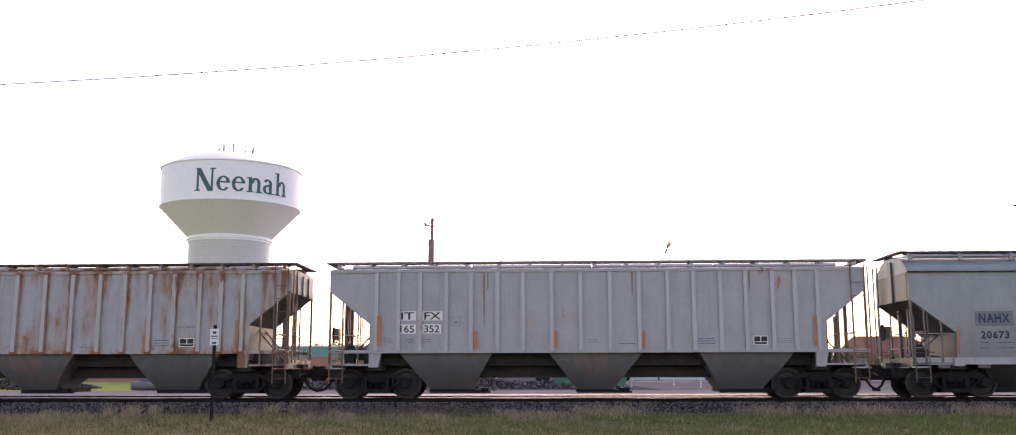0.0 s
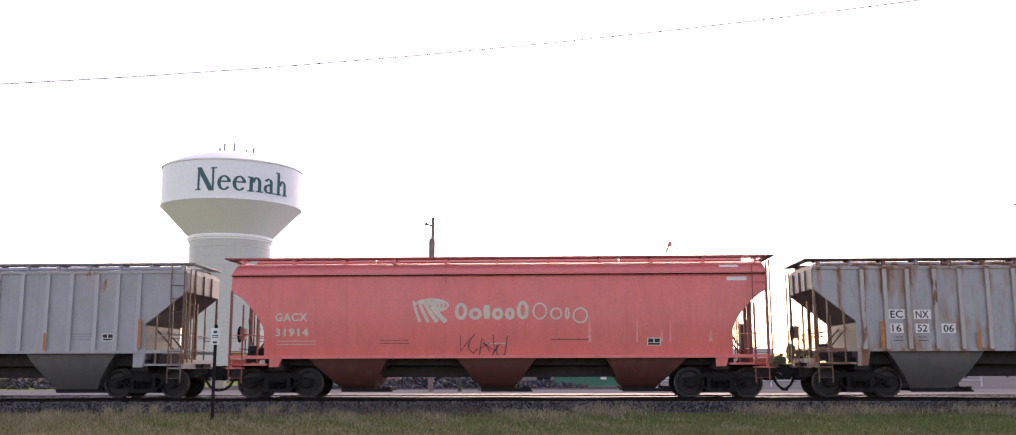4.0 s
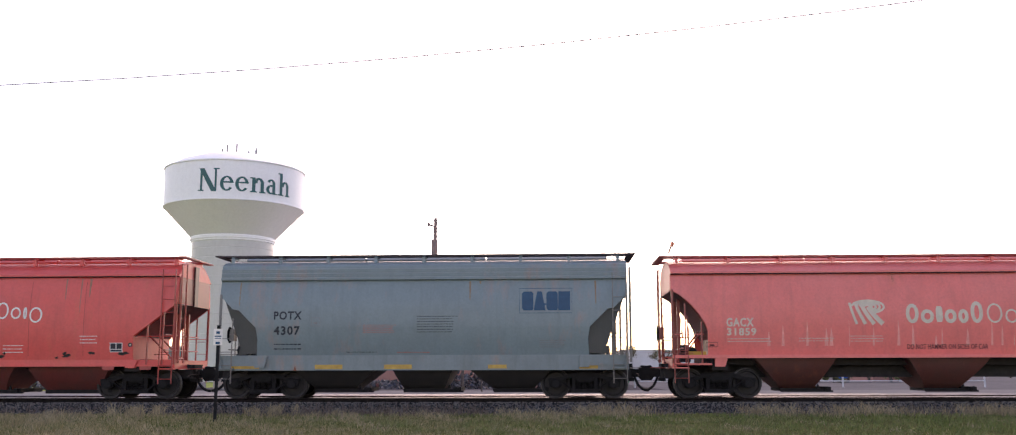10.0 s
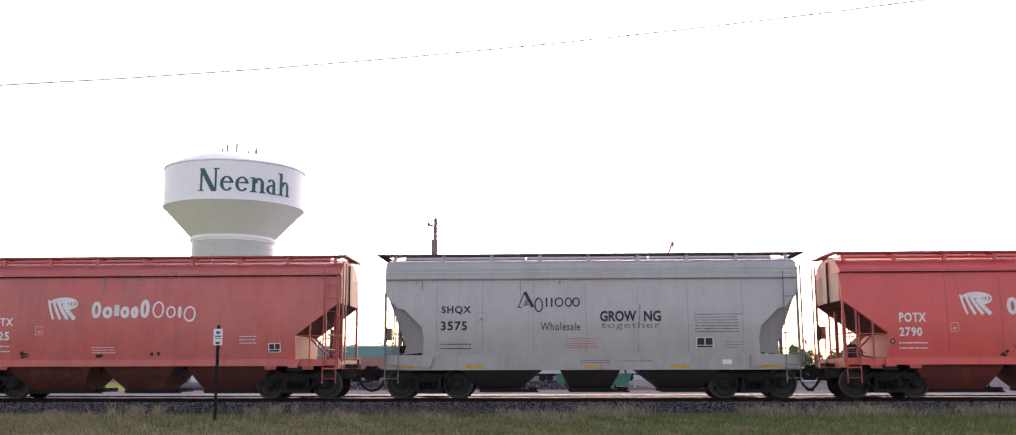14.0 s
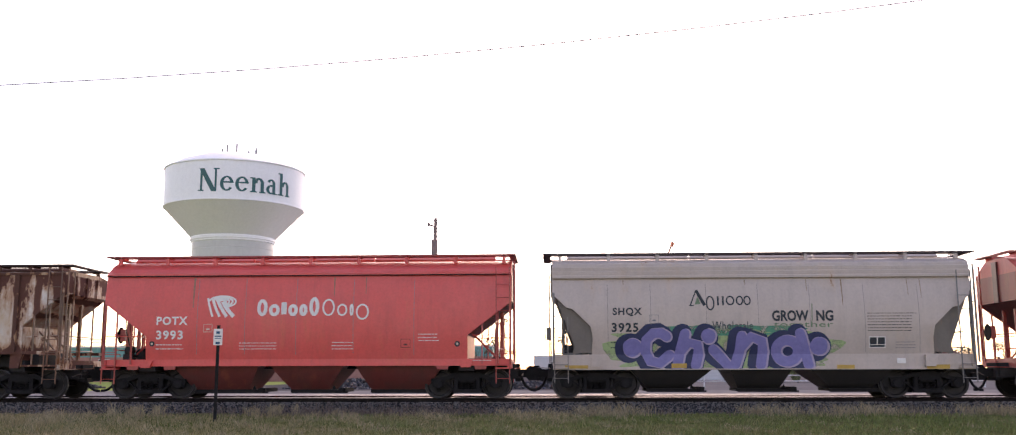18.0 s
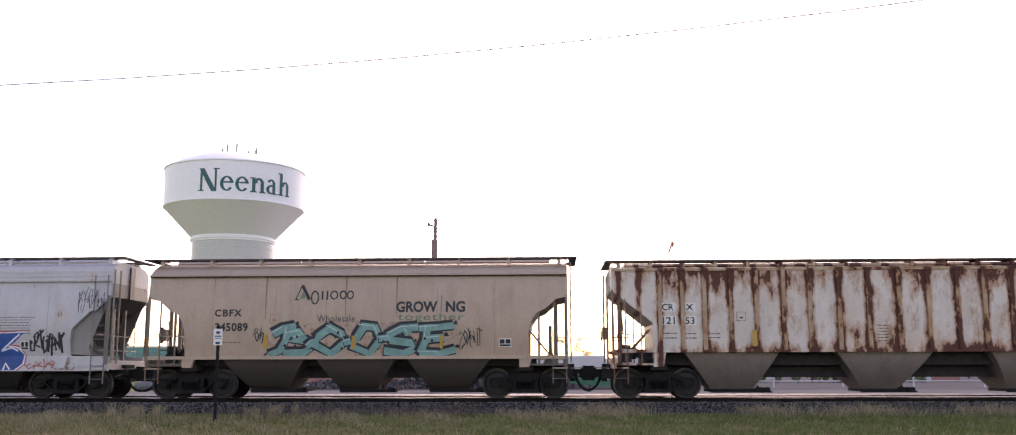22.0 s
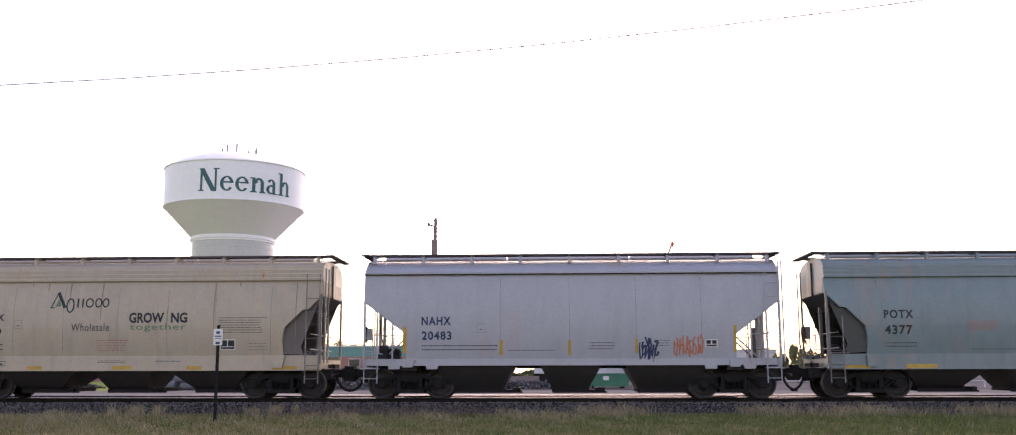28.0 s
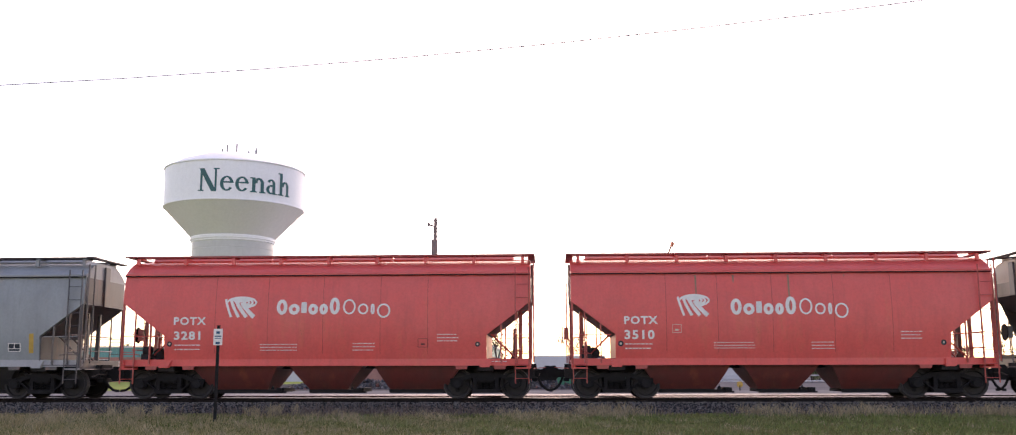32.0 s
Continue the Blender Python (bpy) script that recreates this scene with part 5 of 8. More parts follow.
def block_word(car, x0, x1, z0, z1):
    """Five sharp turquoise sprayed shapes with black edges, too wild to read."""
    rnd = random.Random(8)
    w, h = x1 - x0, z1 - z0
    edge = [(x0 + w * (0.5 + 0.54 * math.cos(a) * (1 + 0.03 * math.sin(9 * a))), z0 + h * max(0.0, 0.56 + 0.52 * math.sin(a) * (1 + 0.12 * math.sin(7 * a + 1)))) for a in (2 * math.pi * i / 60 for i in range(60))]
    put_on(car, "graffiti", flat(Geo(), edge), PINK, 0.003, "thin pink spray haze")
    pitch = w / 5.0
    for i, lines in enumerate(WILD_SHAPES):
        for wide, ink, lift, sx, sz, word in ((0.39, BLACK_INK, 0.005, -0.03, 0.02, "black edge of a sprayed shape"), (0.235, TURQUOISE, 0.0075, 0, 0, "turquoise sprayed shape"), (0.02, PALE_TEAL, 0.0095, -0.05, 0.05, "pale highlight stroke")):
            for n, line in enumerate(lines):
                pts = [(x0 + pitch * (i + 1.12 * a) + sx, z0 + 0.07 + (h - 0.14) * b + sz) for a, b in (line if ink is not PALE_TEAL else line[: max(2, len(line) // 2)])]
                g = strip(Geo(), pts, wide * (1 - 0.12 * (n % 2)))
                if ink is BLACK_INK:
                    (ax, az), (bx, bz) = pts[-2:]
                    flat(g, [(bx - 0.16, bz), (bx + (bx - ax) * 0.3, bz + (bz - az) * 0.3), (bx + 0.1, bz + 0.15)])
                g.v = [(x, y, max(z0 - 0.002, z)) for x, y, z in g.v]
                put_on(car, "graffiti", g, ink, lift + 0.004 * i + 0.0003 * n, word)
    for i in range(14):
        cx, cz = x0 + w * rnd.uniform(0.06, 0.94), z0 + h * rnd.uniform(0.2, 0.8)
        put_on(car, "graffiti", blob(Geo(), cx, cz, 0.04, 0.05, rnd, 0.1, 10), BLACK_INK, 0.029, "black dot")


def smear(car, x0, x1, z0, z1):
    """A red sprayed smear with pale rounded shapes on it."""
    rnd = random.Random(13)
    w, h = x1 - x0, z1 - z0
    g = Geo()
    for a, b, c, d in ((0.42, 0.6, 0.17, 0.22), (0.62, 0.6, 0.16, 0.24), (0.5, 0.3, 0.2, 0.2), (0.7, 0.35, 0.14, 0.16), (0.4, 0.78, 0.1, 0.1), (0.35, 0.4, 0.12, 0.1)):
        blob(g, x0 + w * a, z0 + h * b, w * c, h * d, rnd, 0.12)
    for p in ([(0.0, 0.26), (0.2, 0.36), (0.42, 0.4), (0.42, 0.28)], [(0.08, 0.62), (0.3, 0.76), (0.4, 0.66), (0.22, 0.6)], [(0.7, 0.7), (0.84, 0.82), (1.0, 0.74), (0.96, 0.66), (0.74, 0.56)],
              [(0.72, 0.44), (0.92, 0.26), (0.94, 0.2), (0.68, 0.26)], [(0.62, 0.75), (0.66, 1.02), (0.71, 0.76)], [(0.7, 0.72), (0.78, 0.95), (0.8, 0.7)], [(0.36, 0.8), (0.41, 0.9), (0.48, 0.78)], [(0.56, 0.76), (0.59, 0.92), (0.63, 0.76)]):
        flat(g, [(x0 + w * a, z0 + h * b) for a, b in p])
    put_on(car, "graffiti", g, SMEAR_RED, 0.004, "thin red sprayed smear")
    shapes = ([(0.28, 0.6), (0.33, 0.46), (0.4, 0.5), (0.52, 0.62), (0.5, 0.78), (0.36, 0.8), (0.3, 0.72)],
              [(0.46, 0.3), (0.5, 0.1), (0.58, 0.03), (0.62, 0.08), (0.62, 0.22), (0.56, 0.32)],
              [(0.58, 0.74), (0.73, 0.76), (0.75, 0.56), (0.68, 0.4), (0.6, 0.4), (0.56, 0.56)],
              [(0.59, 0.33), (0.66, 0.36), (0.79, 0.26), (0.74, 0.2), (0.63, 0.22)])
    for grow, ink, lift in ((0.045, BLACK_INK, 0.007), (0.0, GREY_PALE, 0.0105)):
        g = Geo()
        for p in shapes:
            cx, cz = sum(a for a, b in p) / len(p), sum(b for a, b in p) / len(p)
            flat(g, [(x0 + w * a + math.copysign(grow, a - cx), z0 + h * b + math.copysign(grow, b - cz)) for a, b in p])
        put_on(car, "graffiti", g, ink, lift, "pale rounded shapes" if grow == 0 else "black outline")
    g = Geo()
    for p in (((0.33, 0.46), (0.36, 0.6), (0.31, 0.73)), ((0.48, 0.26), (0.53, 0.2), (0.5, 0.12)), ((0.52, 0.3), (0.57, 0.18), (0.55, 0.06)), ((0.58, 0.66), (0.65, 0.62), (0.74, 0.67)), ((0.58, 0.6), (0.62, 0.54), (0.66, 0.58), (0.7, 0.54), (0.74, 0.58)),
              ((0.6, 0.48), (0.66, 0.45), (0.71, 0.48)), ((0.62, 0.28), (0.69, 0.29), (0.75, 0.25)), ((0.36, 0.2), (0.35, 0.4), (0.38, 0.5)), ((0.5, 0.62), (0.53, 0.5), (0.44, 0.42), (0.46, 0.32), (0.6, 0.3))):
        strip(g, [(x0 + w * a, z0 + h * b) for a, b in p], 0.03)
    put_on(car, "graffiti", g, BLACK_INK, 0.0135, "black inner strokes")


GREY_PALE = plain("pale_grey_spray_paint", (0.4, 0.41, 0.43), 0.5, 0, 0.12)


def red_bubbles(car, x0, x1, z0, z1):
    """Fat red rounded shapes with white and blue edges."""
    w, h = x1 - x0, z1 - z0
    shapes = ((0.16, 0.68, 0.13, 0.26), (0.14, 0.25, 0.12, 0.21), (0.24, 0.3, 0.11, 0.26), (0.26, 0.76, 0.1, 0.2), (0.46, 0.66, 0.13, 0.3), (0.5, 0.24, 0.13, 0.2), (0.4, 0.35, 0.07, 0.2),
              (0.72, 0.68, 0.12, 0.28), (0.82, 0.55, 0.12, 0.25), (0.78, 0.22, 0.11, 0.19), (0.92, 0.35, 0.07, 0.14))
    for grow, ink, lift, word in ((0.11, SPRAY_BLUE, 0.004, "blue outer edge"), (0.06, SPRAY_WHITE, 0.007, "white edge"), (0.0, SPRAY_RED, 0.01, "red rounded letters")):
        rnd = random.Random(6)
        g = Geo()
        for a, b, c, d in shapes:
            blob(g, x0 + w * a, z0 + h * b, w * c * 0.93 + grow, h * d * 0.93 + grow, rnd, 0.05)
        g.v = [(x, y, max(z0 - 0.02, z)) for x, y, z in g.v]
        put_on(car, "graffiti", g, ink, lift, word)
    g = Geo()
    for a in range(0, 180, 30):
        c, s = math.cos(radians(a)) * 0.17, math.sin(radians(a)) * 0.17
        strip(g, [(x0 + w * 0.51 - c, z0 + h * 0.68 - s), (x0 + w * 0.51 + c, z0 + h * 0.68 + s)], 0.03)
    for p in (((0.06, 0.45), (0.2, 0.5), (0.3, 0.42)), ((0.38, 0.3), (0.5, 0.42), (0.62, 0.36), (0.64, 0.12)), ((0.66, 0.55), (0.7, 0.36), (0.74, 0.5), (0.82, 0.4)), ((0.3, 0.85), (0.36, 0.6), (0.34, 0.4)), ((0.6, 0.85), (0.62, 0.6))):
        strip(g, [(x0 + w * a, z0 + h * b) for a, b in p], 0.05)
    put_on(car, "graffiti", g, SPRAY_WHITE, 0.013, "white inner strokes")


def blue_block(car, x0, x1, z0, z1):
    """A solid blue sprayed block with white strokes and a red edge."""
    w, h = x1 - x0, z1 - z0
    out = [(0.04, 0.02), (0.0, 0.5), (0.04, 0.8), (0.3, 0.86), (0.5, 0.92), (0.98, 0.97), (0.86, 0.72), (0.78, 0.62), (0.9, 0.58), (0.98, 0.4), (0.96, 0.18), (0.86, 0.02)]
    for grow, ink, lift, word in ((0.06, SPRAY_RED, 0.004, "red edge"), (0.025, SPRAY_WHITE, 0.007, "white edge"), (-0.02, SPRAY_BLUE, 0.01, "solid blue fill")):
        flat_pts = [(x0 + w * a + grow * (1 if a > 0.5 else -1), z0 + h * b + grow * (1 if b > 0.45 else -0.4)) for a, b in out]
        put_on(car, "graffiti", flat(Geo(), flat_pts), ink, lift, word)
    g = Geo()
    for p in (((0.28, 0.84), (0.24, 0.6), (0.2, 0.55)), ((0.4, 0.86), (0.33, 0.6), (0.3, 0.46), (0.38, 0.4), (0.42, 0.04)), ((0.5, 0.9), (0.44, 0.6), (0.5, 0.68), (0.58, 0.82)), ((0.44, 0.55), (0.5, 0.3), (0.58, 0.02)),
              ((0.55, 0.6), (0.62, 0.5), (0.66, 0.3), (0.6, 0.1)), ((0.92, 0.92), (0.76, 0.62), (0.7, 0.5)), ((0.7, 0.5), (0.82, 0.58), (0.9, 0.5)), ((0.14, 0.3), (0.28, 0.34), (0.24, 0.2), (0.3, 0.06)), ((0.72, 0.02), (0.75, 0.2), (0.8, 0.04))):
        strip(g, [(x0 + w * a, z0 + h * b) for a, b in p], 0.055)
    put_on(car, "graffiti", g, SPRAY_WHITE, 0.013, "white inner strokes")


# car by car: from and to along the car, from and to in height

c = CARS[-1]
marker(c, -4.57, -3.41, 2.27, 2.73, PATCH)
lettering(c, -4.46, -3.52, 2.37, 2.65, "NAHX", NAVY_INK)
lettering(c, -4.42, -3.56, 1.88, 2.12, "20673", BLACK_INK)
stencil(c, -4.44, -4.16, 1.72, 1.80, BLACK_INK, 1)
stencil(c, -3.96, -3.42, 1.72, 1.80, BLACK_INK, 1)
stencil(c, -4.45, -4.17, 1.56, 1.64, BLACK_INK, 1)
stencil(c, -3.97, -3.43, 1.56, 1.64, BLACK_INK, 1)
marker(c, -5.11, -5.06, 1.41, 2.28, ORANGE)

c = CARS[0]
panel_lettering(c, -6.16, -5.66, 2.51, 2.80, "IT")
panel_lettering(c, -5.42, -4.82, 2.51, 2.80, "FX")
panel_lettering(c, -6.18, -5.66, 2.10, 2.39, "165")
panel_lettering(c, -5.42, -4.86, 2.10, 2.39, "352")
outline_box(c, -4.52, -4.25, 2.36, 2.61, GREY_INK)
id_plate(c, 4.88, 5.33, 1.72, 2.00)
stencil(c, -6.66, -6.37, 1.80, 1.99, GREY_INK, 3)
stencil(c, -5.92, -5.68, 1.80, 1.96, BLACK_INK, 2)
stencil(c, -5.41, -5.14, 1.80, 1.96, BLACK_INK, 2)
stencil(c, 3.18, 3.69, 1.73, 1.95, BLUE_INK, 3)
stencil(c, 5.61, 6.10, 1.76, 1.94, GREY_INK, 3)
stencil(c, -0.23, 0.11, 1.78, 1.92, GREY_INK, 3)
stencil(c, 0.71, 1.22, 1.74, 1.80, BLACK_INK, 1)
marker(c, -6.86, -6.74, 1.74, 2.66, ORANGE)
marker(c, -3.80, -3.70, 1.63, 2.16, ORANGE)
marker(c, 1.43, 1.53, 1.62, 2.14, ORANGE)
marker(c, 6.74, 6.81, 1.66, 2.60, ORANGE)
marker(c, -1.30, -1.20, 1.63, 2.15, ORANGE)

c = CARS[1]
panel_lettering(c, -6.10, -5.64, 2.48, 2.77, "EC")
panel_lettering(c, -5.33, -4.85, 2.47, 2.76, "NX")
panel_lettering(c, -6.07, -5.71, 2.05, 2.34, "16")
panel_lettering(c, -5.30, -4.92, 2.05, 2.33, "52")
panel_lettering(c, -4.51, -4.12, 2.04, 2.33, "06")
id_plate(c, 4.89, 5.38, 1.71, 1.99)
stencil(c, -6.01, -5.70, 1.77, 1.97, BLACK_INK, 2)
stencil(c, -5.25, -4.95, 1.76, 1.97, BLACK_INK, 2)
stencil(c, 4.08, 4.58, 1.71, 1.95, BLUE_INK, 3)
stencil(c, 4.80, 5.42, 2.29, 2.39, BLUE_INK, 2)
marker(c, -6.42, -6.29, 1.58, 2.40, ORANGE)
marker(c, -3.52, -3.41, 1.56, 2.08, ORANGE)
marker(c, -1.33, -1.22, 1.55, 2.07, ORANGE)
marker(c, -0.14, -0.04, 1.53, 2.07, ORANGE)
marker(c, 3.74, 3.83, 1.53, 2.06, ORANGE)
marker(c, 6.71, 6.80, 1.54, 2.55, ORANGE)
stencil(c, 1.62, 2.23, 1.68, 1.74, BLUE_INK, 1)
stencil(c, -0.71, -0.21, 1.69, 1.75, BLUE_INK, 1)

c = CARS[2]
lettering(c, -7.01, -5.98, 2.48, 2.74, "GACX", CREAM_INK)
lettering(c, -7.00, -5.95, 2.01, 2.26, "31914", CREAM_INK)
swirl_logo(c, -2.63, -1.49, 2.44, 3.19, CREAM_INK)
wordmark(c, -1.30, 2.95, 2.38, 3.10, CREAM_INK)
scrawl(c, -1.18, 0.34, 1.34, 2.09, BLACK_INK, 9, 0.03, 21)
id_plate(c, 4.72, 5.13, 1.69, 1.93)
marker(c, 7.25, 7.87, 3.71, 3.83, WHITE_INK)
marker(c, 7.05, 7.62, 4.14, 4.21, WHITE_INK)
stencil(c, -6.94, -5.66, 1.70, 1.91, CREAM_INK, 2)
stencil(c, -3.64, -2.73, 1.73, 1.92, RED_DARK, 2)
stencil(c, -0.34, 0.28, 1.70, 1.83, CREAM_INK, 1)
stencil(c, 1.72, 2.96, 1.80, 1.96, RED_DARK, 1)
paint_runs(c, 2.53, 6.84, 1.80, 2.79, CREAM_INK, 5, 2)
marker(c, -8.49, -8.06, 1.34, 1.51, YELLOW)

c = CARS[4]
lettering(c, -6.79, -5.95, 2.28, 2.55, "GACX", CREAM_INK)
lettering(c, -6.78, -5.88, 2.00, 2.24, "31859", CREAM_INK)
swirl_logo(c, -3.01, -1.91, 2.34, 3.10, CREAM_INK)
wordmark(c, -1.29, 2.98, 2.22, 3.03, CREAM_INK)
lettering(c, -1.28, 1.16, 1.57, 1.72, "DO NOT HAMMER ON SIDES OF CAR", MAROON_INK)
scrawl(c, 4.28, 4.82, 1.80, 2.42, WHITE_INK, 8, 0.035, 4)
scrawl(c, 5.84, 6.88, 1.79, 2.41, WHITE_INK, 10, 0.035, 5)
id_plate(c, 5.44, 5.85, 1.62, 1.89)
paint_runs(c, -5.64, 2.99, 1.68, 2.56, WHITE_INK, 16, 3)
stencil(c, -6.76, -5.44, 1.79, 1.94, CREAM_INK, 2)
stencil(c, -4.58, -3.51, 1.79, 1.95, CREAM_INK, 2)
stencil(c, -3.00, -2.00, 1.78, 2.01, CREAM_INK, 3)
marker(c, -7.98, -7.43, 1.34, 1.52, YELLOW)
marker(c, 7.61, 8.38, 1.29, 1.45, YELLOW)
outline_box(c, -7.43, -7.07, 1.66, 1.80, MAROON_INK)

c = CARS[5]
lettering(c, -4.71, -3.82, 2.55, 2.82, "POTX", BLACK_INK)
lettering(c, -4.71, -3.87, 2.07, 2.35, "4307", BLACK_INK)
outline_box(c, -3.51, -3.23, 2.35, 2.61, GREY_INK)
stencil(c, -1.86, -0.76, 2.12, 2.40, RED_INK, 5)
stencil(c, -0.14, 1.14, 2.11, 2.68, BLACK_INK, 7)
block_logo(c, 3.17, 4.71, 2.81, 3.41, BLUE_INK)
outline_box(c, 3.09, 4.74, 2.73, 3.51, BLUE_INK)
stencil(c, -4.70, -3.79, 1.56, 1.85, BLACK_INK, 2)
stencil(c, -0.78, 0.32, 1.47, 1.56, RED_INK, 1)
stencil(c, -2.38, -1.38, 1.50, 1.56, BLACK_INK, 1)
marker(c, -6.06, -5.17, 1.01, 1.15, YELLOW)
marker(c, -3.39, -2.51, 1.00, 1.14, YELLOW)
marker(c, -1.19, -0.31, 1.00, 1.14, YELLOW)
marker(c, 2.09, 2.68, 1.01, 1.13, YELLOW)
marker(c, 4.95, 5.53, 1.00, 1.12, YELLOW)
stencil(c, 3.71, 4.59, 1.64, 1.90, GREY_INK, 4)

c = CARS[14]
lettering(c, -4.72, -3.82, 2.51, 2.78, "POTX", BLACK_INK)
lettering(c, -4.71, -3.87, 2.02, 2.31, "4377", BLACK_INK)
outline_box(c, -3.52, -3.32, 2.34, 2.59, GREY_INK)
stencil(c, -2.15, -1.22, 2.13, 2.44, RED_INK, 5)
stencil(c, -0.13, 1.20, 2.12, 2.68, BLACK_INK, 7)
block_logo(c, 3.22, 4.76, 2.80, 3.36, DARK_INK)
stencil(c, -4.70, -3.74, 1.61, 1.81, BLACK_INK, 2)
stencil(c, -0.13, 1.16, 1.53, 1.62, RED_INK, 1)
stencil(c, -2.07, -0.71, 1.54, 1.60, BLACK_INK, 1)
marker(c, -5.98, -5.17, 0.98, 1.10, YELLOW)
marker(c, -4.07, -3.14, 0.99, 1.12, YELLOW)
marker(c, -0.48, 0.25, 0.99, 1.11, YELLOW)
marker(c, 1.79, 2.51, 0.98, 1.10, YELLOW)
marker(c, 4.97, 5.48, 1.00, 1.10, YELLOW)

c = CARS[6]
lettering(c, -4.80, -3.98, 2.40, 2.69, "POTX", WHITE_INK)
lettering(c, -4.81, -4.12, 1.96, 2.24, "2790", WHITE_INK)
swirl_logo(c, -2.91, -1.93, 2.63, 3.32, WHITE_INK)
wordmark(c, -1.51, 2.20, 2.49, 3.21, WHITE_INK)
stencil(c, -4.82, -3.97, 1.52, 1.84, WHITE_INK, 2)
stencil(c, 3.41, 3.97, 1.79, 2.11, WHITE_INK, 3)
stencil(c, 0.90, 1.56, 1.50, 1.82, WHITE_INK, 3)
stencil(c, -1.40, -0.81, 1.57, 1.71, MAROON_INK, 2)
id_plate(c, 4.39, 4.80, 1.55, 1.85)
scuff(c, -1.77, -1.54, 1.37, 1.55)
scuff(c, 0.81, 1.10, 1.36, 1.54)
scuff(c, 2.58, 3.16, 1.36, 1.54)
scuff(c, 3.57, 3.83, 1.36, 1.53)
scuff(c, 4.68, 4.92, 1.35, 1.53)
outline_box(c, -3.24, -3.01, 2.11, 2.38, CREAM_INK)
rosette(c, -5.10, -4.94, 1.74, 1.88)
rosette(c, 4.98, 5.12, 1.71, 1.85)

c = CARS[8]
lettering(c, -4.87, -4.02, 2.39, 2.65, "POTX", WHITE_INK)
lettering(c, -4.88, -4.13, 1.93, 2.21, "2725", WHITE_INK)
swirl_logo(c, -2.92, -1.94, 2.60, 3.30, WHITE_INK)
wordmark(c, -1.48, 1.97, 2.50, 3.22, WHITE_INK)
stencil(c, -4.88, -4.09, 1.50, 1.82, WHITE_INK, 2)
outline_box(c, -3.27, -3.03, 2.11, 2.37, CREAM_INK)
scuff(c, -3.87, -3.65, 1.40, 1.53)
scuff(c, -3.60, -3.33, 1.40, 1.53)
scuff(c, -1.26, -1.03, 1.39, 1.53)
scuff(c, 0.49, 0.83, 1.38, 1.52)
rosette(c, -5.16, -5.01, 1.70, 1.84)
stencil(c, -1.43, -0.67, 1.49, 1.74, WHITE_INK, 3)
stencil(c, 3.35, 3.89, 1.77, 2.08, WHITE_INK, 3)
id_plate(c, 4.28, 4.67, 1.53, 1.82)

c = CARS[10]
lettering(c, -4.80, -3.80, 2.40, 2.67, "POTX", WHITE_INK)
lettering(c, -4.80, -3.94, 1.94, 2.23, "3993", WHITE_INK)
swirl_logo(c, -3.19, -2.24, 2.66, 3.34, WHITE_INK)
wordmark(c, -1.57, 2.07, 2.54, 3.27, WHITE_INK)
stencil(c, -4.81, -3.93, 1.58, 1.84, WHITE_INK, 2)
stencil(c, -2.12, -0.93, 1.59, 1.87, WHITE_INK, 3)
stencil(c, 0.85, 1.53, 1.58, 1.88, WHITE_INK, 3)
stencil(c, 3.59, 4.24, 1.83, 2.13, WHITE_INK, 3)
outline_box(c, -3.27, -3.00, 2.18, 2.42, CREAM_INK)
rosette(c, -5.02, -4.85, 1.74, 1.88)
rosette(c, 4.73, 4.91, 1.71, 1.85)
stencil(c, 4.95, 5.88, 1.21, 1.31, WHITE_INK, 1)
outline_box(c, 3.04, 3.33, 1.67, 1.93, MAROON_INK)

c = CARS[17]
lettering(c, -4.87, -3.82, 2.37, 2.62, "POTX", WHITE_INK)
lettering(c, -4.86, -3.93, 1.90, 2.19, "3510", WHITE_INK)
swirl_logo(c, -3.20, -2.19, 2.63, 3.30, WHITE_INK)
wordmark(c, -1.55, 2.12, 2.53, 3.21, WHITE_INK)
stencil(c, -4.84, -4.00, 1.55, 1.82, WHITE_INK, 2)
stencil(c, -2.10, -0.84, 1.58, 1.83, WHITE_INK, 3)
stencil(c, 0.90, 1.62, 1.55, 1.84, WHITE_INK, 3)
stencil(c, 3.63, 4.27, 1.85, 2.16, WHITE_INK, 3)
outline_box(c, -3.37, -3.10, 2.10, 2.35, CREAM_INK)
rosette(c, -5.07, -4.89, 1.70, 1.84)
rosette(c, 4.83, 5.00, 1.70, 1.85)

c = CARS[18]
lettering(c, -4.84, -3.80, 2.40, 2.65, "POTX", WHITE_INK)
lettering(c, -4.82, -3.97, 1.93, 2.20, "3281", WHITE_INK)
swirl_logo(c, -3.21, -2.18, 2.64, 3.30, WHITE_INK)
wordmark(c, -1.54, 2.15, 2.60, 3.25, WHITE_INK)
stencil(c, -4.80, -3.95, 1.56, 1.83, WHITE_INK, 2)
stencil(c, -2.05, -0.86, 1.55, 1.82, WHITE_INK, 3)
stencil(c, 0.91, 1.61, 1.54, 1.85, WHITE_INK, 3)
stencil(c, 3.59, 4.25, 1.82, 2.12, WHITE_INK, 3)
rosette(c, -5.05, -4.88, 1.73, 1.87)
rosette(c, 4.78, 4.94, 1.69, 1.84)
stencil(c, 4.96, 5.83, 1.19, 1.27, WHITE_INK, 1)
outline_box(c, 2.98, 3.29, 1.68, 1.94, MAROON_INK)

c = CARS[7]
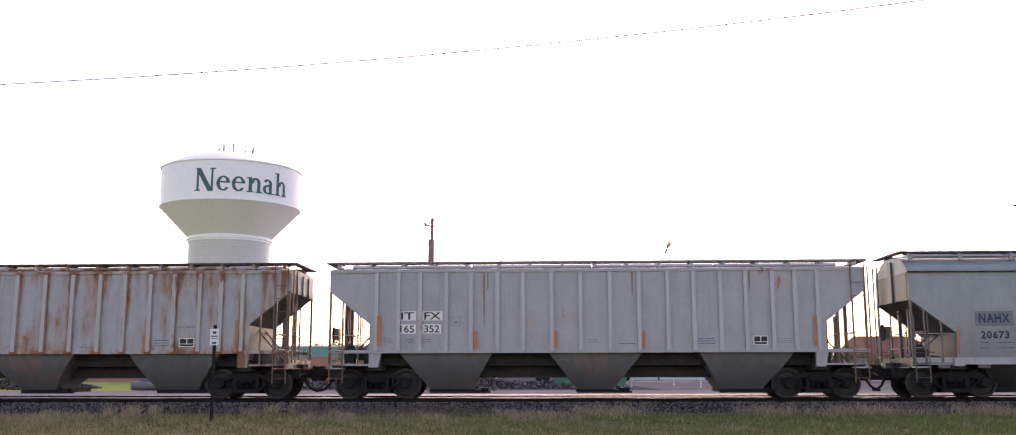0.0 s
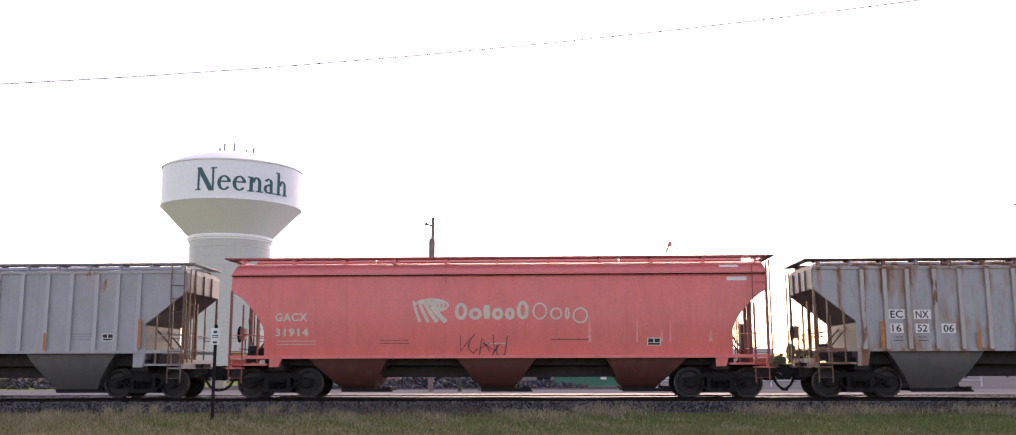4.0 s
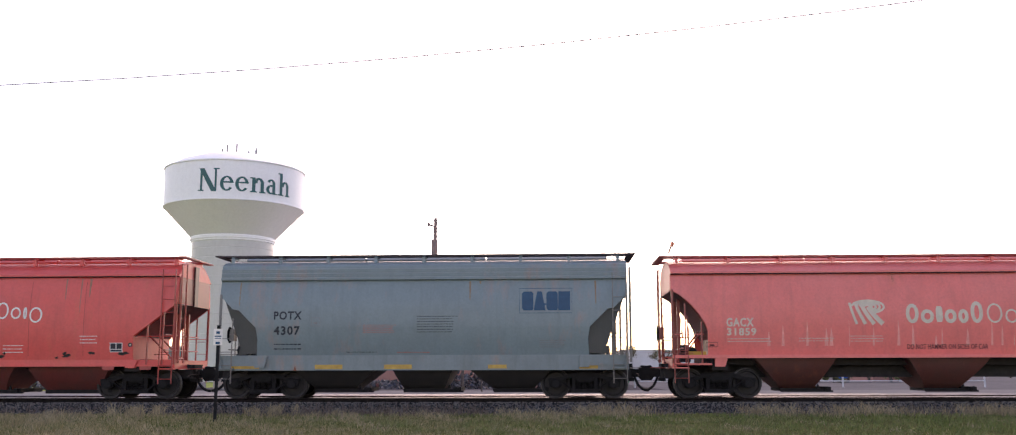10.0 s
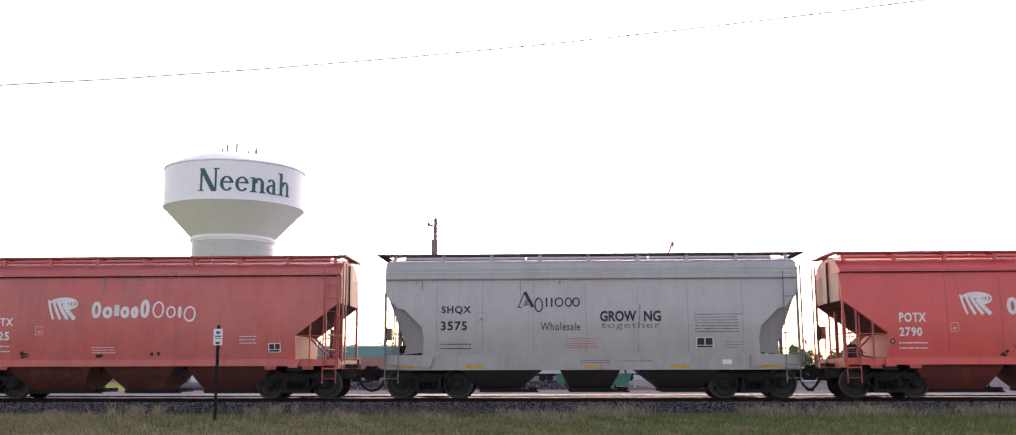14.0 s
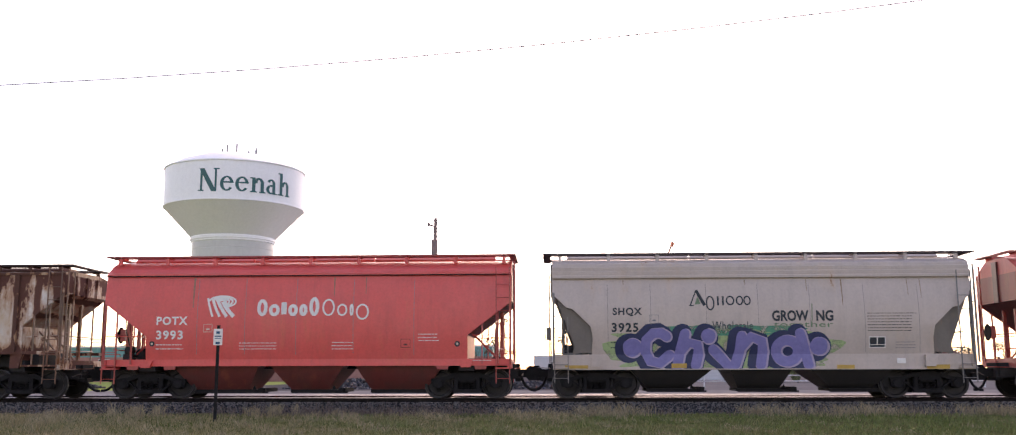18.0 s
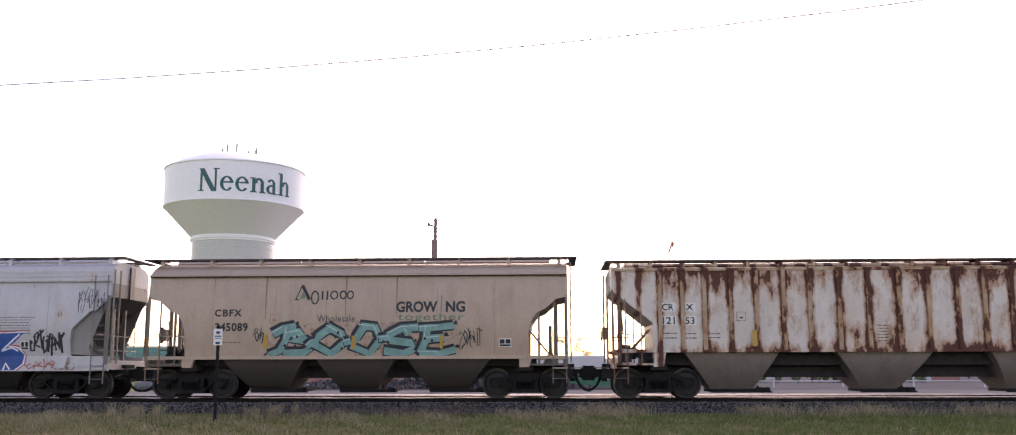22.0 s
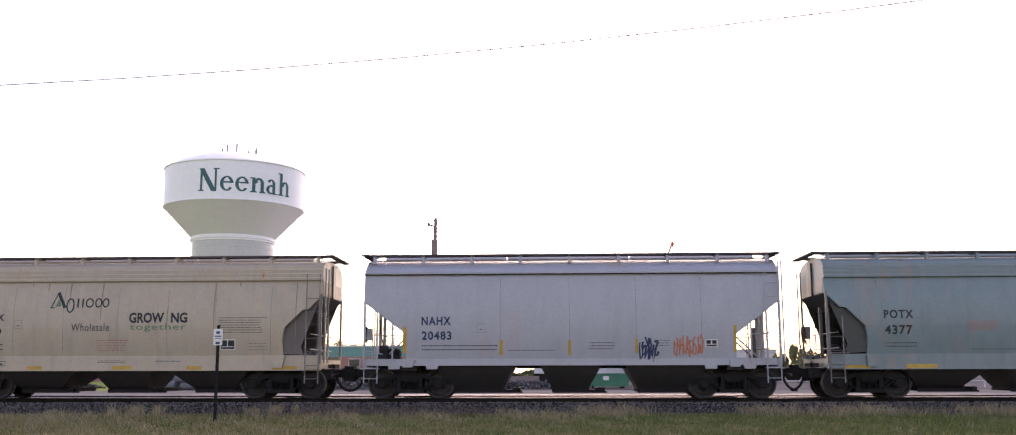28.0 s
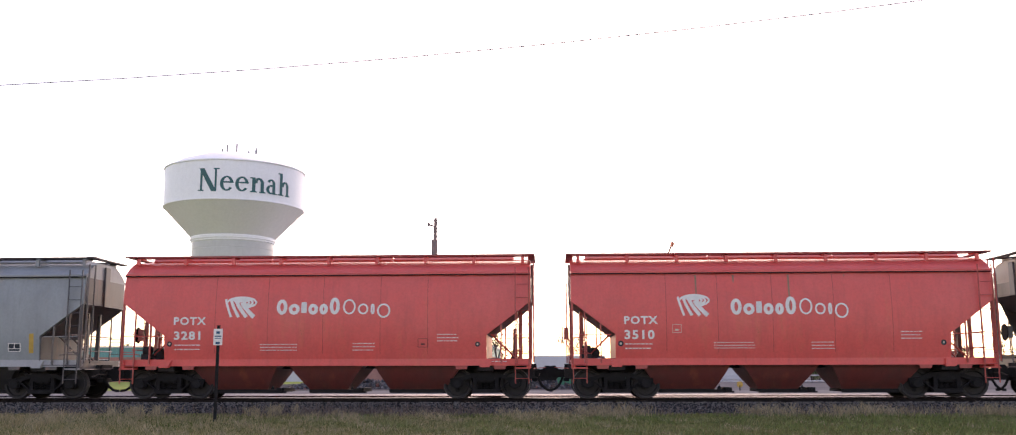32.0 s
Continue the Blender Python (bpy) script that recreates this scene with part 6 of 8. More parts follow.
lettering(c, -4.67, -3.73, 2.69, 2.96, "SHQX", BLACK_INK)
lettering(c, -4.69, -3.86, 2.19, 2.48, "3575", BLACK_INK)
outline_box(c, -3.55, -3.24, 2.46, 2.73, GREY_INK)
leaf_wordmark(c, -2.28, -0.29, 2.75, 3.40)
lettering(c, -1.55, -0.30, 2.18, 2.43, "Wholesale", SLATE_INK)
growing(c, 0.31, 2.21, 2.45, 2.79)
lettering(c, 0.34, 2.18, 2.19, 2.44, "together", GREEN_INK)
stencil(c, -0.73, 0.36, 1.61, 1.96, RED_INK, 5)
stencil(c, 3.26, 4.74, 2.08, 2.71, BLACK_INK, 7)
id_plate(c, 3.29, 3.82, 1.62, 1.96)
stencil(c, 4.19, 4.70, 1.59, 1.86, GREY_INK, 3)
stencil(c, -4.70, -3.74, 1.56, 1.83, BLACK_INK, 2)
marker(c, -6.18, -5.55, 1.02, 1.14, YELLOW)
marker(c, -3.93, -3.34, 1.01, 1.13, YELLOW)
marker(c, -0.20, 0.21, 1.00, 1.12, YELLOW)
marker(c, 2.46, 3.08, 1.00, 1.12, YELLOW)
marker(c, 5.21, 5.92, 0.99, 1.11, YELLOW)
stencil(c, -0.31, 0.62, 1.16, 1.29, BLUE_INK, 2)
stencil(c, 0.92, 1.95, 1.18, 1.28, BLUE_INK, 1)
marker(c, 4.09, 4.38, 1.13, 1.27, WHITE_INK)
outline_box(c, -5.25, -4.93, 1.16, 1.30, GREY_INK)

c = CARS[9]
lettering(c, -4.60, -3.69, 2.61, 2.88, "SHQX", BLACK_INK)
lettering(c, -4.64, -3.81, 2.12, 2.41, "3925", BLACK_INK)
outline_box(c, -3.45, -3.18, 2.39, 2.65, GREY_INK)
leaf_wordmark(c, -2.22, -0.28, 2.78, 3.42)
lettering(c, -1.52, -0.26, 2.19, 2.44, "Wholesale", SLATE_INK)
growing(c, 0.33, 2.21, 2.44, 2.78)
lettering(c, 0.37, 2.19, 2.20, 2.43, "together", GREEN_INK)
stencil(c, 3.25, 4.74, 2.09, 2.72, BLACK_INK, 7)
id_plate(c, 3.27, 3.78, 1.62, 1.96)
stencil(c, 4.09, 4.68, 1.57, 1.83, GREY_INK, 3)
stencil(c, -4.67, -3.76, 1.56, 1.88, BLACK_INK, 2)
marker(c, 4.11, 4.37, 1.14, 1.30, WHITE_INK)
marker(c, -6.11, -5.39, 1.00, 1.12, YELLOW)
marker(c, 2.27, 2.81, 0.98, 1.10, YELLOW)
marker(c, 5.00, 5.69, 0.97, 1.10, YELLOW)
bubble_word(c, -4.06, 1.90, 1.00, 2.29)
marker(c, -2.80, -2.33, 1.01, 1.15, YELLOW)

c = CARS[16]
lettering(c, -4.70, -3.80, 2.51, 2.78, "SHQX", BLACK_INK)
lettering(c, -4.70, -3.87, 2.07, 2.33, "3879", BLACK_INK)
outline_box(c, -3.46, -3.22, 2.31, 2.57, GREY_INK)
leaf_wordmark(c, -2.33, -0.38, 2.80, 3.46)
lettering(c, -1.60, -0.36, 2.22, 2.46, "Wholesale", SLATE_INK)
growing(c, 0.28, 2.17, 2.47, 2.80)
lettering(c, 0.31, 2.14, 2.19, 2.45, "together", GREEN_INK)
stencil(c, -0.75, 0.28, 1.57, 1.96, RED_INK, 5)
stencil(c, 3.20, 4.74, 2.12, 2.66, BLACK_INK, 7)
id_plate(c, 3.23, 3.73, 1.62, 1.94)
stencil(c, 4.17, 4.75, 1.56, 1.86, GREY_INK, 3)
stencil(c, -4.70, -3.83, 1.57, 1.87, BLACK_INK, 2)
marker(c, -4.60, -4.28, 1.13, 1.27, WHITE_INK)
outline_box(c, -4.04, -3.74, 1.13, 1.27, BLACK_INK)
marker(c, -6.06, -5.35, 1.01, 1.13, YELLOW)
marker(c, -3.03, -2.53, 1.00, 1.12, YELLOW)
marker(c, -0.23, 0.37, 1.00, 1.12, YELLOW)
marker(c, 2.16, 2.65, 0.99, 1.11, YELLOW)
marker(c, 4.92, 5.70, 0.99, 1.11, YELLOW)
stencil(c, 1.17, 1.96, 1.21, 1.31, BLUE_INK, 1)
stencil(c, -0.72, 0.17, 1.20, 1.30, BLACK_INK, 2)

c = CARS[3]
panel_lettering(c, -6.80, -6.54, 2.32, 2.60, "IT")
panel_lettering(c, -6.13, -5.70, 2.32, 2.60, "FX")
panel_lettering(c, -6.78, -6.46, 1.84, 2.12, "16")
panel_lettering(c, -6.09, -5.73, 1.84, 2.12, "55")
panel_lettering(c, -5.34, -4.96, 1.84, 2.12, "74")
outline_box(c, -5.29, -5.01, 2.32, 2.60, GREY_INK)
marker(c, -7.04, -6.96, 1.63, 2.60, ORANGE)
marker(c, -3.91, -3.83, 1.60, 2.13, ORANGE)
marker(c, -1.30, -1.24, 1.59, 2.12, ORANGE)
stencil(c, -4.61, -4.17, 1.79, 2.07, GREY_INK, 3)
stencil(c, -3.70, -3.24, 1.79, 2.07, GREY_INK, 3)

c = CARS[3]
marker(c, 1.34, 1.44, 1.59, 2.14, ORANGE)
marker(c, 3.88, 3.97, 1.58, 2.13, ORANGE)
marker(c, 6.93, 7.03, 1.65, 2.58, ORANGE)
id_plate(c, 5.73, 6.11, 1.88, 2.12)
stencil(c, 4.79, 5.43, 1.90, 2.14, GREY_INK, 3)

c = CARS[11]
panel_lettering(c, -6.87, -6.43, 2.76, 3.03, "CR")
panel_lettering(c, -6.19, -5.81, 2.76, 3.02, "IX")
panel_lettering(c, -6.86, -6.40, 2.33, 2.62, "121")
panel_lettering(c, -6.16, -5.79, 2.33, 2.61, "53")
outline_box(c, -4.52, -4.25, 2.46, 2.73, BLACK_INK)
stencil(c, -6.83, -6.40, 1.86, 2.15, BLACK_INK, 2)
stencil(c, -6.13, -5.78, 1.86, 2.13, BLACK_INK, 2)
stencil(c, -5.44, -4.99, 1.88, 2.12, BLACK_INK, 2)
stencil(c, -0.23, 0.14, 1.78, 2.35, BLACK_INK, 6)
id_plate(c, 5.61, 6.03, 1.76, 2.10)
marker(c, -4.09, -3.94, 1.67, 2.16, YELLOW)

c = CARS[12]
lettering(c, -4.52, -3.64, 2.66, 2.89, "CBFX", BLACK_INK)
lettering(c, -4.50, -3.44, 2.19, 2.46, "345089", BLACK_INK)
leaf_wordmark(c, -1.97, -0.05, 3.03, 3.65)
lettering(c, -1.23, -0.02, 2.48, 2.69, "Wholesale", SLATE_INK)
growing(c, 1.29, 3.48, 2.77, 3.12)
lettering(c, 1.34, 3.45, 2.45, 2.74, "together", GREEN_INK)
block_word(c, -2.69, 3.05, 1.35, 2.43)
marker(c, -2.92, -2.80, 1.65, 2.09, YELLOW)
marker(c, -0.11, 0.00, 1.64, 2.04, YELLOW)
marker(c, 2.68, 2.78, 1.63, 2.07, YELLOW)
id_plate(c, 4.54, 4.93, 1.68, 1.94)
scrawl(c, 3.28, 4.01, 1.57, 2.31, BLACK_INK, 12, 0.03, 8)
scrawl(c, -3.24, -2.94, 1.79, 2.33, BLACK_INK, 7, 0.03, 9)
outline_box(c, -2.73, -2.45, 2.45, 2.72, RED_INK)
stencil(c, -4.50, -3.61, 1.81, 1.87, BLACK_INK, 1)

c = CARS[13]
lettering(c, -5.91, -5.04, 2.57, 2.82, "SHPX", BLACK_INK)
lettering(c, -5.87, -4.64, 2.10, 2.37, "454696", BLACK_INK)
outline_box(c, -4.19, -3.95, 2.38, 2.67, GREY_INK)
scrawl(c, -7.09, -6.08, 1.99, 3.31, BLACK_INK, 16, 0.022, 31)
scrawl(c, 6.67, 7.59, 2.77, 3.62, BLACK_INK, 16, 0.024, 32)
scrawl(c, 5.20, 6.32, 1.39, 2.30, BLACK_INK, 16, 0.07, 33)
scrawl(c, -1.46, -0.75, 1.03, 1.63, GREY_INK, 10, 0.035, 34)
smear(c, -5.67, -2.34, 0.96, 2.45)
red_bubbles(c, -0.61, 2.14, 0.97, 2.13)
blue_block(c, 2.38, 5.08, 0.96, 2.24)
scrawl(c, 5.04, 6.67, 0.96, 1.36, RED_INK, 14, 0.04, 35)
stencil(c, 4.11, 5.33, 2.11, 2.71, BLACK_INK, 7)
id_plate(c, 4.88, 5.16, 1.63, 1.91)
marker(c, -2.44, -2.05, 1.47, 1.74, GREY_INK)
stencil(c, -5.92, -5.01, 1.54, 1.83, BLACK_INK, 2)
stencil(c, -3.77, -2.58, 1.10, 1.24, BLACK_INK, 1)
marker(c, -5.30, -5.06, 1.10, 1.24, WHITE_INK)
seam(c, -6.08, -6.07, 1.09, 2.39, SEAM_INK)
seam(c, -0.59, -0.65, 1.07, 3.17, SEAM_INK)
seam(c, 2.34, 2.24, 1.07, 3.36, SEAM_INK)
seam(c, 4.06, 3.93, 1.06, 3.55, SEAM_INK)
seam(c, 5.73, 5.59, 1.06, 3.34, SEAM_INK)

c = CARS[15]
lettering(c, -4.68, -3.75, 2.36, 2.63, "NAHX", NAVY_INK)
lettering(c, -4.67, -3.73, 1.90, 2.17, "20483", NAVY_INK)
outline_box(c, -2.93, -2.67, 2.12, 2.40, GREY_INK)
marker(c, -2.22, -2.12, 1.43, 1.89, YELLOW)
marker(c, -0.07, 0.02, 1.42, 1.89, YELLOW)
marker(c, 2.01, 2.10, 1.48, 1.92, YELLOW)
marker(c, 5.06, 5.15, 1.51, 2.33, YELLOW)
marker(c, -5.27, -5.15, 1.50, 2.31, YELLOW)
stencil(c, -4.67, -2.24, 1.53, 1.78, BLACK_INK, 2)
stencil(c, -1.94, -0.42, 1.53, 1.61, BLACK_INK, 1)
stencil(c, 0.59, 1.36, 1.56, 1.84, BLACK_INK, 3)
stencil(c, 2.71, 3.10, 1.67, 1.90, BLACK_INK, 3)
scrawl(c, 2.13, 2.73, 1.24, 2.00, NAVY_INK, 12, 0.06, 41)
scrawl(c, 3.21, 4.11, 1.35, 2.11, TAG_ORANGE, 18, 0.05, 42)
id_plate(c, 4.19, 4.56, 1.65, 1.89)

c = CARS[19]
id_plate(c, 4.13, 4.54, 1.58, 1.85)
marker(c, 4.81, 4.96, 1.53, 2.15, YELLOW)

c = CARS[16]
seam(c, -4.84, -4.83, 1.49, 3.62, SEAM_INK)
seam(c, -3.51, -3.51, 1.49, 3.61, SEAM_INK)
seam(c, -1.88, -1.90, 1.48, 3.60, SEAM_INK)
seam(c, -0.10, -0.14, 1.48, 3.59, SEAM_INK)
seam(c, 1.51, 1.46, 1.47, 3.58, SEAM_INK)
seam(c, 3.06, 2.99, 1.47, 3.57, SEAM_INK)
seam(c, 4.85, 4.76, 1.46, 3.56, SEAM_INK)

c = CARS[7]
seam(c, -4.83, -4.70, 1.52, 3.68, SEAM_INK)
seam(c, -3.38, -3.26, 1.52, 3.68, SEAM_INK)
seam(c, -1.78, -1.68, 1.51, 3.67, SEAM_INK)
seam(c, -0.13, -0.05, 1.51, 3.66, SEAM_INK)
seam(c, 1.49, 1.55, 1.50, 3.65, SEAM_INK)
seam(c, 3.04, 3.09, 1.50, 3.64, SEAM_INK)
seam(c, 4.73, 4.76, 1.49, 3.63, SEAM_INK)

c = CARS[9]
seam(c, -4.76, -4.70, 1.50, 3.64, SEAM_INK)
seam(c, -3.42, -3.37, 1.50, 3.63, SEAM_INK)
seam(c, -1.69, -1.66, 1.49, 3.62, SEAM_INK)
seam(c, -0.09, -0.08, 1.49, 3.61, SEAM_INK)
seam(c, 1.50, 1.49, 1.48, 3.61, SEAM_INK)
seam(c, 3.17, 3.14, 1.48, 3.60, SEAM_INK)
seam(c, 4.82, 4.78, 1.47, 3.59, SEAM_INK)

c = CARS[12]
seam(c, -4.58, -4.56, 1.49, 3.62, SEAM_INK)
seam(c, -2.58, -2.58, 1.49, 3.61, SEAM_INK)
seam(c, -0.95, -0.97, 1.48, 3.60, SEAM_INK)
seam(c, 0.83, 0.80, 1.48, 3.59, SEAM_INK)
seam(c, 2.59, 2.54, 1.47, 3.58, SEAM_INK)
seam(c, 4.39, 4.32, 1.47, 3.57, SEAM_INK)

c = CARS[10]
seam(c, -3.50, -3.47, 1.47, 3.87, SEAM_INK)
seam(c, -1.96, -1.94, 1.47, 3.87, SEAM_INK)
seam(c, -0.32, -0.33, 1.46, 3.85, SEAM_INK)
seam(c, 1.51, 1.48, 1.46, 3.84, SEAM_INK)
seam(c, 3.44, 3.38, 1.45, 3.83, SEAM_INK)

c = CARS[17]
seam(c, -3.56, -3.38, 1.51, 3.95, SEAM_INK)
seam(c, -1.96, -1.81, 1.50, 3.94, SEAM_INK)
seam(c, -0.27, -0.14, 1.50, 3.93, SEAM_INK)
seam(c, 1.62, 1.72, 1.49, 3.91, SEAM_INK)
seam(c, 3.39, 3.48, 1.49, 3.90, SEAM_INK)

c = CARS[18]
seam(c, -3.52, -3.39, 1.50, 3.93, SEAM_INK)
seam(c, -1.83, -1.73, 1.49, 3.91, SEAM_INK)
seam(c, -0.06, 0.03, 1.49, 3.90, SEAM_INK)
seam(c, 1.77, 1.84, 1.48, 3.89, SEAM_INK)
seam(c, 3.27, 3.31, 1.48, 3.88, SEAM_INK)

c = CARS[15]
seam(c, -2.20, -2.18, 1.47, 3.87, SEAM_INK)
seam(c, -0.03, -0.04, 1.46, 3.85, SEAM_INK)
seam(c, 2.05, 2.02, 1.46, 3.84, SEAM_INK)
seam(c, 4.07, 4.01, 1.45, 3.83, SEAM_INK)

c = CARS[6]
seam(c, -3.34, -3.39, 1.46, 3.84, SEAM_INK)
seam(c, -1.69, -1.75, 1.45, 3.82, SEAM_INK)
seam(c, 0.02, -0.06, 1.45, 3.81, SEAM_INK)
seam(c, 1.72, 1.61, 1.44, 3.80, SEAM_INK)
seam(c, 3.51, 3.38, 1.44, 3.79, SEAM_INK)

for n, x0, x1, z0, z1, count in ((16, -6.2, 6.2, 1.6, 3.75, 7), (13, -7.4, 7.4, 3.1, 3.75, 5), (12, -6.4, 6.4, 1.6, 3.9, 4), (9, -6.2, 6.2, 2.4, 3.75, 6), (0, -7.0, 7.0, 2.2, 4.0, 6), (14, -6.2, 6.2, 3.2, 3.75, 3), (6, -6.2, 6.2, 2.4, 3.9, 5), (8, -6.2, 6.2, 2.0, 3.9, 7), (10, -6.2, 6.2, 2.6, 3.9, 3), (17, -6.2, 6.2, 2.6, 3.9, 4), (5, -6.2, 6.2, 2.9, 3.75, 4), (7, -6.2, 6.2, 2.6, 3.75, 5)):
    rust_runs(CARS[n], x0, x1, z0, z1, count, n)

# ---- the water tower ----
TOWER_WHITE = paint("white_tank_paint", (0.9, 0.905, 0.905), 0.0, 0.06, 0.1, 0.06)
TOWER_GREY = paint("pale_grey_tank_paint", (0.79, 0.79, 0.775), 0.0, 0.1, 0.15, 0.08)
TOWER_CONCRETE = paint("grey_pedestal_concrete", (0.56, 0.56, 0.53), 0.0, 0.15, 0.2, 0.15)
ANTENNA_GREY = plain("weathered_antenna_metal", (0.3, 0.3, 0.31), 0.6, 0, 0.2)
TOWER_GREEN = plain("dark_green_lettering", (0.03, 0.12, 0.12), 0.6, 0, 0.15)
TX, TY, TR = -49.4, 150.0, 10.55
tower = thing("water_tower", "white and grey water tower with green town name", "water tower", at=(TX, TY, 0.3))
tz = -0.3
part("tank_wall", Geo().lathe([(TR, 26.7 + tz), (TR + 0.14, 26.75 + tz), (TR + 0.14, 26.9 + tz), (TR + 0.05, 26.95 + tz), (TR + 0.05, 32.55 + tz)], 72), TOWER_WHITE, tower, "white painted tank band", True)
part("rim", Geo().lathe([(TR + 0.05, 32.55 + tz), (TR + 0.2, 32.6 + tz), (TR + 0.2, 32.78 + tz), (TR - 0.2, 32.85 + tz)], 72), TOWER_WHITE, tower, "", True)
part("tank_roof", Geo().lathe([(TR - 0.2, 32.85 + tz), (9.0, 33.75 + tz), (6.0, 34.85 + tz), (3.0, 35.5 + tz), (0.6, 35.75 + tz), (0.0, 35.75 + tz)], 72), TOWER_WHITE, tower, "shallow domed roof", True)
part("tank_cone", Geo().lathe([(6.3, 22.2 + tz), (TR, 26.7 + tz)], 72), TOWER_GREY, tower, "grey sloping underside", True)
part("collar", Geo().lathe([(6.1, 21.4 + tz), (6.3, 21.45 + tz), (6.3, 21.7 + tz), (6.48, 21.75 + tz), (6.48, 22.15 + tz), (6.2, 22.3 + tz)], 72), TOWER_WHITE, tower, "white ring under the tank", True)
ped = Geo().lathe([q for i in range(15) for q in ((6.1, i * 1.43), (6.15, i * 1.43 + 0.04), (6.15, i * 1.43 + 1.38), (6.1, i * 1.43 + 1.42))], 72)
part("pedestal", ped, TOWER_CONCRETE, tower, "grey concrete pedestal with form joints", True)
for dx, dy, h in ((-2.0, -1, 1.7), (-0.9, -2, 2.1), (0.6, -2, 2.2), (2.2, -1, 1.3), (3.0, 0, 1.6), (3.4, -1, 1.7), (-2.8, 0, 0.7), (-1.4, -2, 0.6)):
    part("antenna", Geo().tube([(dx, dy, 34.4 + tz), (dx, dy, 34.8 + h + tz)], 0.15, 6).box(dx - 0.12, dx + 0.12, dy - 0.1, dy + 0.1, 34.3 + tz, 34.75 + tz), ANTENNA_GREY, tower, "thin antenna rod")


def serif_word(word, h):
    """Letters with serifs, as polygons in a plane; h is the capital height."""
    polys, x = [], 0.0
    xh, T, t, sf = 0.66 * h, 0.155 * h, 0.065 * h, 0.055 * h

    def rect(a, b, c, d):
        n = 4
        polys.append([(a + (b - a) * i / n, c) for i in range(n + 1)] + [(b - (b - a) * i / n, d) for i in range(n + 1)])

    def bow(cx, cz, rx, rz, wx, wz, a0, a1):
        n = 20
        for i in range(n):
            p, q = (radians(a0 + (a1 - a0) * k / n) for k in (i, i + 1))
            polys.append([(cx + rx * math.cos(p), cz + rz * math.sin(p)), (cx + rx * math.cos(q), cz + rz * math.sin(q)),
                          (cx + (rx - wx) * math.cos(q), cz + (rz - wz) * math.sin(q)), (cx + (rx - wx) * math.cos(p), cz + (rz - wz) * math.sin(p))])
    for ch in word:
        if ch == "N":
            w = 0.95 * h
            rect(x + 0.08 * h, x + 0.1 * h + 1.3 * t, 0, h)
            rect(x + w - 0.12 * h - 1.1 * t, x + w - 0.1 * h, 0, h)
            n = 8
            for i in range(n):
                u, v = i / n, (i + 1) / n
                row = [(x + 0.02 * h + (w - 0.12 * h - 1.5 * T) * q, h - 1.02 * h * q) for q in (u, v)]
                polys.append([row[0], (row[0][0] + 1.55 * T, row[0][1]), (row[1][0] + 1.55 * T, row[1][1]), row[1]])
            for a in (x - 0.02 * h, x + w - 0.26 * h):
                rect(a, a + 0.28 * h, 0 if a < x + 0.1 else h - sf, sf if a < x + 0.1 else h)
            x += w + 0.05 * h
        elif ch == "e":
            w = 0.6 * h
            bow(x + w / 2, xh / 2, w / 2, xh / 2, T, t, 20, 325)
            rect(x + T * 0.8, x + w - 0.01 * h, xh * 0.54, xh * 0.54 + t)
            polys.append([(x + w, xh * 0.54), (x + w - T, xh * 0.54), (x + w - T - 0.02 * h, xh * 0.72), (x + w - 0.03 * h, xh * 0.72)])
            x += w + 0.07 * h
        elif ch in "nh":
            w, top = 0.7 * h, h if ch == "h" else xh
            rect(x + 0.08 * h, x + 0.08 * h + T, 0, top)
            rect(x - 0.01 * h, x + 0.08 * h + T, top - sf, top)
            bow(x + 0.4 * h, xh * 0.62, 0.23 * h, xh * 0.38, T, t * 1.4, 0, 180)
            rect(x + 0.63 * h - T, x + 0.63 * h, 0, xh * 0.62)
            rect(x - 0.01 * h, x + 0.31 * h, 0, sf)
            rect(x + 0.41 * h, x + 0.72 * h, 0, sf)
            x += w + 0.05 * h
        elif ch == "a":
            w = 0.6 * h
            bow(x + 0.24 * h, xh * 0.3, 0.24 * h, xh * 0.3, T, t, 60, 300)
            bow(x + 0.25 * h, xh * 0.7, 0.22 * h, xh * 0.3, T, t, 0, 160)
            rect(x + 0.47 * h - T, x + 0.47 * h, 0, xh * 0.72)
            rect(x + 0.2 * h, x + 0.4 * h, xh * 0.53, xh * 0.53 + t)
            rect(x + 0.36 * h, x + 0.58 * h, 0, sf)
            x += w + 0.04 * h
    return polys, x


polys, wide = serif_word("Neenah", 3.4)
facing = math.atan2(-TY, -TX)
a0, a1 = radians(-29.6), radians(48.6)
g = Geo()
for i, p in enumerate(polys):
    lift = 0.1 + 0.004 * (i % 5)
    ring_pts = []
    for x, z in p:
        a = facing + a0 + (a1 - a0) * x / wide
        ring_pts.append(((TR + lift) * math.cos(a), (TR + lift) * math.sin(a), 27.95 + tz + z))
    g.add(ring_pts, [tuple(range(len(p)))])
part("lettering", g, TOWER_GREEN, tower, "dark green serif lettering")

# ---- overhead wire, poles, sign ----
WIRE = plain("grey_cable", (0.2, 0.2, 0.21), 0.6, 0, 0.2)
pts = []
for i in range(25):
    u = i / 24
    pts.append((-45 + 90 * u, 25.0, 9.767 + 7.850 * u - 3.552 * 4 * u * (1 - u)))
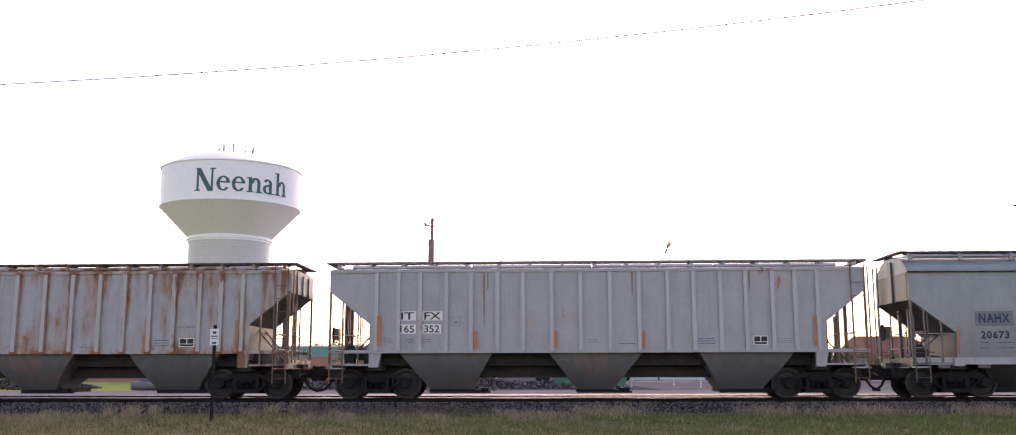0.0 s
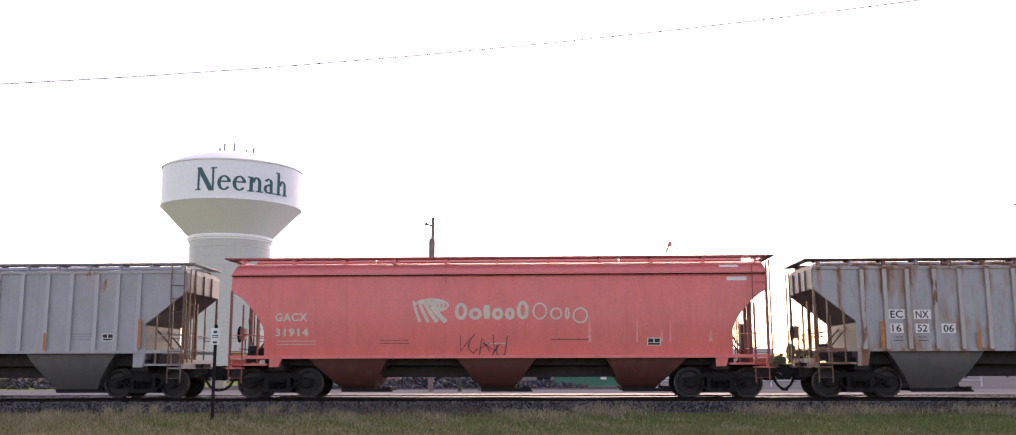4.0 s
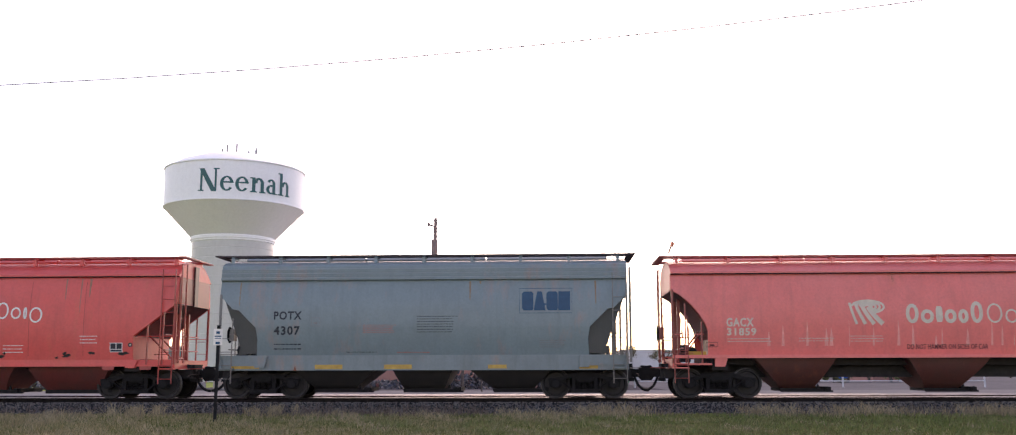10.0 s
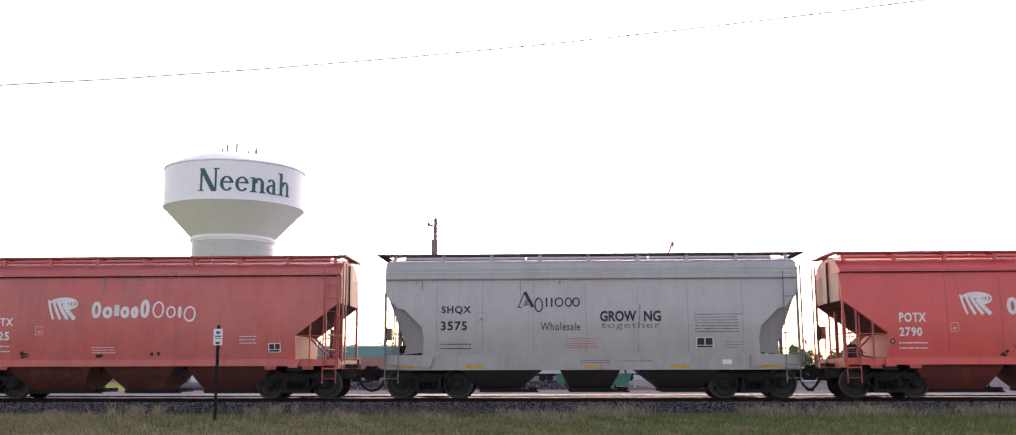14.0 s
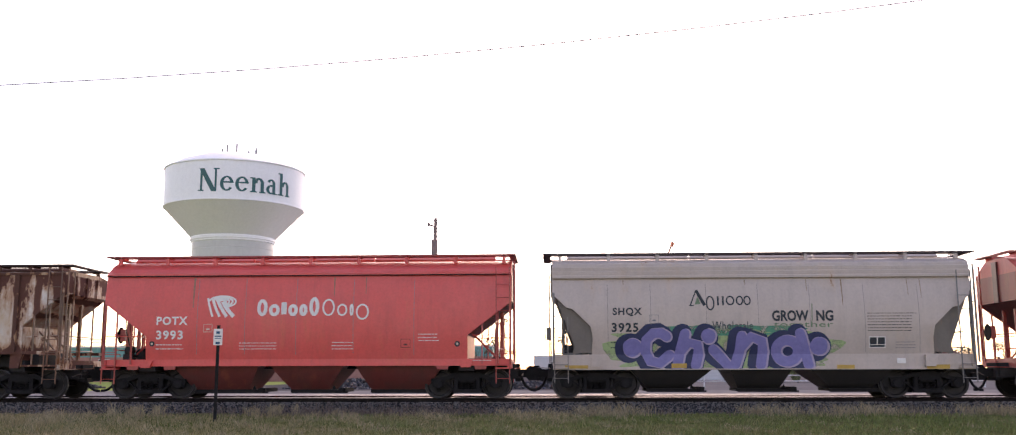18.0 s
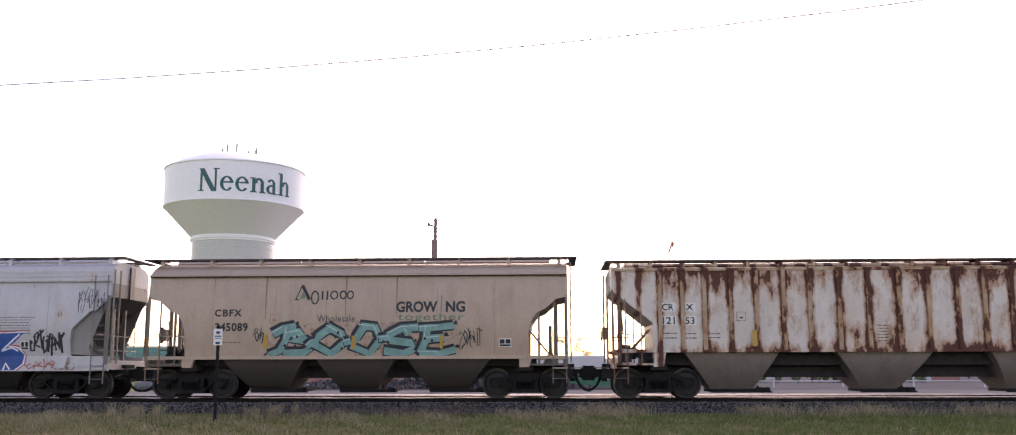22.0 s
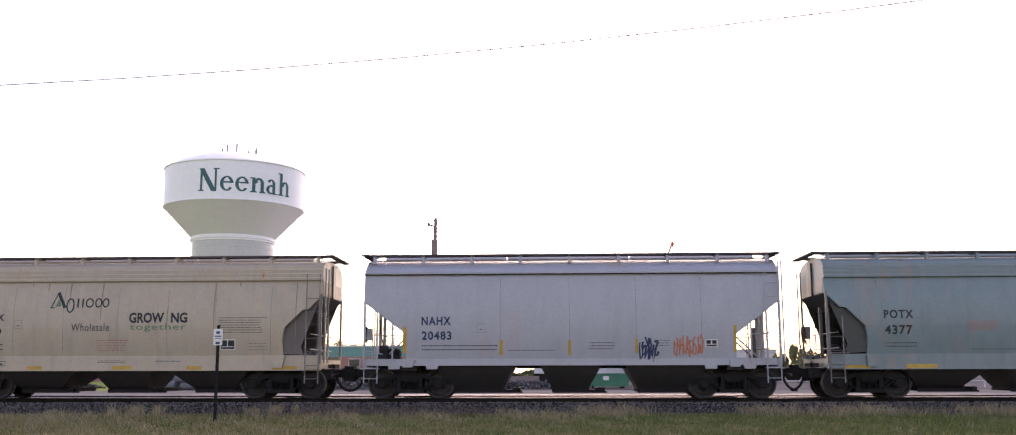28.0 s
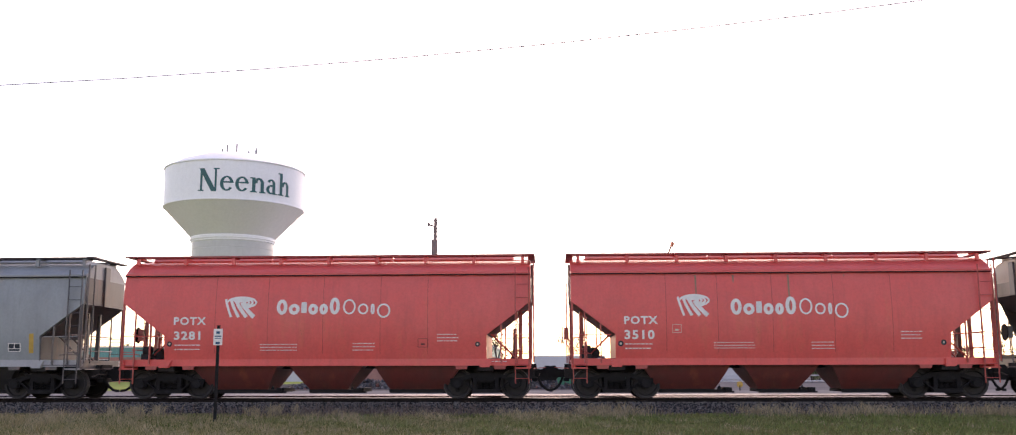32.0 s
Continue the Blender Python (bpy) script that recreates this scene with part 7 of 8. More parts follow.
solid("overhead_wire", Geo().tube(pts, 0.014, 6), WIRE, "thin dark overhead cable strung across the sky", "cable")
for x, z in ((-45, 10.07), (45, 17.92)):
    p = thing("utility_pole", "tall wooden pole that carries the overhead cable", "utility pole", "poles along the road", at=(x, 25.15, 0.05))
    part("mast", Geo().tube([(0, 0, 0), (0, 0, z)], [0.17, 0.12], 10), WOOD, p)
POLE_WOOD = plain("weathered_pole_wood", (0.24, 0.17, 0.15), 0.85, 0, 0.3, 3)
pole = thing("utility_pole", "weathered brown wooden pole with a grey canister", "utility pole", "poles along the road", at=(-7.4, 62, 0.3))
part("mast", Geo().tube([(0, 0, 0), (0.02, 0, 6), (0.05, 0, 11.05)], [0.17, 0.14, 0.1], 10), POLE_WOOD, pole)
part("canister", Geo().lathe([(0.0, -0.95), (0.17, -0.9), (0.19, -0.75), (0.19, 0.6), (0.14, 0.7), (0.0, 0.72)], 14, "z", (0.02, -0.24, 8.95)), POLE_WOOD, pole, "brown canister", True)
part("bracket", Geo().tube([(0, -0.1, 10.5), (-0.35, -0.15, 10.62)], 0.05, 6).box(-0.45, -0.3, -0.22, -0.08, 10.52, 10.72), POLE_WOOD, pole)
pole2 = thing("utility_pole", "dark wooden pole with a round street lamp", "utility pole", "poles along the road", at=(33.35, 70, 0.3))
part("mast", Geo().tube([(0, 0, 0), (0.0, 0, 13.3)], [0.2, 0.13], 10), WOOD, pole2)
part("lamp_head", Geo().lathe([(0.0, -0.3), (0.3, -0.2), (0.34, 0.05), (0.2, 0.25), (0.0, 0.3)], 14, "z", (-0.15, -0.3, 10.3)), GREY_INK, pole2, "round grey lamp head", True)
part("bracket", Geo().tube([(0, 0, 12.8), (-0.4, 0, 12.9)], 0.06, 6), WOOD, pole2)
sign = thing("trackside_sign", "small white trackside sign on a thin dark post", "sign", at=(-9.2, 27, land(27)))
part("post", Geo().run([(-0.02, -0.1), (0.02, -0.1), (0.02, 2.62), (-0.02, 2.62)], -0.04, 0.04), STEEL_DARK, sign)
part("panel", Geo().box(-0.125, 0.125, -0.035, -0.022, 2.07, 2.52), WHITE_INK, sign, "white panel")
part("print", Geo().box(-0.05, 0.05, -0.039, -0.036, 2.38, 2.45).box(-0.09, 0.09, -0.039, -0.036, 2.3, 2.33).box(-0.09, 0.09, -0.039, -0.036, 2.25, 2.27).box(-0.06, 0.06, -0.039, -0.036, 2.1, 2.16), BLUE_INK, sign, "small blue print")

# ---- beyond the tracks ----
road = Geo().run([(56.5, 0.25), (56.5, 0.37), (62, 0.38), (68.5, 0.37), (68.5, 0.25)], -260, 260)
solid("road", road, CONCRETE, "pale dusty concrete yard road behind the tracks", "road", kind="structure")
yard = Geo().run([(68.52, 0.25), (68.52, 0.345), (380, 0.345), (380, 0.25)], -30, 8)
solid("yard", yard, plain("dark_cinder_yard", (0.085, 0.08, 0.082), 0.9, 0, 0.35, 0.4, gloss=0.0), "flat dark cinder yard beyond the road", "yard", kind="structure")
lot = Geo().run([(68.52, 0.25), (68.52, 0.355), (380, 0.355), (380, 0.25)], 8.01, 260)
solid("paved_lot", lot, plain("grey_worn_paving", (0.145, 0.14, 0.14), 0.85, 0, 0.25, 0.3, gloss=0.0), "wide worn grey paved lot beyond the road", "paved lot", kind="structure")
FIELD = plain("pale_green_field_grass", (0.21, 0.26, 0.085), 0.95, 0, 0.3, 0.5, gloss=0.0)
field = Geo().run([(68.52, 0.25), (68.52, 0.335), (148, 0.335), (148, 0.25)], -260, -30.02)
solid("field", field, FIELD, "pale green grass field beyond the road", "field", kind="structure")
TEAL_WALL = plain("teal_metal_siding", (0.1, 0.3, 0.29), 0.5, 0, 0.15, 0.6)
PINK_WALL = plain("pinkish_block_wall", (0.38, 0.19, 0.16), 0.85, 0, 0.15, 1.0, gloss=0.1)
PALE_WALL = plain("pale_metal_siding", (0.55, 0.55, 0.56), 0.5, 0, 0.1, 0.6)
ROOFING = plain("brown_red_roofing", (0.15, 0.075, 0.06), 0.85, 0, 0.2, 0.8, gloss=0.1)
GLASS_DARK = plain("dark_window_glass", (0.02, 0.025, 0.03), 0.12, 0, 0.2)
GREEN_BIN = plain("green_painted_steel", (0.02, 0.17, 0.095), 0.5, 0, 0.25, 1.5)
BEIGE = plain("beige_cabinet", (0.45, 0.38, 0.3), 0.6, 0, 0.15)
FAR_Z = 0.3


def long_building(x0, x1, y0, y1, z1, wall, band, zband, label, windows=0, doors=0):
    """A long low industrial building: wall, upper siding, flat roof, windows, doors."""
    b = thing("industrial_building", label, "building", at=((x0 + x1) / 2, y0, FAR_Z))
    w, d = (x1 - x0) / 2, y1 - y0
    part("wall", Geo().box(-w, w, 0, d, 0, zband), wall, b)
    g = Geo().box(-w, w, 0.02, d, zband, z1)
    n = int(2 * w / 0.6)
    for i in range(n):
        g.box(-w + i * 0.6, -w + i * 0.6 + 0.12, -0.04, 0.03, zband, z1)
    part("siding", g, band, b, "ribbed metal siding")
    part("roof", Geo().box(-w - 0.2, w + 0.2, -0.2, d + 0.2, z1, z1 + 0.25), ROOFING if band is PINK_WALL else PALE_WALL, b)
    for i in range(windows):
        q = -w + (i + 0.7) * 2 * w / (windows + 0.4)
        f = part("window", Geo().box(q - 0.9, q + 0.9, -0.07, 0.02, zband - 1.6, zband - 0.3), PALE_WALL, b, "pale window frame")
        part("pane", Geo().box(q - 0.8, q + 0.8, -0.09, -0.05, zband - 1.5, zband - 0.4), GLASS_DARK, f)
    for i in range(doors):
        q = -w + (i + 0.35) * 2 * w / doors
        part("door", Geo().box(q - 1.6, q + 1.6, -0.08, 0.02, 0, min(3.4, zband - 0.2)), PALE_WALL, b, "pale roller door")
    return b


long_building(-82, -9, 150, 175, 5.2, PINK_WALL, TEAL_WALL, 3.75, "long low building with teal metal siding over pinkish walls", 9, 4)
long_building(12, 38, 170, 190, 4.9, PALE_WALL, PALE_WALL, 2.5, "pale low metal-sided building", 3, 2)
shed = thing("shed", "broad shed with a brown-red hipped roof", "building", at=(45.8, 128, FAR_Z))
part("wall", Geo().box(-5.2, 5.6, 0, 14, 0, 3.5), PINK_WALL, shed)
hip = [(-5.7, -0.5, 3.4), (6.2, -0.5, 3.4), (6.2, 14.5, 3.4), (-5.7, 14.5, 3.4), (-4.3, 4.5, 5.95), (1.2, 4.5, 5.95), (1.2, 9.5, 5.95), (-4.3, 9.5, 5.95)]
roof = Geo()
roof.add([Vector(v) for v in hip], [(0, 1, 5, 4), (1, 2, 6, 5), (2, 3, 7, 6), (3, 0, 4, 7), (4, 5, 6, 7), (3, 2, 1, 0)])
part("roof", roof, ROOFING, shed)
part("door", Geo().box(-2, 2, -0.08, 0.02, 0, 3), PALE_WALL, shed, "pale sliding door")


def trailer(x, y, length, height, material, label):
    t = thing("trailer", label, "trailer", at=(x, y, FAR_Z + 0.05))
    g = Geo().box(-length / 2, length / 2, 0, 2.5, 1.1, height)
    for i in range(int(length / 0.5)):
        g.box(-length / 2 + i * 0.5, -length / 2 + i * 0.5 + 0.08, -0.03, 0.01, 1.15, height - 0.05)
    part("box", g, material, t, "ribbed trailer box")
    for q in (-length * 0.38, -length * 0.28, length * 0.3):
        part("wheel", Geo().lathe([(0.0, -0.14), (0.3, -0.14), (0.5, -0.1), (0.5, 0.1), (0.3, 0.14), (0.0, 0.14)], 16, "y", (q, 0.3, 0.5)), STEEL_DARK, t, "black rubber tyre", True)
    part("under_frame", Geo().box(-length / 2, length / 2, 0.8, 1.6, 0.8, 1.1), STEEL_DARK, t)
    return t


trailer(2.5, 140, 10, 3.6, PALE_WALL, "white box trailer parked beyond the yard")
trailer(9.5, 152, 8, 3.4, PALE_WALL, "pale box trailer parked near the low building")

# yard things
skip_bin = thing("waste_container", "low green steel waste container with a white label", "container", at=(3.3, 78, 0.37))
part("tub", Geo().prism([(-2.75, 0.12), (2.6, 0.12), (2.9, 1.05), (-3.0, 1.05)], 0, 1.9), GREEN_BIN, skip_bin)
part("rim", Geo().box(-3.05, 2.95, -0.05, 0.05, 1.0, 1.1).box(-3.05, 2.95, 1.85, 1.95, 1.0, 1.1), GREEN_BIN, skip_bin)
part("sticker", Geo().box(0.7, 1.15, -0.012, -0.004, 0.62, 0.92), WHITE_INK, skip_bin, "white square label")
for q in (-2.2, 2.2):
    part("skid", Geo().box(q - 0.15, q + 0.15, 0.1, 1.8, 0.0, 0.12), STEEL_DARK, skip_bin)
rail_fence = thing("pipe_barrier", "pale steel pipe barrier along the yard", "barrier", at=(0, 80, 0.37))
for q in (6.6, 12.1, 17.6, 23.0, 28.5, 34.0):
    part("post", Geo().tube([(q, 0, 0), (q, 0, 1.05)], 0.07, 8), PALE_WALL, rail_fence)
for z in (0.5, 0.95):
    part("bar", Geo().tube([(6.6, 0, z), (34.0, 0, z)], 0.05, 6), PALE_WALL, rail_fence)
bollard = thing("marker_post", "short post with a round yellow disc", "marker", at=(12.3, 66, 0.38))
part("stake", Geo().tube([(0, 0, 0), (0, 0, 0.35)], 0.04, 6), STEEL_DARK, bollard)
part("disc", Geo().lathe([(0.0, -0.03), (0.2, -0.02), (0.2, 0.02), (0.0, 0.03)], 14, "y", (0, 0, 0.4)), YELLOW, bollard, "yellow disc")
blue_sign = thing("yard_sign", "small blue sign on a thin post", "sign", at=(23.6, 82, 0.37))
part("post", Geo().tube([(0, 0, 0), (0, 0, 1.4)], 0.05, 6), GREY_INK, blue_sign)
part("panel", Geo().box(-0.35, 0.35, -0.08, -0.05, 0.7, 1.3), SPRAY_BLUE, blue_sign)
for x, y, w, h in ((-24.3, 72, 0.95, 0.95), (-22.2, 72, 0.45, 0.85)):
    cab = thing("signal_cabinet", "small beige steel cabinet by the road", "cabinet", "beige cabinets", at=(x, y, 0.37))
    part("case", Geo().box(-w / 2, w / 2, 0, 0.5, 0.1, h), BEIGE, cab)
    part("cap", Geo().box(-w / 2 - 0.05, w / 2 + 0.05, -0.05, 0.55, h, h + 0.06), BEIGE, cab)
    part("plinth", Geo().box(-w / 2 - 0.04, w / 2 + 0.04, -0.04, 0.54, 0, 0.1), CONCRETE, cab)
PIPE_GREY = plain("weathered_concrete_pipe", (0.16, 0.16, 0.165), 0.85, 0, 0.3)
for x, y, z, r, length in ((-29.6, 73.4, 0.0, 0.32, 3.0), (-26.9, 73.7, 0.0, 0.28, 1.8), (-28.4, 74.15, 0.0, 0.3, 4.2), (-28.9, 73.75, 0.5, 0.3, 3.4)):
    tube = thing("concrete_pipe", "grey concrete pipe lying beside the road", "pipe", "pipes stacked by the road", at=(x, y, 0.34 + z + r))
    part("barrel", Geo().lathe([(r * 0.8, -length / 2), (r, -length / 2), (r, length / 2 - 0.2), (r * 1.14, length / 2 - 0.18), (r * 1.14, length / 2), (r * 0.8, length / 2)], 16, "x"), PIPE_GREY, tube, "", True)

# a heap of scrap and rubble
SCRAP, st, sb = nodes_of("mixed_scrap", 0.85)
geo_node = st.nodes.new("ShaderNodeNewGeometry")
cr = st.nodes.new("ShaderNodeValToRGB")
for i, (p, c) in enumerate(((0.0, (0.028, 0.027, 0.03)), (0.35, (0.055, 0.054, 0.058)), (0.6, (0.06, 0.04, 0.035)), (0.75, (0.1, 0.1, 0.11)), (0.9, (0.045, 0.05, 0.075)), (0.96, (0.18, 0.175, 0.18)), (0.985, (0.13, 0.05, 0.04)))):
    e = cr.color_ramp.elements[i] if i < 2 else cr.color_ramp.elements.new(p)
    e.position, e.color = p, (*c, 1)
cr.color_ramp.interpolation = "CONSTANT"
st.links.new(geo_node.outputs["Random Per Island"], cr.inputs[0])
st.links.new(cr.outputs[0], sb.inputs["Base Color"])


def chunks(n, place, size, rnd, g=None):
    """Rough six-sided stones at random."""
    g = g or Geo()
    for i in range(n):
        x, y, z = place(rnd)
        s = size(rnd)
        p = [Vector((a, b, c)) * s * rnd.uniform(0.7, 1.2) for a, b, c in ((1, 0, 0), (-1, 0, 0), (0, 1, 0), (0, -1, 0), (0, 0, 0.8), (0, 0, -0.8))]
        r = Euler((rnd.uniform(0, 3), rnd.uniform(0, 3), rnd.uniform(0, 3))).to_matrix()
        g.add([(r @ v) + Vector((x, y, z)) for v in p], [(0, 2, 4), (2, 1, 4), (1, 3, 4), (3, 0, 4), (2, 0, 5), (1, 2, 5), (3, 1, 5), (0, 3, 5)])
    return g


def heap_place(rnd):
    u, v = rnd.uniform(-1, 1), rnd.uniform(-1, 1)
    h = 1.35 * (1 - u * u * 0.8) * (1 - v * v) * (0.75 + 0.25 * math.sin(7 * u + 1))
    return (-8.9 + 11.8 * u, 80 + 4.2 * v, 0.35 + h * rnd.uniform(0.15, 1))


solid("scrap_heap", chunks(3600, heap_place, lambda r: r.uniform(0.07, 0.24), random.Random(3)), SCRAP, "dark heap of mixed scrap and rubble in the yard", "scrap heap", kind="stuff")
solid("scrap_heap", chunks(700, lambda r: (lambda p: (-42.5 + (p[0] + 8.9) * 0.42, p[1] - 1.5, p[2]))(heap_place(r)), lambda r: r.uniform(0.08, 0.26), random.Random(4)), SCRAP, "small dark heap of scrap at the field's edge", "scrap heap", kind="stuff")

# ---- trees ----
BARK = plain("grey_brown_bark", (0.09, 0.07, 0.06), 0.9, 0, 0.35, 4)


def leaf_paint(name, a, b):
    m, t, s = nodes_of(name, 0.7)
    n = t.nodes.new("ShaderNodeNewGeometry")
    t.links.new(mix(t, n.outputs["Random Per Island"], a, b), s.inputs["Base Color"])
    return m


LEAF_AUTUMN = leaf_paint("autumn_leaves", (0.12, 0.08, 0.03), (0.09, 0.1, 0.04))
LEAF_GREEN = leaf_paint("dull_green_leaves", (0.05, 0.075, 0.03), (0.09, 0.1, 0.05))


def grow(g, tips, p, way, length, r, depth, rnd):
    """Branches by repeated forking."""
    q = p + way * length
    mid = p + way * length * 0.5 + Vector((rnd.uniform(-1, 1), rnd.uniform(-1, 1), 0)) * length * 0.06
    g.tube([p, mid, q], [r, r * 0.82, r * 0.62], 6 if depth > 2 else 4, False)
    tips.append(q)
    if depth == 0:
        return
    for i in range(rnd.choice((2, 3, 3))):
        d = (way + Vector((rnd.uniform(-1, 1), rnd.uniform(-1, 1), rnd.uniform(-0.25, 0.6))) * 0.75).normalized()
        grow(g, tips, mid.lerp(q, rnd.uniform(0.3, 1)), d, length * rnd.uniform(0.6, 0.82), r * 0.55, depth - 1, rnd)


def tree(x, y, height, spread, leaves, leaf, seed, label, lean=(0, 0)):
    rnd = random.Random(seed)
    t = thing("tree", label, "tree", at=(x, y, land(y)))
    g, tips = Geo(), []
    grow(g, tips, Vector((0, 0, -0.1)), Vector((lean[0], lean[1], 1)).normalized(), height * 0.34, height * 0.022, 5 if leaves < 500 else 4, rnd)
    k = height / max(p.z for p in tips)
    kx = spread / max(0.5, max(abs(p.x) for p in tips))
    g.v = [(a * kx, b * kx, c * k) for a, b, c in g.v]
    part("trunk", g, BARK, t, "forked bare limbs", True)
    lg = Geo()
    ends = [p for p in tips if p.z > 0.45 * max(q.z for q in tips)] or tips
    for i in range(leaves):
        p = rnd.choice(ends)
        c = Vector((p.x * kx, p.y * kx, p.z * k)) + Vector((rnd.gauss(0, 1), rnd.gauss(0, 1), rnd.gauss(0, 0.8))) * spread * (0.1 if leaves > 500 else 0.05)
        s = rnd.uniform(0.5, 1) * (0.09 + 0.012 * height)
        r = Euler((rnd.uniform(0, 6), rnd.uniform(0, 6), rnd.uniform(0, 6))).to_matrix()
        lg.add([c + r @ Vector(v) * s for v in ((-1, 0, 0), (0, -0.5, 0.1), (1, 0, 0), (0, 0.5, 0.1))], [(0, 1, 2, 3)])
    part("crown", lg, leaf, t, "sparse small leaves")
    return t


tree(-5.6, 62, 7.2, 1.6, 160, LEAF_AUTUMN, 11, "slender bare tree with a few brown leaves", (0.05, 0))
tree(-3.6, 66, 5.2, 1.1, 60, LEAF_AUTUMN, 12, "small bare tree with last leaves")
tree(-4.5, 64, 3.6, 1.3, 90, LEAF_AUTUMN, 13, "low bare shrub beside the pole")
for i, (x, y, h, s, lf) in enumerate(((-46, 205, 8.6, 3.6, LEAF_GREEN), (-41, 208, 7.6, 3.2, LEAF_AUTUMN), (-35, 200, 7.4, 3.2, LEAF_GREEN), (-29, 206, 7.0, 3.4, LEAF_GREEN), (-9, 200, 8.0, 3.4, LEAF_AUTUMN), (4, 190, 8.2, 3.6, LEAF_AUTUMN),
                                      (11, 150, 5.0, 2.4, LEAF_AUTUMN), (16, 145, 4.4, 2.0, LEAF_AUTUMN), (70, 190, 6.5, 3.4, LEAF_GREEN), (78, 190, 6.0, 3.2, LEAF_AUTUMN), (-88, 200, 7.5, 3.6, LEAF_GREEN), (-97, 205, 7, 3.5, LEAF_AUTUMN), (90, 200, 7, 4, LEAF_GREEN), (102, 200, 6.5, 3.6, LEAF_AUTUMN))):
    tree(x, y, h, s, 900, lf, 50 + i, "far tree with thin " + ("green" if lf is LEAF_GREEN else "brown") + " foliage")
LEAF_HEDGE = leaf_paint("olive_hedge_leaves", (0.12, 0.14, 0.055), (0.2, 0.21, 0.1))


def shrub(x, y, wide, high, seed, label):
    """A dense shrub: thin stems and a ragged crown that reaches the ground."""
    rnd = random.Random(seed)
    b = thing("shrub", label, "shrub", "shrubs along the lot", at=(x, y, land(y)))
    stems = Geo()
    for i in range(7):
        a, q = rnd.uniform(0, 6.28), rnd.uniform(0.25, 0.8) * wide
        top = Vector((math.cos(a) * q, math.sin(a) * q * 0.6, high * rnd.uniform(0.6, 1.02)))
        stems.tube([(0, 0, -0.05), top * 0.5 + Vector((rnd.uniform(-0.2, 0.2), 0, 0.2)), top], [0.06, 0.04, 0.015], 5, False)
    part("stems", stems, BARK, b, "thin grey-brown stems")
    crown, lobes = Geo(), [(rnd.uniform(-0.75, 0.75) * wide, rnd.uniform(-0.5, 0.5) * wide, high * rnd.uniform(0.2, 0.78), rnd.uniform(0.26, 0.42)) for i in range(9)]
    for i in range(2200):
        cx, cy, cz, k = rnd.choice(lobes)
        d = Vector((rnd.gauss(0, 1), rnd.gauss(0, 1), rnd.gauss(0, 1))).normalized() * rnd.random() ** 0.4
        c = Vector((cx + d.x * k * wide, cy + d.y * k * wide, max(0.05, cz + d.z * k * high * 0.7)))
        r = Euler((rnd.uniform(0, 6), rnd.uniform(0, 6), rnd.uniform(0, 6))).to_matrix()
        q = rnd.uniform(0.1, 0.22)
        crown.add([c + r @ Vector(v) * q for v in ((-1, 0, 0), (0, -0.6, 0.1), (1, 0, 0), (0, 0.6, 0.1))], [(0, 1, 2, 3)])
    part("crown", crown, LEAF_HEDGE, b, "dull olive leaves")
    return b


for i, (x, y, w, h) in enumerate(((27.0, 121, 1.5, 3.5), (29.0, 119, 1.7, 5.0), (31.2, 121, 1.7, 3.9), (33.4, 120, 1.6, 3.6), (35.6, 121.5, 1.8, 4.1), (37.8, 120.5, 1.6, 3.7), (40.2, 120, 1.6, 3.3), (42.6, 121, 1.7, 3.0), (24.9, 122, 1.4, 2.9))):
    shrub(x, y, w, h, 90 + i, ("tall " if h > 4.5 else "") + "ragged olive-green shrub at the far edge of the lot")
tree(32.8, 124, 7.6, 2.6, 120, LEAF_AUTUMN, 77, "bare spreading tree standing among green shrubs")
mast = thing("radio_mast", "thin lattice mast far behind the buildings", "mast", at=(-19.5, 190, 0.3))
for s in (-0.5, 0.5):
    part("leg", Geo().tube([(s, 0, 0), (s * 0.5, 0, 9.2)], 0.08, 5), GREY_INK, mast)
part("lattice", Geo().tube([(0.5 * (-1) ** i, 0, 0.9 * i) for i in range(11)], 0.05, 4), GREY_INK, mast)
part("cross_arm", Geo().tube([(-1.2, 0, 7.2), (1.2, 0, 7.2)], 0.06, 4), GREY_INK, mast)
SOCK_CLOTH, ct, cb = nodes_of("faded_orange_cloth", 0.9)
cb.inputs["Base Color"].default_value = (0.6, 0.36, 0.27, 1)
see, both = ct.nodes.new("ShaderNodeBsdfTranslucent"), ct.nodes.new("ShaderNodeMixShader")
see.inputs[0].default_value, both.inputs[0].default_value = (0.8, 0.5, 0.38, 1), 0.6
ct.links.new(cb.outputs[0], both.inputs[1])
ct.links.new(see.outputs[0], both.inputs[2])
ct.links.new(both.outputs[0], ct.nodes["Material Output"].inputs[0])
sock_mast = thing("windsock", "faded orange windsock hanging from a thin mast", "windsock", at=(11.75, 95, 0.35))
part("mast", Geo().tube([(0.1, 0, 0), (0.1, 0, 13.75)], [0.07, 0.03], 6), PALE_WALL, sock_mast)
part("sock", Geo().tube([(0.08, -0.05, 13.6), (-0.1, -0.1, 13.3), (-0.3, -0.15, 12.85), (-0.42, -0.15, 12.55)], [0.2, 0.15, 0.1, 0.06], 8), SOCK_CLOTH, sock_mast, "limp orange cloth cone", True)
far_wood = Geo()
rnd = random.Random(77)
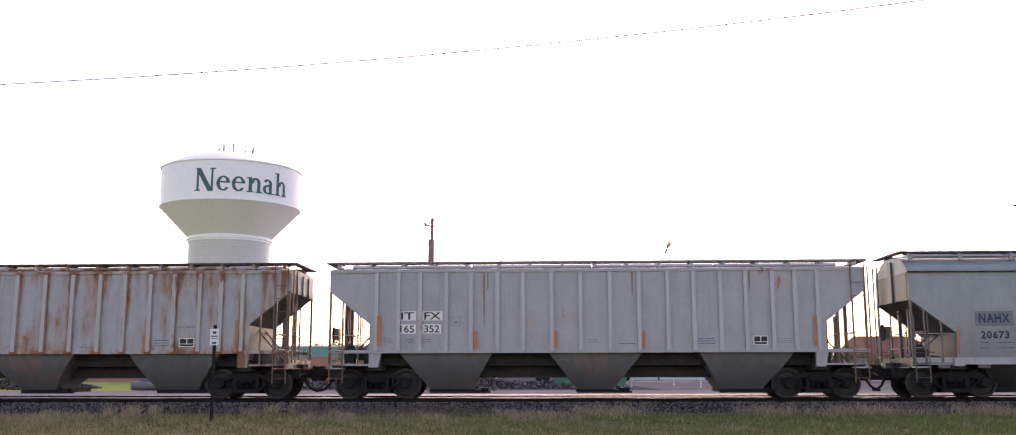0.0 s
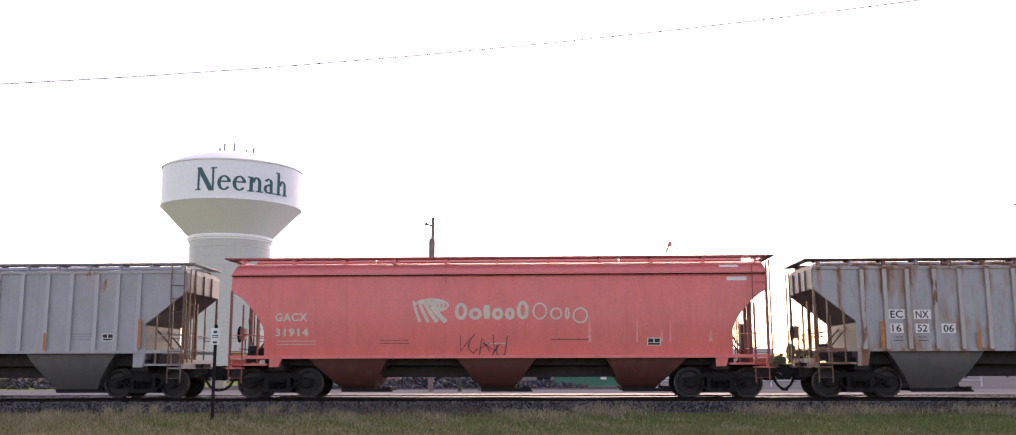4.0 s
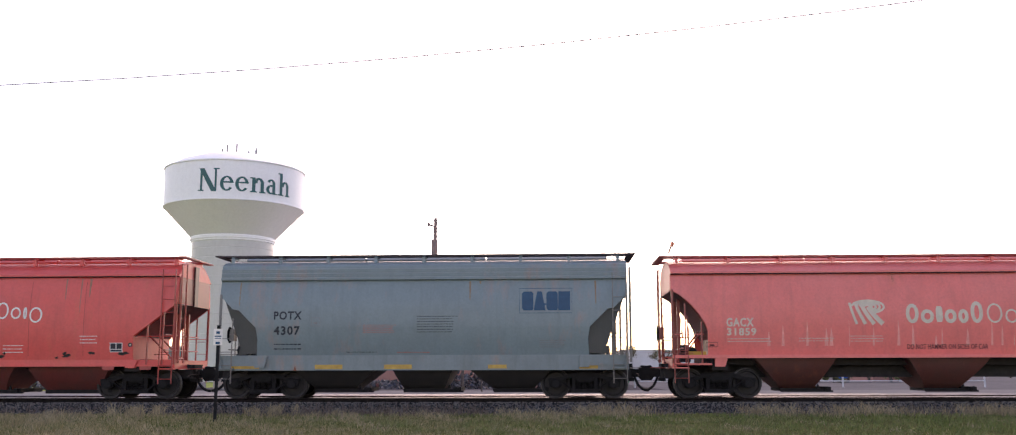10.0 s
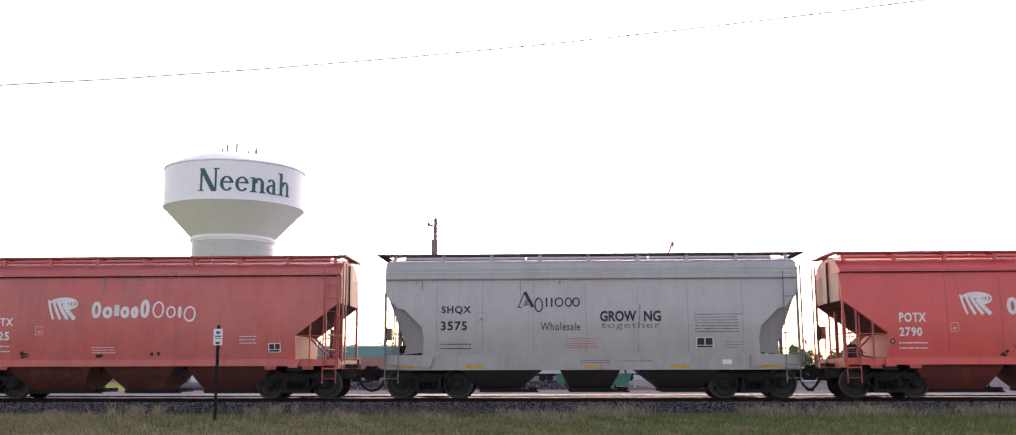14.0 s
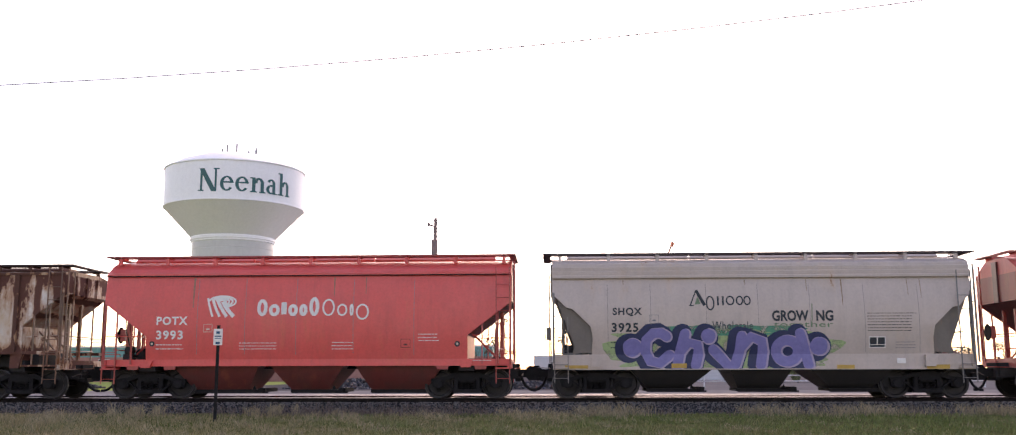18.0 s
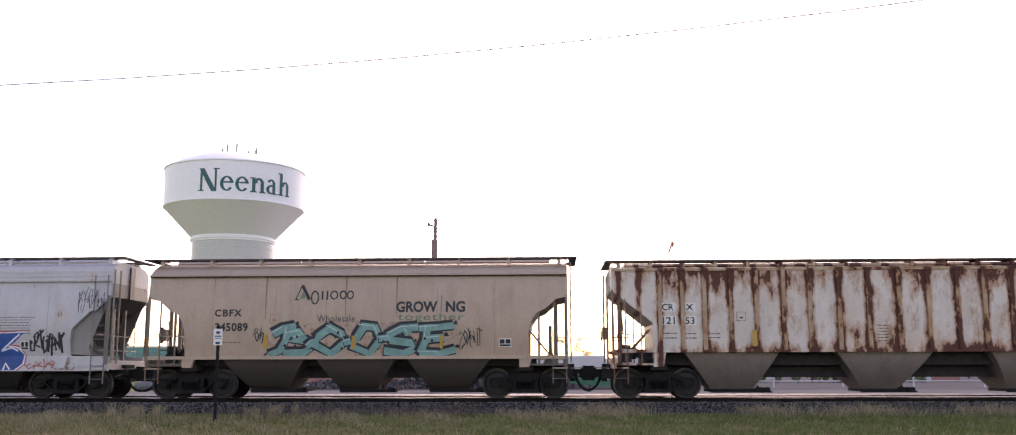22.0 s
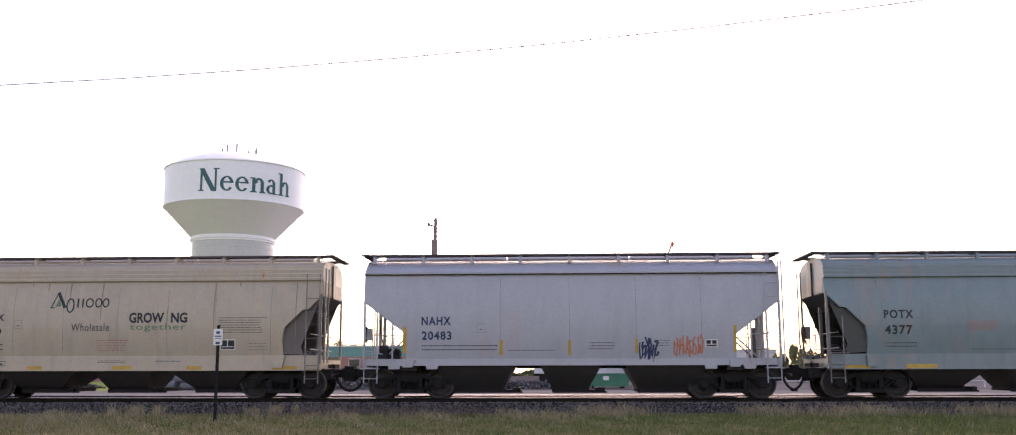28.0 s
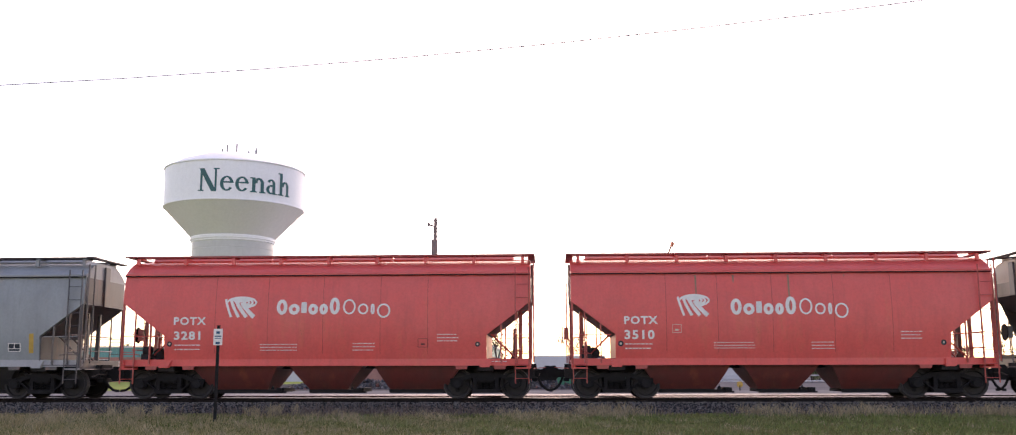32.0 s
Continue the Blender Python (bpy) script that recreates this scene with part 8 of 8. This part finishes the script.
for i in range(9000):
    x = rnd.uniform(-420, 420)
    h = 3.2 + 1.6 * math.sin(x * 0.07) + 1.1 * math.sin(x * 0.19 + 1) + 0.8 * math.sin(x * 0.5)
    c = Vector((x, 400 + rnd.uniform(0, 15), 0.3 + max(0.6, h) * rnd.random() ** 0.7))
    s = rnd.uniform(0.5, 1.3)
    r = Euler((rnd.uniform(0, 6), rnd.uniform(0, 6), rnd.uniform(0, 6))).to_matrix()
    far_wood.add([c + r @ Vector(v) * s for v in ((-1, 0, 0), (0, -0.6, 0.1), (1, 0, 0), (0, 0.6, 0.1))], [(0, 1, 2, 3)])
solid("far_woods", far_wood, LEAF_GREEN, "distant low line of woods on the horizon", "woods", kind="stuff")

# ---- ballast stones, grass and weeds in front ----
STONE = leaf_paint("ballast_stones", (0.06, 0.057, 0.056), (0.19, 0.178, 0.17))


def shoulder_place(rnd):
    y = rnd.uniform(29.3, 31.7)
    return (rnd.uniform(-19, 19), y, float(np.interp(y, (29.3, 29.4, 30.5, 31.3, 32), (0.36, 0.35, 0.53, 0.62, 0.62))) + 0.01)


solid("ballast_stones", chunks(11000, shoulder_place, lambda r: r.uniform(0.014, 0.036), random.Random(9)), STONE, "loose grey ballast stones along the track's shoulder", "gravel", kind="stuff")


def blades(n, y0, y1, low, high, width, seed, keep=None):
    """Thin bent blades of grass, each of two faces."""
    rng = np.random.default_rng(seed)
    y = rng.uniform(y0, y1, n)
    x = rng.uniform(-1, 1, n) * (y * 0.56 + 2)
    if keep:
        m = keep(x, y, rng)
        x, y = x[m], y[m]
        n = len(x)
    z = np.interp(y, (0, 20, 24, 28.2, 29.6, 30.5), (0, 0, 0.06, 0.33, 0.38, 0.52))
    h = rng.uniform(low, high, n) * rng.uniform(0.6, 1, n)
    a = rng.uniform(0, math.pi, n)
    w = width * rng.uniform(0.6, 1.3, n)
    lx, ly = rng.normal(0, 0.75, n) * h, rng.normal(0, 0.5, n) * h
    cx, cy = np.cos(a) * w, np.sin(a) * w
    v = np.empty((n, 5, 3))
    v[:, 0] = np.stack([x - cx, y - cy, z - 0.01], 1)
    v[:, 1] = np.stack([x + cx, y + cy, z - 0.01], 1)
    v[:, 2] = np.stack([x + cx * 0.7 + lx * 0.35, y + cy * 0.7 + ly * 0.35, z + h * 0.6], 1)
    v[:, 3] = np.stack([x - cx * 0.7 + lx * 0.35, y - cy * 0.7 + ly * 0.35, z + h * 0.6], 1)
    v[:, 4] = np.stack([x + lx, y + ly, z + h], 1)
    i = np.arange(n)[:, None] * 5
    faces = (i + np.array([0, 1, 2, 3])).tolist() + (i + np.array([3, 2, 4])).tolist()
    g = Geo()
    g.v, g.f = v.reshape(-1, 3).tolist(), faces
    return g


GRASS_BLADE, lt, lb = nodes_of("green_grass_blades", 0.7)
lv = coords(lt)
island = lt.nodes.new("ShaderNodeNewGeometry").outputs["Random Per Island"]
lush = mix(lt, island, (0.066, 0.108, 0.02), (0.2, 0.222, 0.064))
faded = mix(lt, island, (0.165, 0.142, 0.064), (0.37, 0.3, 0.155))
bare = maths(lt, "ADD", maths(lt, "MULTIPLY", noise_of(lt, lv, 0.45, 4), 0.6), maths(lt, "MULTIPLY", noise_of(lt, lv, 2.2, 3), 0.4))
aside = lt.nodes.new("ShaderNodeSeparateXYZ")
lt.links.new(lv, aside.inputs[0])
bare = maths(lt, "ADD", bare, ramp(lt, aside.outputs[0], -14, 8, 0.15, -0.1))   # drier towards the west; the darker east also paints in the lens's edge falloff
lt.links.new(mix(lt, ramp(lt, bare, 0.42, 0.6), lush, faded), lb.inputs["Base Color"])
DRY_BLADE = leaf_paint("dry_straw_blades", (0.17, 0.135, 0.075), (0.47, 0.38, 0.23))
WEED = leaf_paint("brown_weed_stems", (0.07, 0.05, 0.04), (0.2, 0.145, 0.11))


def patchy(x, y, rng):
    f = np.sin(x * 0.9 + 1) + np.sin(x * 2.3 + y) + np.sin(x * 0.37 + 2) * 1.2 + np.sin(x * 5.1 + y * 2) * 0.7 + np.clip((y - 27.6 - 0.09 * np.clip(x + 2, -12, 4)) * 1.3, -2.8, 1.2) - np.clip((y - 28.6) * 1.6, 0, 3)
    return rng.uniform(0.3, 3.8, len(x)) < f


def tall_tufts(x, y, rng):
    f = 0.0
    for c, w in ((1.7, 1.1), (9.1, 1.4), (-12.3, 0.9), (-8.3, 0.7), (12.6, 1.2), (6.2, 0.8)):
        f = f + np.exp(-((x - c) / w) ** 2) * (0.55 + 0.45 * np.sin(x * 9 + y * 3))
    return rng.uniform(0.12, 1.1, len(x)) < f


solid("grass", blades(60000, 20.5, 28.9, 0.05, 0.13, 0.008, 1), GRASS_BLADE, "short green mown grass before the track", "grass", kind="stuff")
solid("dry_grass", blades(46000, 25.0, 29.9, 0.07, 0.24, 0.008, 2, patchy), DRY_BLADE, "pale dry grass tufts along the ballast", "grass", kind="stuff")
solid("tall_dry_grass", blades(26000, 28.3, 29.9, 0.18, 0.42, 0.008, 8, tall_tufts), DRY_BLADE, "tall pale straw tufts at the foot of the ballast", "grass", kind="stuff")


def clumps(x, y, rng):
    f = np.sin(x * 1.7 + 3) * np.sin(y * 2.1 + x * 0.4) + 0.6 * np.sin(x * 4.1 + y * 3)
    return f + np.where(x < -4, 0.35, -0.15) > rng.uniform(0.3, 1.6, len(x))


solid("straw", blades(40000, 20.5, 27.5, 0.05, 0.17, 0.008, 5, clumps), DRY_BLADE, "scattered straw-coloured tufts in the green grass", "grass", kind="stuff")
solid("rough_grass", blades(30000, 21.5, 27.6, 0.12, 0.26, 0.009, 11, lambda x, y, r: np.sin(x * 1.3 + y * 1.7) + np.sin(x * 3.7 - y * 2.3 + 1) + 0.7 * np.sin(x * 0.5 + 2) > r.uniform(0.6, 2.4, len(x))), GRASS_BLADE, "taller uneven clumps in the green grass", "grass", kind="stuff")
solid("weeds", blades(16000, 28.2, 30.3, 0.07, 0.36, 0.008, 3, lambda x, y, r: r.uniform(0, 1, len(x)) * (0.6 + 0.5 * (y - 28.2)) < 0.16 + 0.12 * np.sin(x * 1.9) * np.sin(x * 0.7 + 1) + 0.7 * np.exp(-((x + 6) / 2.5) ** 2) + 0.5 * np.exp(-((x + 2.5) / 1.0) ** 2)), WEED, "taller brown weeds growing at the ballast's edge", "weeds", kind="stuff")


# ---- what moves ----
TRAVEL = [(0, 0), (1, 8.22), (2, 16.49), (3, 24.86), (3.5, 29.04), (6, 50.01), (7, 58.42), (8, 66.83), (9, 75.27), (10, 83.71), (11, 92.17), (12, 100.65),
          (13, 109.14), (13.5, 113.41), (14, 117.71), (14.5, 122.03), (16.5, 139.09), (17, 143.36), (18, 151.92), (19, 160.52), (20, 169.12), (21, 177.69),
          (22, 186.29), (22.5, 190.64), (23, 195.05), (23.5, 199.41), (24, 203.74), (25, 212.4), (25.5, 216.75), (27.5, 234.28), (28, 238.69), (29, 247.48),
          (30, 256.26), (31, 265.11), (32, 273.92)]


def gone(t):
    return float(np.interp(t, [r[0] for r in TRAVEL], [r[1] for r in TRAVEL]))


def motions():
    """The train rolls past; its wheels turn while they are near."""
    for car in CARS.values():
        walk(car, [(t, pose(car["place"] + s, TRACK_Y, CAR_Z)) for t, s in TRAVEL])
    steps = [i / 15 for i in range(0, 481)]
    for w, place, dx in WHEELSETS:
        near = [t for t in steps if abs(place + gone(t)) < 22]
        if not near:
            near = [0.0]
        turn = {t: math.degrees(gone(t) / WHEEL_R) for t in near}
        rows = [(t, pose(dx, 0, WHEEL_R, 0, turn[t], 0)) for t in near]
        if near[0] > 0:
            rows.insert(0, (0, rows[0][1]))
        if near[-1] < 32:
            rows.append((32.0, rows[-1][1]))
        walk(w, rows)


motions()
